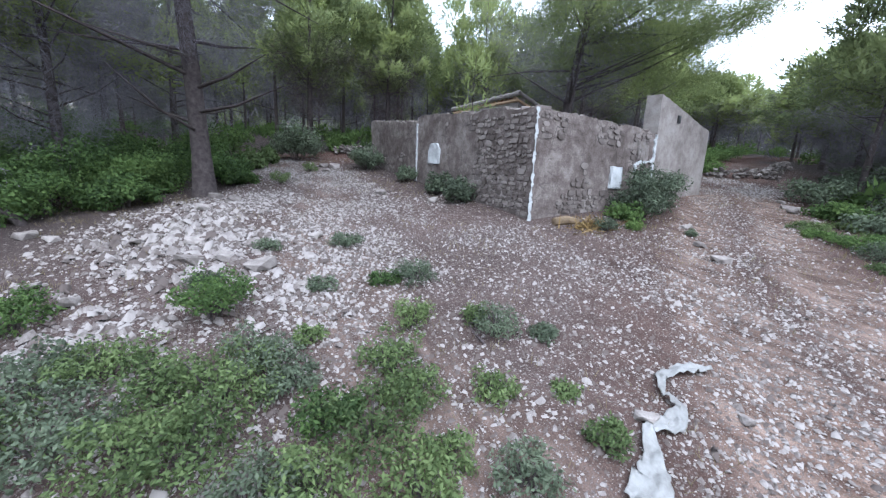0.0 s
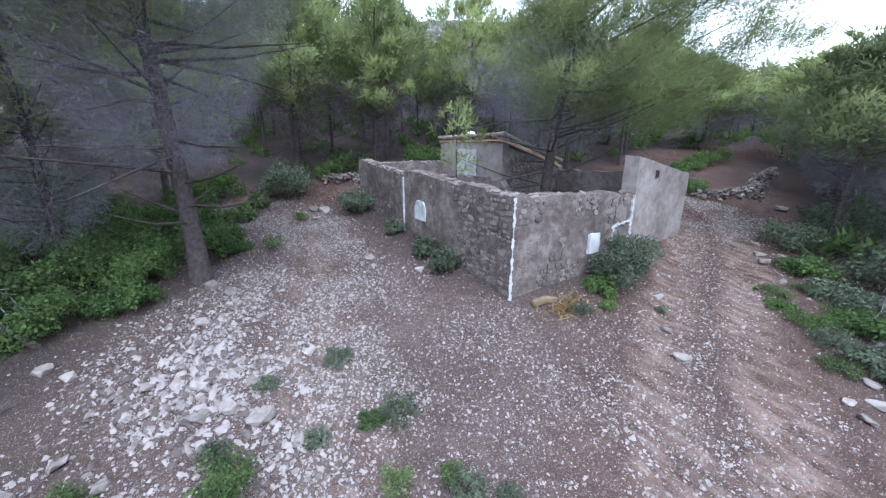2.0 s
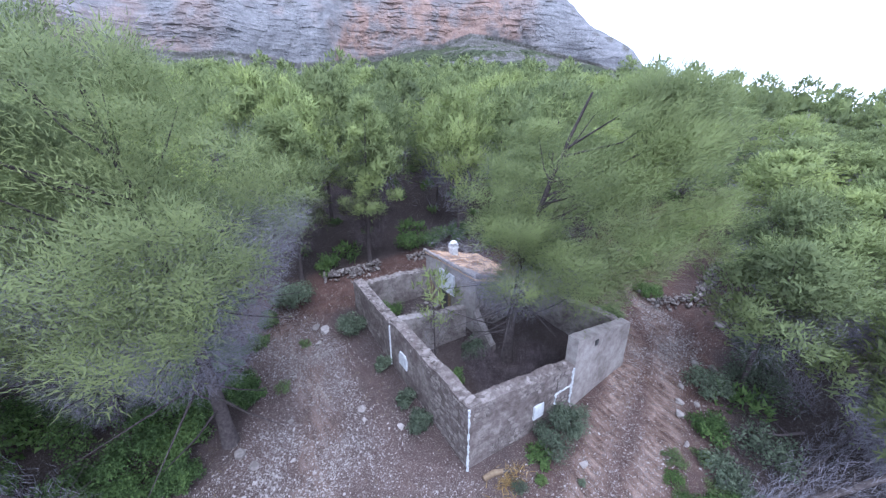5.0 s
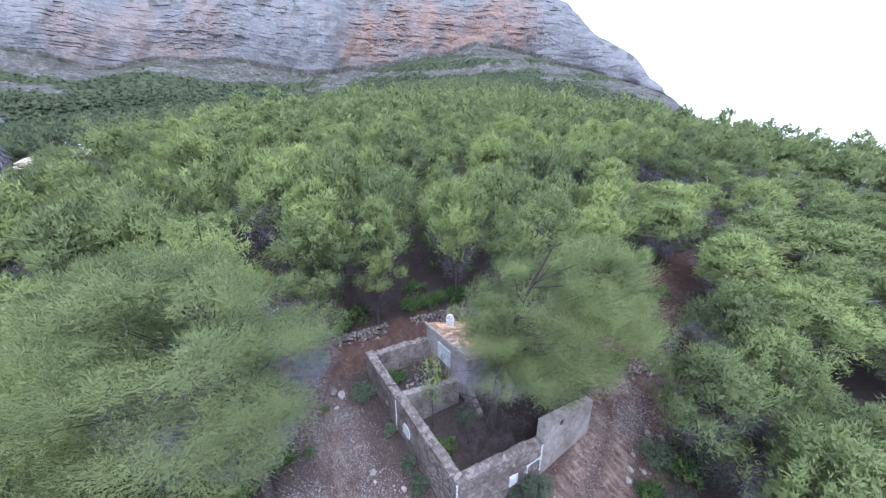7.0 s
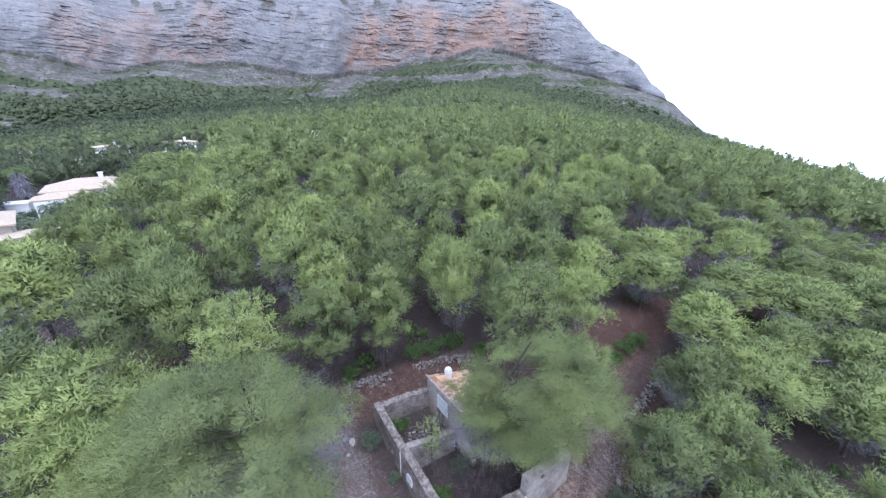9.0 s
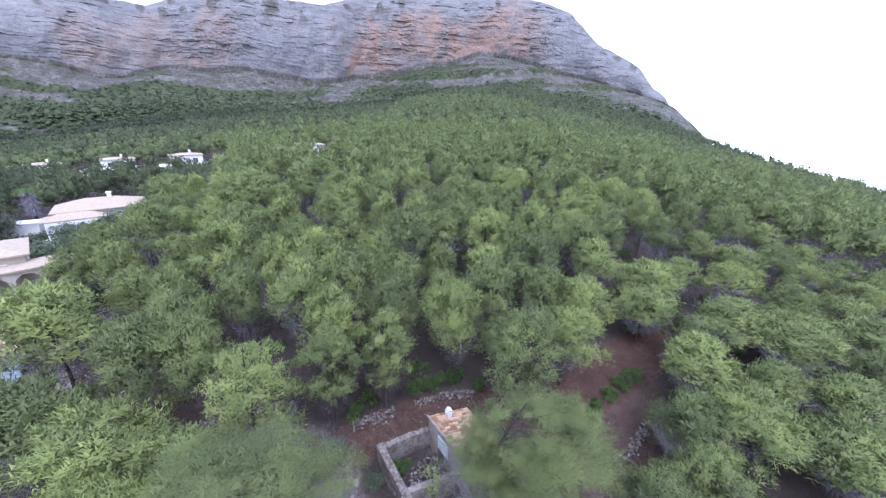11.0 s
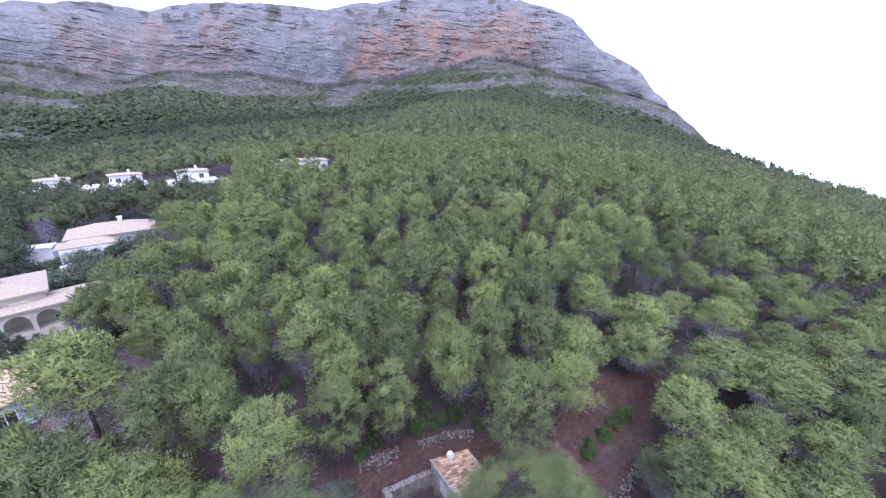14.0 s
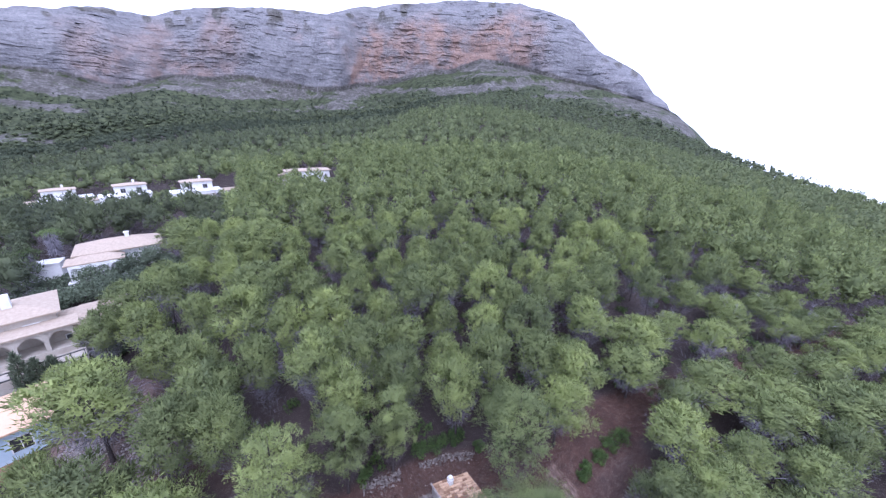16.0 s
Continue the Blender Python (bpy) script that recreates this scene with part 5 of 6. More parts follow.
# dense mastic scrub left of the path
SCRUB = [(-7.1, 5.5, 1.0, 1.15), (-8.3, 5.9, 1.2, 1.5), (-9.6, 5.6, 1.2, 1.35), (-8.4, 4.6, 1.0, 1.0), (-7.2, 4.5, 0.8, 0.8), (-6.6, 6.4, 1.0, 1.2), (-5.0, 6.4, 0.7, 0.8), (-10.6, 4.8, 1.1, 1.2), (-9.6, 4.2, 0.9, 0.9), (-11.6, 6.2, 1.3, 1.5), (-7.6, 7.4, 1.3, 1.5), (-5.3, 8.4, 0.9, 1.1), (-9.6, 7.8, 1.3, 1.4), (-12.2, 3.6, 1.1, 1.0), (-9.5, 9.3, 1.3, 1.6), (-8.3, 8.5, 1.2, 1.5), (-7.0, 8.8, 1.1, 1.4), (-5.9, 9.0, 1.0, 1.2), (-5.2, 6.9, 0.8, 0.9), (-10.6, 11.8, 1.4, 1.7), (-11.4, 9.4, 1.4, 1.7), (-8.2, 10.8, 1.2, 1.5), (-12.6, 7.6, 1.4, 1.6), (-5.6, 11.0, 1.1, 1.3), (-12.6, 11.4, 1.6, 2.3), (-14.6, 15.0, 1.8, 2.8), (-10.6, 15.6, 1.6, 2.4), (-9.2, 13.0, 1.3, 1.9)]
for k, (x, y, r, h) in enumerate(SCRUB):
    shrub(x, y, r, h, "shrub", "dense fresh-green mastic shrub beside the stony path", count=4200, leaf=0.085, seed=k, group="mastic scrub", lumps=16)
shrub(-4.2, 8.9, 0.45, 0.75, "weed", "bright green leafy sapling by the path", count=700, leaf=0.16)
shrub(-3.6, 10.0, 0.5, 0.85, "weed", "bright green leafy bush by the path", count=900, leaf=0.16)
# right of the track
for k, (x, y, r, h, m) in enumerate([(7.4, -3.6, 0.8, 0.55, "shrub"), (9.0, -2.8, 0.95, 0.95, "greybush"), (10.3, -3.9, 1.35, 1.3, "greybush"), (6.2, -4.6, 0.9, 0.6, "greybush"), (5.2, -5.0, 0.7, 0.5, "shrub"), (9.4, 1.5, 0.7, 0.8, "weed"), (10.2, 3.2, 0.6, 0.7, "weed"), (11.2, -3.6, 1.1, 1.3, "greybush"), (12.6, -2.9, 0.9, 0.9, "greybush"), (3.9, -5.6, 0.8, 0.5, "greybush"), (7.8, -5.0, 1.1, 1.3, "greybush"), (2.6, -6.6, 0.8, 0.5, "shrub"), (12.6, 1.5, 0.85, 0.8, "shrub"), (15.0, 3.1, 0.7, 0.7, "shrub"), (15.8, 3.5, 0.6, 0.7, "shrub"), (17.4, 3.4, 0.9, 0.8, "shrub"), (19.0, 3.6, 1.1, 0.9, "shrub"), (20.6, 3.5, 1.1, 0.9, "shrub")]):
    shrub(x, y, r, h, m, "low green shrub along the stony track", count=1900, leaf=0.1, seed=40 + k, group="shrubs along the track")
# behind the ruin, under the trees
for k, (x, y, r, h) in enumerate([(4.8, 12.0, 1.1, 1.4), (6.4, 11.6, 1.2, 1.5), (8.0, 11.4, 1.0, 1.3), (9.3, 9.6, 0.7, 0.9), (11.0, 8.4, 0.9, 1.1), (0.0, 12.6, 0.9, 1.0), (-4.6, 12.0, 1.0, 1.3)]):
    shrub(x, y, r, h, "shrub", "dark green undergrowth above the stone wall", count=1700, leaf=0.12, seed=70 + k, group="undergrowth")

# weeds of the foreground
WEEDS = [(-5.95, -1.2, 0.46, 0.5, "shrub"), (-6.0, -2.45, 0.55, 0.42, "weed"), (-5.65, -2.2, 0.4, 0.36, "greybush"), (-6.35, -2.2, 0.4, 0.36, "weed"), (-4.7, -2.75, 0.36, 0.4, "weed"), (-5.1, -3.3, 0.46, 0.36, "weed"), (-4.7, -3.2, 0.34, 0.3, "weed"), (-5.35, -3.05, 0.3, 0.3, "shrub"), (-4.15, -2.2, 0.28, 0.3, "weed"), (-3.45, -2.8, 0.3, 0.34, "greybush"), (-3.5, -2.5, 0.2, 0.24, "weed"), (-4.05, -3.45, 0.26, 0.22, "weed"), (-3.6, -1.25, 0.4, 0.28, "greybush"), (-4.0, -1.15, 0.26, 0.2, "shrub"), (-7.2, -1.7, 0.5, 0.4, "greybush"), (-6.75, -1.7, 0.42, 0.32, "weed"), (-6.95, -2.4, 0.5, 0.36, "greybush"), (-6.5, -2.75, 0.45, 0.36, "weed"), (-6.2, -2.95, 0.45, 0.36, "weed"), (-7.4, -2.2, 0.45, 0.36, "weed"), (-5.5, -2.55, 0.3, 0.2, "greybush"), (-5.05, -3.85, 0.36, 0.26, "weed"), (-4.4, -4.15, 0.3, 0.26, "greybush"), (-4.75, -3.75, 0.25, 0.2, "weed"), (-7.6, -0.4, 0.4, 0.42, "shrub"), (-4.8, -1.05, 0.22, 0.16, "greybush"), (-3.05, -3.1, 0.2, 0.14, "greybush"), (-5.2, -2.0, 0.2, 0.16, "weed"), (-5.6, -3.5, 0.4, 0.3, "weed"), (-5.9, -3.5, 0.4, 0.3, "greybush"), (-3.5, -3.75, 0.16, 0.12, "weed"), (-3.65, -4.25, 0.22, 0.2, "weed"), (-4.0, 0.35, 0.36, 0.2, "greybush"), (-7.9, -1.2, 0.45, 0.3, "greybush"), (-8.4, -0.6, 0.5, 0.35, "shrub"), (-8.2, -1.9, 0.5, 0.4, "shrub"), (-6.0, -0.6, 0.25, 0.2, "greybush"), (-5.2, 0.2, 0.22, 0.2, "greybush"), (0.9, -1.3, 0.3, 0.3, "greybush"), (1.6, -1.5, 0.22, 0.2, "shrub"), (-2.6, 7.8, 0.3, 0.35, "weed"), (-3.9, 6.0, 0.35, 0.4, "weed"), (2.6, -2.2, 0.14, 0.2, "greybush"), (5.5, -3.4, 0.45, 0.2, "weed"), (4.9, -3.7, 0.4, 0.2, "shrub"), (6.3, -3.9, 0.4, 0.2, "weed"), (4.6, -4.3, 0.5, 0.3, "shrub"), (4.1, -4.7, 0.45, 0.35, "greybush"), (3.4, -4.9, 0.4, 0.2, "weed"), (5.6, -4.6, 0.45, 0.25, "weed")]
for k, (x, y, r, h, m) in enumerate(WEEDS):
    shrub(x, y, r * 1.05, h * 1.3, m, "clump of green weeds on the stony ground" if m == "weed" else "small grey-green herb on the stony ground", "weed", int(1700 * (r / 0.45) ** 1.5) + 260, 0.042 if m != "shrub" else 0.05, 0.42, 90 + k, "weeds of the clearing", name="weed", lumps=22)

# undergrowth of the woods: very many low bushes
rs2 = np.random.RandomState(15)
low_bush = []
for k in range(3):
    bm_ = bush_meshes(600 + k, 0.8, 0.9, 200, 0.22, 0.5, M["shrub"], False, 7, 1)["foliage"]
    co_ = np.empty(len(bm_.vertices) * 3, np.float32)
    bm_.vertices.foreach_get("co", co_)
    low_bush.append((co_.reshape(-1, 3), np.arange(len(bm_.vertices)).reshape(-1, 3)))
    bpy.data.meshes.remove(bm_)
under = scatter(rs2, 8, 75, -6, 116, 2.6, 5200, [])
many("undergrowth", low_bush, under, rs2, 0.6, 1.3, "dark green undergrowth beneath the pines", "undergrowth", M["shrub"])


def tufts():
    """Dry grass and small stalks over the open ground."""
    n = 16000
    x, y = rs2.uniform(-9, 9, n), rs2.uniform(-8, 10, n)
    s, red, lit, lane = cover_masks(x, y)
    keep = (rs2.rand(n) < 0.65 - 0.5 * s - 0.5 * lane) & ~((x > -0.2) & (x < 7.8) & (y > -0.6) & (y < 8.7)) & (soft_noise(x, y, 1.1, 33) > -0.25)
    x, y = x[keep], y[keep]
    p = np.repeat(np.stack([x, y, land(x, y)], -1), 5, 0)
    p[:, :2] += rs2.normal(0, 0.04, (len(p), 2))
    v, f = leaf_tris(p, np.tile([[0, 0, 0.9]], (len(p), 1)), 0.1, 0.045, rs2)
    tagged(new("dry_grass", mesh_of("dry_grass", v, f, M["grass"])), "sparse dry grass and stalks among the stones", "grass", kind="stuff")


tufts()


# ---- stones on the ground ----
def gravel():
    tmpl = []
    for k in range(8):
        r = random.Random(50 + k)
        w, d, h = r.uniform(0.4, 0.55), r.uniform(0.25, 0.42), r.uniform(0.2, 0.42)
        j = lambda q: r.uniform(-q, q)
        foot = [(-w + j(0.12), -d + j(0.1), -0.15), (w + j(0.12), -d + j(0.1), -0.15), (w + j(0.12), d + j(0.1), -0.15), (-w + j(0.12), d + j(0.1), -0.15)]
        ridge = [(-0.55 * w + j(0.15), j(0.14), h + j(0.06)), (0.55 * w + j(0.15), j(0.14), h + j(0.06))]
        tmpl.append((np.array(foot + ridge), np.array([(0, 1, 5), (0, 5, 4), (1, 2, 5), (2, 3, 4), (2, 4, 5), (3, 0, 4)])))
    n = 650000
    x, y = rs2.uniform(-11, 12, n), rs2.uniform(-7.5, 11, n)
    s, red, lit, lane = cover_masks(x, y)
    clump = 0.55 + 0.6 * soft_noise(x, y, 0.8, 41)
    keep = (rs2.rand(n) < np.clip(s * clump, 0.05, 1) * np.where(lit > 0.5, 0.15, 0.85)) & ~((x > -0.05) & (x < 7.7) & (y > -0.45) & (y < 8.7))
    x, y, s = x[keep][:76000], y[keep][:76000], s[keep][:76000]
    heap = np.exp(-(((x + 6.4) / 2.0) ** 2 + ((y - 0.4) / 3.0) ** 2))
    m_ = 5000
    way = rs2.rand(m_)
    part_two = rs2.rand(m_) < 0.4
    px_ = np.where(part_two, -20.2 + 1.5 * way, np.interp(way, [0, 0.6, 1], [-15.3, -14.9, -15.6])) + rs2.normal(0, 0.8, m_)
    py_ = np.where(part_two, 29.5 - 3.5 * way, 30 - 8.5 * way) + rs2.normal(0, 0.5, m_)
    size = (0.009 + 0.02 * rs2.rand(len(x)) ** 2.5) * (1 + 1.1 * heap * rs2.rand(len(x)) + 2.2 * heap * (rs2.rand(len(x)) < 0.12) + 0.8 * (rs2.rand(len(x)) < 0.03))
    x, y, size = np.concatenate([x, px_]), np.concatenate([y, py_]), np.concatenate([size, rs2.uniform(0.04, 0.11, m_)])
    z = land(x, y)
    which = rs2.randint(0, 8, len(x))
    V, F, o = [], [], 0
    for t, (v, f) in enumerate(tmpl):
        i = np.where(which == t)[0]
        a, tl = rs2.uniform(0, 6.28, len(i)), rs2.normal(0, 0.3, (len(i), 2))
        c, n_ = np.cos(a)[:, None], np.sin(a)[:, None]
        vx, vy, vz = v[None, :, 0] * c - v[None, :, 1] * n_, v[None, :, 0] * n_ + v[None, :, 1] * c, v[None, :, 2]
        vz = vz * rs2.uniform(0.7, 1.5, (len(i), 1)) + vx * tl[:, :1] + vy * tl[:, 1:]
        k = 2 * size[i][:, None]
        V.append(np.stack([vx * k + x[i][:, None], vy * k + y[i][:, None], vz * k + z[i][:, None] + 0.12 * k], -1).reshape(-1, 3))
        F.append((f[None] + (np.arange(len(i)) * len(v))[:, None, None]).reshape(-1, 3) + o)
        o += len(i) * len(v)
    tagged(new("gravel", mesh_of("gravel", np.concatenate(V), np.concatenate(F), M["gravel"])), "loose pale limestone gravel on reddish earth", "gravel", kind="stuff")


gravel()

BOULDERS = [rock_mesh("rock", rng, (1, rng.uniform(0.6, 0.9), rng.uniform(0.35, 0.6)), 20) for _ in range(6)]
ROCKS = [(-5.38, -0.35, 0.42), (-4.35, 0.75, 0.26), (-5.75, 0.05, 0.3), (-6.15, 0.1, 0.34), (-6.05, 0.75, 0.3), (-7.2, -0.2, 0.26), (-5.35, 0.35, 0.3), (-8.6, 1.1, 0.42), (-8.9, 0.2, 0.34), (-8.2, 0.4, 0.3), (-7.7, 0.55, 0.26), (-9.2, -0.6, 0.36), (-6.75, 1.2, 0.28), (-5.9, 2.4, 0.3), (-5.3, 3.6, 0.34), (-5.6, 4.3, 0.4), (-1.83, 3.67, 0.34), (-0.99, 2.36, 0.3), (-1.9, 3.3, 0.2), (-1.6, 8.2, 0.5), (-1.9, 8.6, 0.4), (-2.1, 7.6, 0.3), (-3.2, -4.3, 0.2), (-2.5, -4.75, 0.16), (1.3, -3.2, 0.34), (2.0, -2.6, 0.26), (3.1, -1.9, 0.3), (-5.0, -0.9, 0.16), (-3.9, -1.1, 0.14), (7.2, -2.75, 0.4), (7.7, -2.5, 0.34), (8.4, -2.2, 0.26), (10.2, -2.5, 0.4), (12.6, 1.9, 0.35), (13.1, -1.6, 0.5), (6.3, -3.4, 0.22), (-7.9, -0.9, 0.22), (-7.0, -1.1, 0.18), (-4.9, 2.2, 0.18), (-4.3, 3.2, 0.18), (-4.0, 4.6, 0.2), (-3.4, 6.4, 0.22), (2.8, -5.5, 0.32), (3.2, -5.75, 0.36), (2.5, -5.2, 0.2), (3.35, -5.35, 0.24), (2.25, -5.45, 0.25), (9.9, -2.0, 0.4), (8.1, -2.9, 0.28), (-8.3, 3.0, 0.36), (-7.9, 2.5, 0.28), (-8.9, 2.1, 0.3)]
for k, (x, y, s) in enumerate(ROCKS):
    ob = new("rock", BOULDERS[k % 6])
    ob.location = (x, y, land1(x, y) + 0.12 * s)
    ob.rotation_euler = (rng.uniform(-0.25, 0.25), rng.uniform(-0.25, 0.25), rng.uniform(0, 6.28))
    ob.scale = (s, s, s)
    tagged(ob, "large pale limestone rock" if s > 0.33 else "pale limestone rock on the stony ground", "rock", "loose rocks")


def stone_heap(name, line, width, height, count, label, seed):
    """A tumbled dry-stone wall or heap along a line, the stones in one pile."""
    r = random.Random(seed)
    thing = empty(name, (0, 0, 0), label, "stone heap")
    seg = [math.dist(a, b) for a, b in zip(line[:-1], line[1:])]
    for k in range(count):
        t = r.uniform(0, sum(seg))
        i = 0
        while t > seg[i] and i < len(seg) - 1:
            t -= seg[i]
            i += 1
        a, b = line[i], line[i + 1]
        f = min(1, t / seg[i])
        o = r.gauss(0, 0.4) * width
        x, y = a[0] + (b[0] - a[0]) * f, a[1] + (b[1] - a[1]) * f
        nx, ny = -(b[1] - a[1]) / seg[i], (b[0] - a[0]) / seg[i]
        x, y = x + nx * o, y + ny * o
        s = r.uniform(0.12, 0.28)
        ob = part("stone", STONES[k % 8], None, thing)
        lift = height * max(0.0, 1 - abs(o) / width) * r.random() ** 0.6
        ob.location = (x, y, land1(x, y) + 0.1 * s + lift)
        ob.rotation_euler = (r.uniform(-0.5, 0.5), r.uniform(-0.5, 0.5), r.uniform(0, 6.28))
        ob.scale = (s, s, s)


stone_heap("stone_heap", [(11.9, 0.9), (12.9, 0.4), (14.4, -0.4)], 0.6, 0.35, 110, "heap of pale field stones beside the track", 1)
stone_heap("dry_stone_wall", [(-0.4, 11.9), (1.6, 11.5), (2.6, 11.3)], 0.6, 0.4, 220, "tumbled dry-stone terrace wall of pale stones", 2)
stone_heap("dry_stone_wall", [(4.2, 11.0), (6.4, 10.5), (8.6, 9.3)], 0.45, 0.35, 220, "tumbled dry-stone terrace wall under the pines", 3)
stone_heap("dry_stone_wall", [(14.6, -0.2), (16.2, 0.2), (18.0, 0.5), (20.2, 0.6)], 0.4, 0.35, 220, "low dry-stone edge between track and field", 4)
stone_heap("rubble_pile", [(1.2, 6.0), (2.4, 5.8), (2.8, 7.0)], 1.0, 0.35, 130, "fallen stones in the walled yard", 5)
stone_heap("rubble_pile", [(-15.0, 27.0), (-14.6, 31.0)], 1.2, 0.2, 90, "scattered pale stones on a clearing", 6)


# ---- loose things by the ruin ----
log = empty("split_log", (0.55, -0.6, land1(0.55, -0.6)), "brown split log lying on straw at the wall's corner", "log", turn=-0.25)
part("bark_half", mesh_of("bark_half", *tube([(-0.37, 0, 0.05), (-0.35, 0, 0.06), (0, 0.03, 0.08), (0.35, 0.01, 0.05)], [0.005, 0.085, 0.1, 0.06], 9, rng, 0.2), M["wood"]), None, log)
part("dark_end", mesh_of("dark_end", *tube([(0.3, 0.01, 0.06), (0.52, -0.05, 0.04), (0.62, -0.08, 0.03)], [0.06, 0.045, 0.02], 7, rng, 0.12), M["bark"], True), None, log)
p_ = np.stack([rs2.normal(0.85, 0.3, 260), rs2.normal(-0.95, 0.16, 260), np.zeros(260)], -1)
p_[:, 2] = land(p_[:, 0], p_[:, 1]) + 0.01
sv, sf = leaf_tris(p_, rs2.normal(0, 1, (260, 3)) * np.array([1, 1, 0.05]), 0.28, 0.09, rs2)
tagged(new("straw", mesh_of("straw", sv, sf, M["straw"])), "yellow straw strewn on the ground by the corner", "straw", kind="stuff")
for k in range(4):
    v_, f_ = tube([(3.42, 6.95 + 0.14 * k, land1(3, 7) + 0.1), (3.5, 7.1 + 0.12 * k, 2.3 + 0.1 * k)], [0.03, 0.025], 6, rng, 0.1)
    tagged(new("pole", mesh_of("pole", v_, f_, M["wood"], True)), "weathered wooden pole leaning on the plastered wall", "pole", "leaning poles")


def plastic_sheet():
    """A crumpled strip of torn sheet lying along the ground."""
    path = [(-2.15, -4.35), (-2.35, -4.2), (-2.62, -4.12), (-2.8, -4.22), (-2.86, -4.42), (-3.12, -4.46), (-3.3, -4.36), (-3.5, -4.5), (-3.72, -4.62), (-3.95, -4.6)]
    wide = [0.04, 0.08, 0.06, 0.035, 0.045, 0.1, 0.04, 0.07, 0.15, 0.06]
    n, m = 70, 12
    verts = []
    for i in range(n + 1):
        t = i / n * (len(path) - 1)
        k = min(int(t), len(path) - 2)
        f = t - k
        x, y = (path[k][c] * (1 - f) + path[k + 1][c] * f for c in (0, 1))
        dx, dy = path[k + 1][0] - path[k][0], path[k + 1][1] - path[k][1]
        L = math.hypot(dx, dy)
        w = 0.8 * (wide[k] * (1 - f) + wide[k + 1] * f) * (1 + 0.3 * float(soft_noise(i * 0.5, 0, 1, 8)))
        for j in range(m + 1):
            o = (j / m - 0.5) * 2 * w
            u, v = x - dy / L * o, y + dx / L * o
            h = 0.025 + 0.05 * abs(float(soft_noise(u, v, 0.09, 9))) + 0.03 * abs(float(soft_noise(u, v, 0.035, 10)))
            verts.append((u, v, land1(u, v) + h))
    ob = new("plastic_sheet", mesh_of("plastic_sheet", verts, grid_faces(m + 1, n + 1), M["sheet"], False))
    ob.modifiers.new("thickness", "SOLIDIFY").thickness = 0.004
    tagged(ob, "torn dirty white plastic sheet crumpled on the gravel", "plastic sheet")


plastic_sheet()

# dead fallen branches
for k, (x, y, a, ln) in enumerate([(8.6, -5.6, 1.9, 2.2), (-9.4, 1.6, 0.6, 1.2), (9.9, -5.4, 2.6, 2.4), (-8.4, 0.2, 0.1, 0.7), (-3.7, -2.9, 1.2, 0.4)]):
    r = random.Random(900 + k)
    ob = empty("fallen_branch", (x, y, land1(x, y)), "bare dark dead branch", "branch", "dead branches", a)
    part("stem", mesh_of("stem", *tube([(0, 0, 0.03), (ln * 0.5, 0.1 * ln, 0.12 * ln), (ln, 0.05, 0.2 * ln)], [0.018 * ln + 0.004, 0.012 * ln + 0.003, 0.004], 6, r, 0.1), M["deadbrush"], True), None, ob)
    for j in range(9):
        f = r.uniform(0.2, 0.95)
        b = np.array([ln * f, 0.1 * ln * f, 0.18 * ln * f + 0.03])
        part("side_twig", mesh_of("side_twig", *tube([b, b + np.array([r.uniform(0, 0.3), r.uniform(-0.35, 0.35), r.uniform(-0.02, 0.25)]) * ln], [0.005 * ln + 0.002, 0.002], 4), M["deadbrush"]), None, ob)


# dead trunks that lean or lie in the undergrowth
for k, (words, pts, thick) in enumerate([
    ("long grey dead trunk lying beside the track", [(4.3, -5.2, -0.3), (6.4, -5.6, 0.1), (8.8, -6.0, 0.5), (11.0, -6.5, 0.8)], 0.13),
    ("pale bare dead sapling bent over the shrubs", [(11.4, -5.4, 0.1), (10.4, -4.9, 1.1), (10.1, -4.7, 2.4), (10.4, -4.8, 3.9)], 0.045),
    ("dark dead trunk leaning out over the edge of the track", [(4.5, -4.75, -0.7), (5.9, -5.9, 0.5), (7.6, -7.1, 1.8), (9.4, -8.4, 3.2)], 0.17),
    ("grey dead trunk leaning in the scrub", [(-8.5, 4.0, -0.4), (-9.6, 4.5, 0.7), (-11.2, 5.4, 2.1), (-12.6, 6.2, 3.2)], 0.11),
]):
    r = random.Random(950 + k)
    ob = empty("dead_tree", (0, 0, 0), words, "dead tree", "dead branches")
    line = [np.array(pts[i]) * (1 - f) + np.array(pts[i + 1]) * f for i in range(3) for f in (0.0, 0.33, 0.67)] + [np.array(pts[3])]
    line = [p + np.array([r.gauss(0, 0.03), r.gauss(0, 0.03), r.gauss(0, 0.03)]) for p in line]
    part("stem", mesh_of("stem", *tube(line, [0.75 * thick * (1 - 0.65 * i / 9) for i in range(10)], 8, r, 0.12), M["bark"], True), None, ob)
    fray = np.random.RandomState(960 + k)
    base_ = np.array([line[i] for i in fray.randint(2, 10, 1500)]) + fray.normal(0, 0.32, (1500, 3))
    base_[:, 2] = np.maximum(base_[:, 2], land(base_[:, 0], base_[:, 1]) + 0.03)
    part("twig_tangle", mesh_of("twig_tangle", *leaf_tris(base_, fray.normal(0, 0.7, (1500, 3)) + (line[9] - line[0]) * 0.25, 0.42, 0.02, fray), M["twig"]), None, ob, "", "stuff")
    for j in range(12):
        b = line[r.randint(2, 9)]
        e = b + np.array([r.gauss(0, 0.5), r.gauss(0, 0.5), r.uniform(0.0, 0.8)])
        part("side_twig", mesh_of("side_twig", *tube([b, (b + e) / 2 + np.array([0, 0, 0.08]), e], [thick * 0.13, thick * 0.08, 0.003], 5), M["bark"]), None, ob)


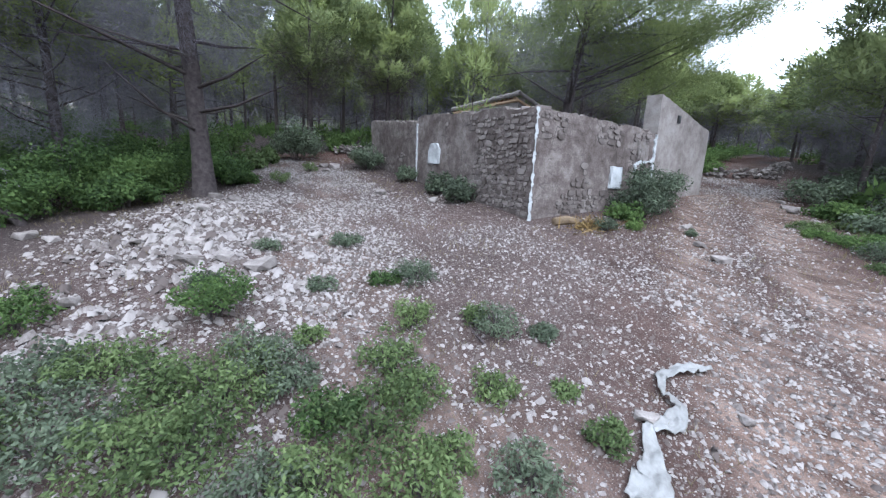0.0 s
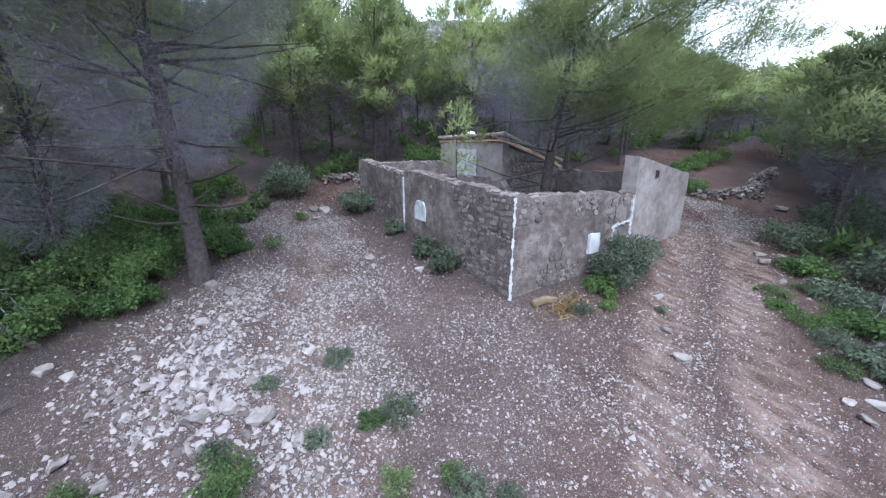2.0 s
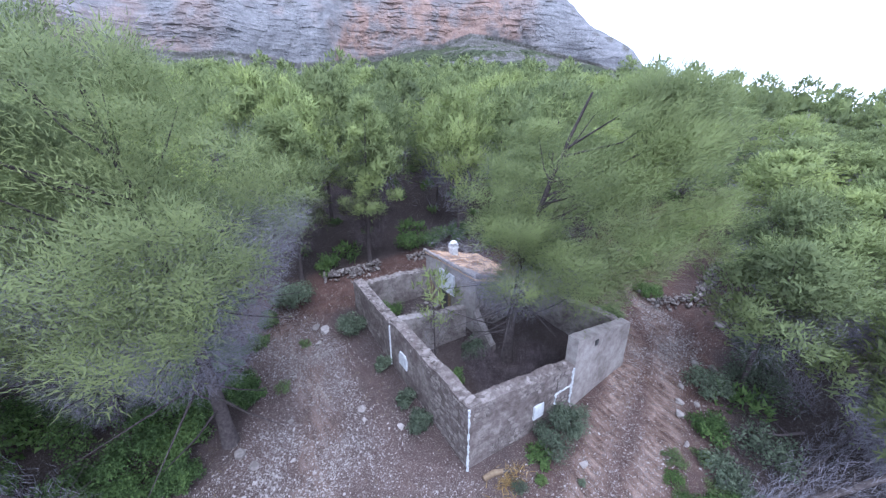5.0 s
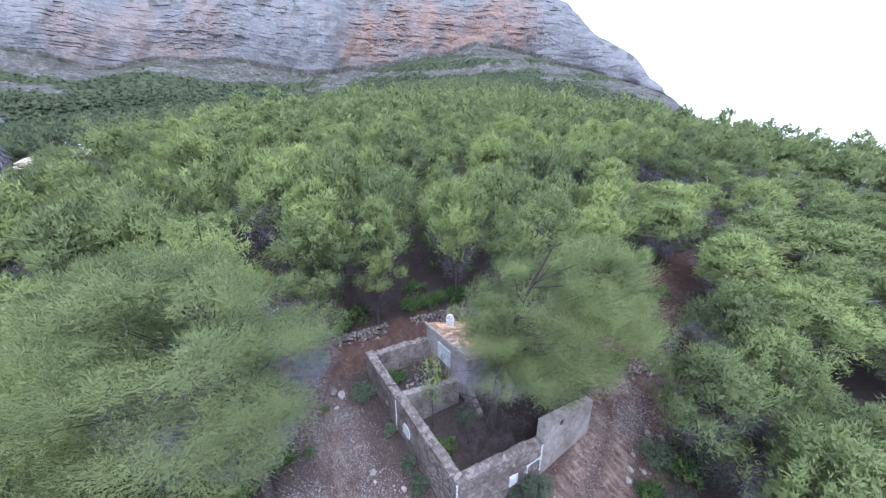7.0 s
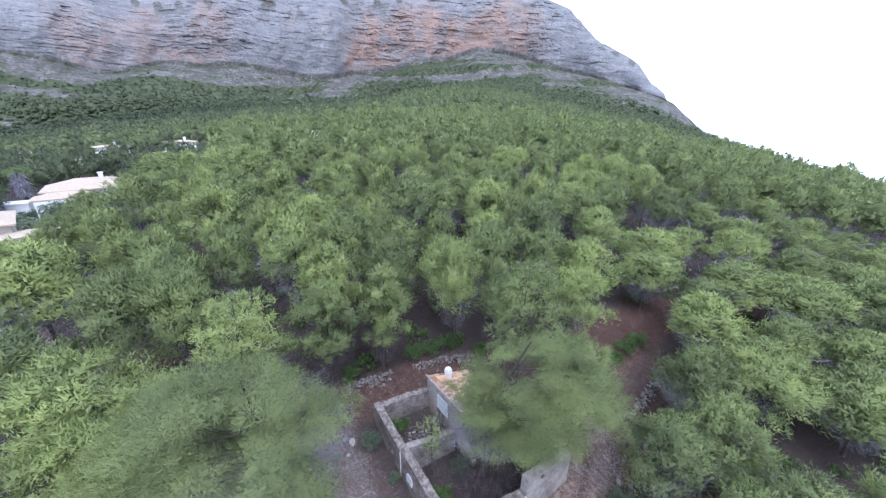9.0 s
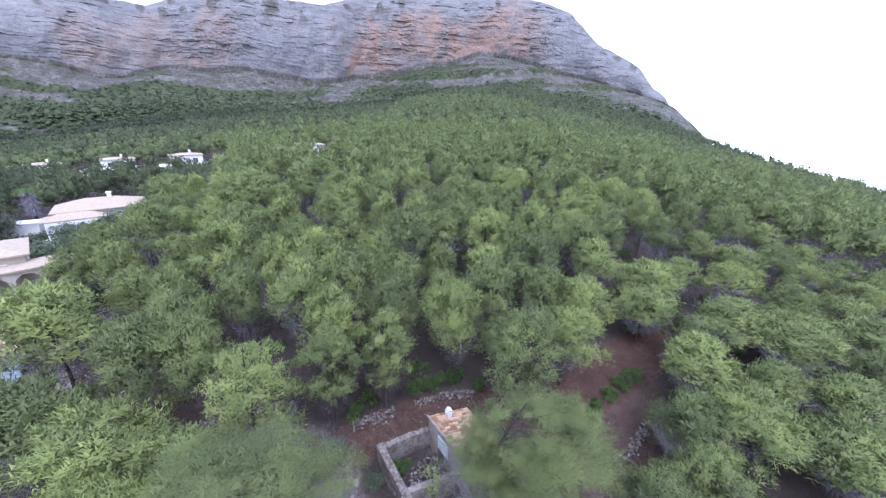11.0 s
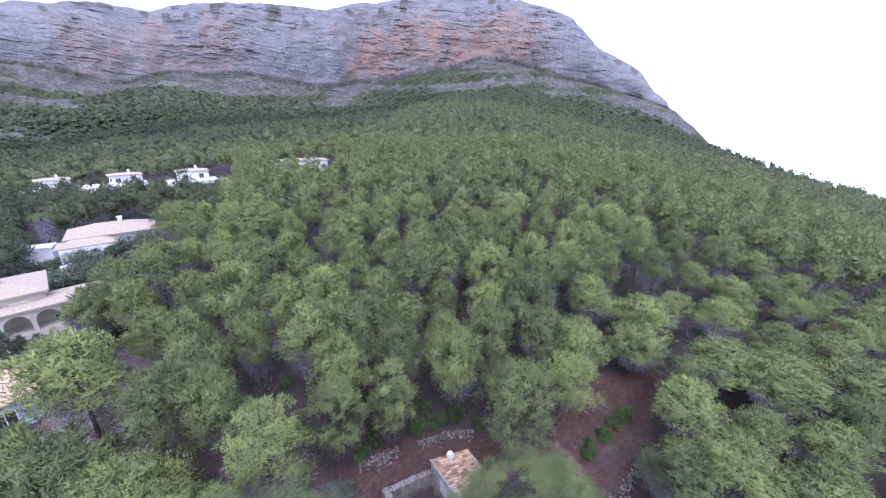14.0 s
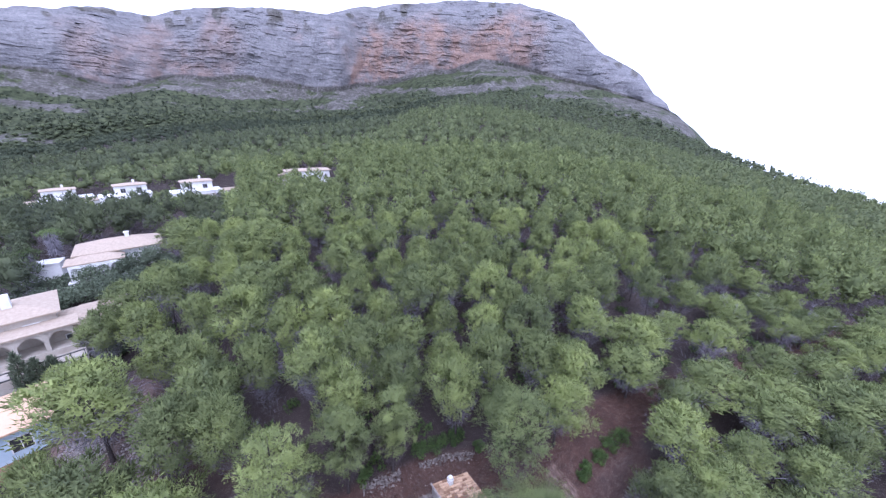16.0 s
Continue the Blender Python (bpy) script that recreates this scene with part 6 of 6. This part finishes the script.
# ---- villas on the slope ----
def hip_roof(lx, ly, z, rise, over):
    a, b = lx / 2 + over, ly / 2 + over
    r = max(0.3, a - b) if a > b else 0.3
    v = [(-a, -b, z), (a, -b, z), (a, b, z), (-a, b, z), (-a, -b, z + 0.18), (a, -b, z + 0.18), (a, b, z + 0.18), (-a, b, z + 0.18), (-r, 0, z + rise), (r, 0, z + rise)]
    f = [(3, 2, 1, 0), (0, 1, 5, 4), (1, 2, 6, 5), (2, 3, 7, 6), (3, 0, 4, 7), (4, 5, 9, 8), (5, 6, 9), (6, 7, 8, 9), (7, 4, 8)]
    return v, f


def window(parent, x, y, z, w, h, face):
    """A window with frame, panes and sill, on a wall that faces -y (face 0) or x (face 1)."""
    def span(a0, a1, d0, d1, z0, z1):
        return ((a0, y + d0, z0), (a1, y + d1, z1)) if face == 0 else ((x + d0, a0, z0), (x + d1, a1, z1))
    c, s = (x, 1) if face == 0 else (y, 1)
    out = (-0.03, 0.02) if face == 0 else (-0.02, 0.03)
    pane = part("window", boxed(span(c - w / 2, c + w / 2, *out, z, z + h)), M["dark"], parent)
    o2 = (-0.07, 0.02) if face == 0 else (-0.02, 0.07)
    part("window_frame", boxed(span(c - w / 2 - 0.08, c - w / 2, *o2, z - 0.08, z + h + 0.08), span(c + w / 2, c + w / 2 + 0.08, *o2, z - 0.08, z + h + 0.08), span(c - w / 2, c + w / 2, *o2, z + h, z + h + 0.08), span(c - 0.03, c + 0.03, *o2, z, z + h)), M["white"], pane)


def wing(house, cx, cy, lx, ly, z0, z1, mat, roof=None, rise=1.4, over=0.45, wins=True, flat=False):
    body = part("wall", boxed(((cx - lx / 2, cy - ly / 2, z0), (cx + lx / 2, cy + ly / 2, z1)), bevel=0.02), M[mat], house)
    if flat:
        part("parapet", boxed(((cx - lx / 2 - 0.1, cy - ly / 2 - 0.1, z1), (cx + lx / 2 + 0.1, cy + ly / 2 + 0.1, z1 + 0.25)), bevel=0.02), M[mat], house)
    elif roof:
        v, f = hip_roof(lx, ly, z1 - 0.05, rise, over)
        part("roof", mesh_of("roof", [(a + cx, b + cy, c) for a, b, c in v], f, M[roof]), None, house, "hipped roof of pale terracotta tiles")
    if wins:
        n = max(1, int(lx / 3.2))
        for k in range(n):
            window(house, cx - lx / 2 + lx * (k + 0.5) / n, cy - ly / 2, z1 - 2.1, 1.2, 1.3, 0)
        n = max(1, int(ly / 3.6))
        for k in range(n):
            window(house, cx + lx / 2, cy - ly / 2 + ly * (k + 0.5) / n, z1 - 2.1, 1.1, 1.3, 1)
    return body


def arcade(house, cx, y, lx, z0, z1, n, mat, deep=1.8):
    """A porch front with round arches."""
    w = lx / n
    for k in range(n):
        bm = bmesh.new()
        x0 = cx - lx / 2 + k * w
        seg = 10
        ring = []
        rr = w * 0.42
        zc = z1 - rr - 0.35
        for i in range(seg + 1):
            u = math.pi - math.pi * i / seg
            ring.append((x0 + w / 2 + rr * math.cos(u), zc + rr * math.sin(u)))
        outline = [(x0, z0), (x0, z1), (x0 + w, z1), (x0 + w, z0), (ring[-1][0], z0)] + ring[::-1] + [(ring[0][0], z0)]
        f = bm.faces.new([bm.verts.new((a, y, b)) for a, b in outline])
        e = bmesh.ops.extrude_face_region(bm, geom=[f])
        bmesh.ops.translate(bm, vec=(0, 0.3, 0), verts=[v for v in e["geom"] if isinstance(v, bmesh.types.BMVert)])
        part("arch", bm, M[mat], house, "white arch of a porch")
    part("porch_floor", boxed(((cx - lx / 2, y - 0.1, z0 - 1.5), (cx + lx / 2, y + deep, z0))), M[mat], house)


def villa(x, y, turn, label):
    return empty("villa", (x, y, land1(x, y)), label, "house", "villas on the slope", turn)


v1 = villa(-22.3, 75.0, 0.12, "white two-storey villa with hipped terracotta roofs behind trees")
wing(v1, 0.6, 0, 11.0, 7, -1.5, 4.0, "white", "villatile", 1.5, 0.6)
wing(v1, -2.6, -4.6, 6.6, 3.4, -1.5, 3.3, "white", "villatile", 0.9, 0.5, False)
arcade(v1, -2.6, -6.9, 6.6, 0.9, 3.2, 4, "white", 0.8)
part("balcony", boxed(((-6.2, -8.1, 0.7), (1.0, -6.9, 0.9)), bevel=0.02), M["white"], v1, "white balcony slab")
part("balcony_rail", boxed(((-6.2, -8.1, 1.75), (1.0, -8.04, 1.82)), *[((-6.2 + 0.45 * k, -8.09, 0.9), (-6.16 + 0.45 * k, -8.05, 1.75)) for k in range(17)]), M["dark"], v1, "dark metal railing")
part("garage_wall", boxed(((-6.2, -7.6, -2.4), (-4.9, -6.9, 0.7)), ((-2.9, -7.6, -2.4), (1.0, -6.9, 0.7)), bevel=0.02), M["white"], v1)
# near-black panel in place of the garage's shaded inside
part("garage_opening", boxed(((-4.9, -7.0, -2.4), (-2.9, -6.92, 0.6))), M["dark"], v1, "dark open garage")
c_ = part("chimney", boxed(((1.6, -0.4, 4.6), (2.2, 0.3, 6.1)), bevel=0.03), M["white"], v1)
part("chimney_cap", boxed(((1.5, -0.5, 6.1), (2.3, 0.4, 6.2)), bevel=0.02), M["white"], c_)
shed = empty("garden_shed", (-32.6, 78.5, land1(-32.6, 78.5)), "small white flat-roofed garden building", "shed")
wing(shed, 0, 0, 4.0, 3.0, -1.0, 2.6, "white", None, wins=False, flat=True)
v2 = villa(-29.4, 44.5, 0.25, "large cream villa with arcaded terrace and pale tiled roofs")
wing(v2, 0, 2.5, 12, 7, -1.5, 7.1, "cream", "villatile", 1.2)
wing(v2, 6.8, 1.2, 4.6, 5.4, -1.5, 5.0, "cream", "villatile", 1.0)
arcade(v2, 0.2, -3.6, 13.6, 3.7, 6.1, 6, "cream", 3.6)
part("roof", boxed(((-7.3, -3.9, 6.12), (7.6, -0.9, 6.3))), M["villatile"], v2, "tiled porch roof")
part("terrace", boxed(((-8, -6.2, -2.0), (7.4, -3.7, 3.1)), bevel=0.03), M["cream"], v2, "cream terrace wall")
part("railing", boxed(((-8, -6.2, 3.1), (7.4, -6.05, 3.2)), *[((-8 + 1.09 * k, -6.18, 3.2), (-7.93 + 1.09 * k, -6.08, 3.9)) for k in range(15)], ((-8, -6.2, 3.9), (7.4, -6.06, 3.98))), M["dark"], v2, "dark metal railing")
c_ = part("chimney", boxed(((2.2, 1.2, 7.9), (3.0, 2.0, 9.4)), bevel=0.03), M["white"], v2)
annex = empty("outbuilding", (-19.4, 51.9, land1(-19.4, 51.9)), "long low stone outbuilding with an open carport", "house", "villas on the slope", 0.2)
wing(annex, -1.6, 0, 3.8, 3.0, -1, 2.4, "cream", "villatile", 0.5, 0.3, False)
part("carport_roof", boxed(((0.4, -1.6, 2.5), (3.3, 1.6, 2.66)), bevel=0.02), M["stone"], annex, "flat grey carport roof")
for cx_ in (0.6, 3.0):
    for cy_ in (-1.5, 1.4):
        part("post", boxed(((cx_, cy_, -1), (cx_ + 0.15, cy_ + 0.15, 2.5))), M["wood"], annex)
v7 = empty("house", (-26.4, 32.8, land1(-26.4, 32.8)), "pale blue house with an orange tiled roof", "house", "villas on the slope", 0.3)
wing(v7, 0, 0, 8, 6, -1, 3.2, "blue", "tile", 1.2)
part("terrace_edge", boxed(((-4.5, -4.6, -1), (5.2, -3.02, 0.35)), bevel=0.03), M["tile"], v7, "red tiled terrace")
def far_villa(x, y, t, drop, kind):
    """A white house of stacked blocks with an arcaded terrace, half hidden by pines."""
    v = empty("villa", (x, y, land1(x, y) - drop), "distant white villa with terraces among pines", "house", "villas on the slope", t)
    if kind == 2:
        wing(v, 0, 0, 13, 6, -3, 4.4, "white", "villatile", 0.7)
        wing(v, -8.2, 1.0, 3.6, 4.4, -3, 3.4, "cream", "villatile", 0.6)
        arcade(v, 0.5, -4.2, 11.0, 1.4, 3.9, 7, "white")
        return
    wing(v, 0, 0, 13, 7, -5, 3.4, "white", None, flat=True)
    wing(v, 1.5 - kind, 1.5, 8, 5, 3.4, 6.2, "white", "villatile", 0.7, 0.35)
    wing(v, -9.2 + 18.4 * (kind == 1), 1.0, 5.4, 5, -5, 2.8, "white", "villatile", 0.7, 0.35)
    wing(v, 8.6 - 17.2 * (kind == 1), -1.0, 4.2, 4, -5, 1.8, "cream", None, wins=False, flat=True)
    arcade(v, -1.0, -5.6, 11.0, 0.4, 3.0, 5, "cream" if kind == 1 else "white", 2.0)
    part("terrace", boxed(((-10, -8.2, -5), (8.4, -5.7, 0.3)), bevel=0.03), M["cream"], v)
    part("chimney", boxed(((2.4 - kind, 2.0, 6.4), (3.0 - kind, 2.7, 7.6)), bevel=0.03), M["white"], v)


far_villa(-28.8, 142, 0.2, 1.0, 0)
far_villa(-9.8, 127, 0.1, 1.2, 1)
far_villa(21, 114, -0.1, -0.4, 2)
far_villa(-46, 157, 0.25, 1.2, 3)


# palms, cypresses and hedges of the gardens
def palm(x, y, h, s):
    r = random.Random(int(h * 100))
    ob = empty("palm_tree", (x, y, land1(x, y)), "palm tree with a shaggy brown skirt of dead fronds", "palm", "garden palms")
    part("trunk", mesh_of("trunk", *tube([(0, 0, -0.3), (0.1, 0, h * 0.5), (0.05, 0.1, h)], [0.3, 0.24, 0.22], 8, r, 0.1), M["bark"], True), None, ob)
    rs_ = np.random.RandomState(3)
    n = 600
    u, f = rs_.uniform(0, 6.28, n), rs_.uniform(0, 1, n)
    p = np.stack([np.cos(u) * 0.35, np.sin(u) * 0.35, h * (0.45 + 0.55 * f)], -1)
    o = np.stack([np.cos(u), np.sin(u), -1.6 + 0 * u], -1)
    part("dead_fronds", mesh_of("dead_fronds", *leaf_tris(p, o, 1.1, 0.16, rs_), M["twig"]), None, ob)
    pv = []
    for k in range(16):
        a = 6.28 * k / 16 + r.uniform(-0.1, 0.1)
        for j in range(12):
            q = (j + 1) / 12
            pv.append((math.cos(a) * 2.0 * s * q, math.sin(a) * 2.0 * s * q, h + 0.9 * s * q - 1.5 * s * q * q))
    pv = np.repeat(np.array(pv), 4, 0)
    part("fronds", mesh_of("fronds", *leaf_tris(pv, rs_.normal(0, 1, pv.shape) - np.array([0, 0, 0.5]), 0.6 * s, 0.14, rs_), M["weed"]), None, ob)


palm(-34.0, 76.0, 6.0, 1.0)
palm(-31.5, 80.5, 7.6, 0.9)


def cypress(x, y, h):
    rs_ = np.random.RandomState(int(h * 10))
    n = 1100
    f, u = rs_.uniform(0, 1, n), rs_.uniform(0, 6.28, n)
    r = 0.65 * np.sin(np.clip(f * 0.9 + 0.12, 0, 1) * math.pi) ** 0.7 * rs_.uniform(0.6, 1, n)
    p = np.stack([np.cos(u) * r, np.sin(u) * r, 0.3 + f * h * 0.95], -1)
    o = np.stack([np.cos(u) * 0.6, np.sin(u) * 0.6, 1.0 + 0 * u], -1)
    ob = empty("cypress_tree", (x, y, land1(x, y)), "slim dark green garden cypress", "cypress", "garden cypresses")
    part("crown", mesh_of("crown", *leaf_tris(p, o, 0.5, 0.25, rs_), M["greybush"]), None, ob)
    part("trunk", mesh_of("trunk", *tube([(0, 0, -0.3), (0, 0, h * 0.8)], [0.1, 0.03], 6), M["bark"]), None, ob)


for x, y, h in ((-25.2, 38.6, 5.6), (-24.2, 38.9, 4.2), (-23.2, 39.4, 3.6)):
    cypress(x, y, h)
for k, (x, y, r, h) in enumerate([(-19.6, 44.6, 0.9, 2.2), (-20.6, 48.6, 1.7, 2.6), (-19.2, 41.6, 1.8, 2.8), (-21.4, 38.2, 1.8, 2.6), (-24.0, 66.0, 3.0, 4.2), (-20.0, 67.5, 3.0, 4.8), (-16.5, 68.5, 2.8, 4.6), (-28.5, 58.5, 2.8, 2.4), (-33, 56, 2.8, 2.4), (-13.5, 62, 2.6, 3.6), (-22.5, 52.5, 2.2, 2.0), (-26, 53.5, 2.4, 2.2), (-26, 61.5, 3.2, 3.4), (-30.5, 63, 3.2, 3.6), (-21.5, 60.5, 3.2, 3.4), (-17.5, 60, 3.0, 3.6), (-35, 65, 3.2, 4), (-28, 68.5, 2.4, 3.2), (-33, 70, 2.6, 3.6), (-15, 57, 2.8, 3.4)]):
    shrub(x, y, r, h, "greybush", "rounded dark garden tree" if k == 0 else "dense dark garden hedge below the villa", "hedge", 3000 if r > 1.5 else 900, 0.34, 0.5, 300 + k, "garden hedges")

# ---- pieces: roof tiles, then the stones of the walls ----
TILE = tile_mesh()
pitch = math.atan2(1.04, 3.56)
for row in range(18):
    for col in range(8):
        ob = part("tile", TILE, None, roof)
        x = 3.86 + 0.405 * col
        ob.location = (x + rng.uniform(-0.015, 0.015), 4.42 + 0.213 * row + rng.uniform(-0.012, 0.012), 3.81 + (x - 3.42) * shear)
        ob.rotation_euler = (rng.uniform(-0.03, 0.03), pitch + rng.uniform(-0.02, 0.02), rng.uniform(-0.03, 0.03))


WALLSTONES = [rock_mesh("stone", rng, (rng.uniform(0.9, 1.4), rng.uniform(0.5, 0.8), rng.uniform(0.5, 0.85)), 16, M["wallstone"]) for _ in range(8)]


def face_stone(seed):
    """One stone of a rubble face, seen from -y: an uneven polygon, set a little proud, its edges worn."""
    r = random.Random(seed)
    n = r.randint(5, 8)
    ring = []
    for k in range(n):
        u = 2 * math.pi * (k + r.uniform(-0.25, 0.25)) / n
        q = 1 / max(abs(math.cos(u)), abs(math.sin(u))) ** 0.5 * r.uniform(0.74, 1.06)
        ring.append((0.5 * q * math.cos(u), 0.5 * q * math.sin(u)))
    verts = [(a * 1.1, 0.5, b * 1.13) for a, b in ring] + [(a * 1.08, -0.2, b * 1.11) for a, b in ring] + [(a * 0.99, -0.16, b * 0.97) for a, b in ring] + [(a * 0.93 + r.uniform(-0.02, 0.02), -0.36 + r.uniform(-0.14, 0.12), b * 0.91) for a, b in ring]
    faces = [(t * n + k, t * n + (k + 1) % n, (t + 1) * n + (k + 1) % n, (t + 1) * n + k) for t in (0, 1, 2) for k in range(n)]
    me_ = mesh_of("stone", verts, faces + [tuple(3 * n + k for k in range(n))], M["wallstone"])
    # the rim's dark colour stands in for shade in the joint's recess
    me_.materials.append(M["joint"])
    for p in me_.polygons[:2 * n]:
        p.material_index = 1
    return me_


FACES = [face_stone(800 + k) for k in range(14)]


def face_stones(parent, p0, p1, low, high0, high1, seed, bare, most=300, skip=()):
    """Rough courses of stones over a wall's face; where the old render still holds, it covers them."""
    r = random.Random(seed)
    p0, p1 = Vector((*p0, 0)), Vector((*p1, 0))
    run = (p1 - p0).length
    d = (p1 - p0).normalized()
    z, got = low, 0
    while z < max(high0, high1):
        h = r.uniform(0.08, 0.17)
        x = r.uniform(0, 0.15)
        while x < run - 0.08:
            w = h * r.uniform(0.7, 2.3)
            f = (x + w / 2) / run
            q = p0 + d * (x + w / 2)
            zc = z + h / 2 + r.uniform(-0.03, 0.03)
            x += w
            held = float(soft_noise(q.x + q.y, zc, 0.9, seed)) + 0.5 * float(soft_noise(q.x + q.y, zc, 0.35, seed + 1))
            if held > bare(f) or zc + h / 2 > high0 + (high1 - high0) * f - 0.03 or zc - h * 0.4 < land1(q.x, q.y) or got >= most:
                continue
            along = q.y if abs(d.y) > 0.8 else q.x
            if any(a < along < b and c < zc < e for a, b, c, e in skip):
                continue
            got += 1
            ob = part("stone", FACES[r.randrange(14)], None, parent)
            ob.location = (q.x, q.y, zc)
            ob.rotation_euler = (r.uniform(-0.08, 0.08), r.choice((0, math.pi)) + r.uniform(-0.15, 0.15), math.atan2(d.y, d.x) + r.uniform(-0.06, 0.06))
            ob.scale = (w * 0.98, r.uniform(0.05, 0.07), h * r.uniform(0.88, 1.04))
        z += h


face_stones(w_left, (0.0, 4.78), (0.0, 0.1), 0.0, 2.66, 2.38, 21, lambda f: -0.95 + 1.4 * f, 300, [(3.5, 4.3, 1.2, 1.95)])
face_stones(w_left2, (0.02, 8.5), (0.02, 5.0), 0.3, 2.9, 2.55, 24, lambda f: -0.5, 150)
face_stones(w_front, (0.1, -0.01), (4.0, -0.405), 0.0, 2.38, 2.24, 22, lambda f: 0.1 - 0.5 * f if f < 0.8 else 0.5, 300, [(2.35, 3.05, 0.65, 1.4)])
face_stones(h_south, (3.9, 4.3), (7.0, 4.31), 0.4, 3.3, 2.6, 23, lambda f: 0.3, 160)


def top_stones(parent, p0, p1, t0, t1, thick, count, seed):
    r = random.Random(seed)
    p0, p1 = Vector((*p0, 0)), Vector((*p1, 0))
    d = (p1 - p0).normalized()
    n = Vector((-d.y, d.x, 0))
    for k in range(count):
        f = (k + r.random()) / count
        q = p0.lerp(p1, f) + n * thick * r.uniform(0.15, 0.85)
        s = r.uniform(0.13, 0.26)
        ob = part("stone", WALLSTONES[r.randrange(8)], None, parent)
        ob.location = (q.x, q.y, t0 + (t1 - t0) * f + r.uniform(-0.03, 0.02))
        ob.rotation_euler = (r.uniform(-0.2, 0.2), r.uniform(-0.2, 0.2), r.uniform(0, 6.28))
        ob.scale = (s, s, s * 0.7)


top_stones(w_left, (0, 4.85), (0, 0.1), 2.72, 2.4, 0.42, 60, 31)
top_stones(w_left2, (0.02, 8.55), (0.02, 4.95), 2.95, 2.6, 0.42, 50, 32)
top_stones(w_front, (0.1, -0.01), (4.1, -0.41), 2.4, 2.24, 0.42, 46, 33)
top_stones(w_north, (3.6, 8.25), (0.46, 8.62), 2.82, 2.8, 0.42, 90, 34)
top_stones(w_cross, (0.42, 4.8), (3.3, 4.43), 2.5, 2.36, 0.36, 50, 35)
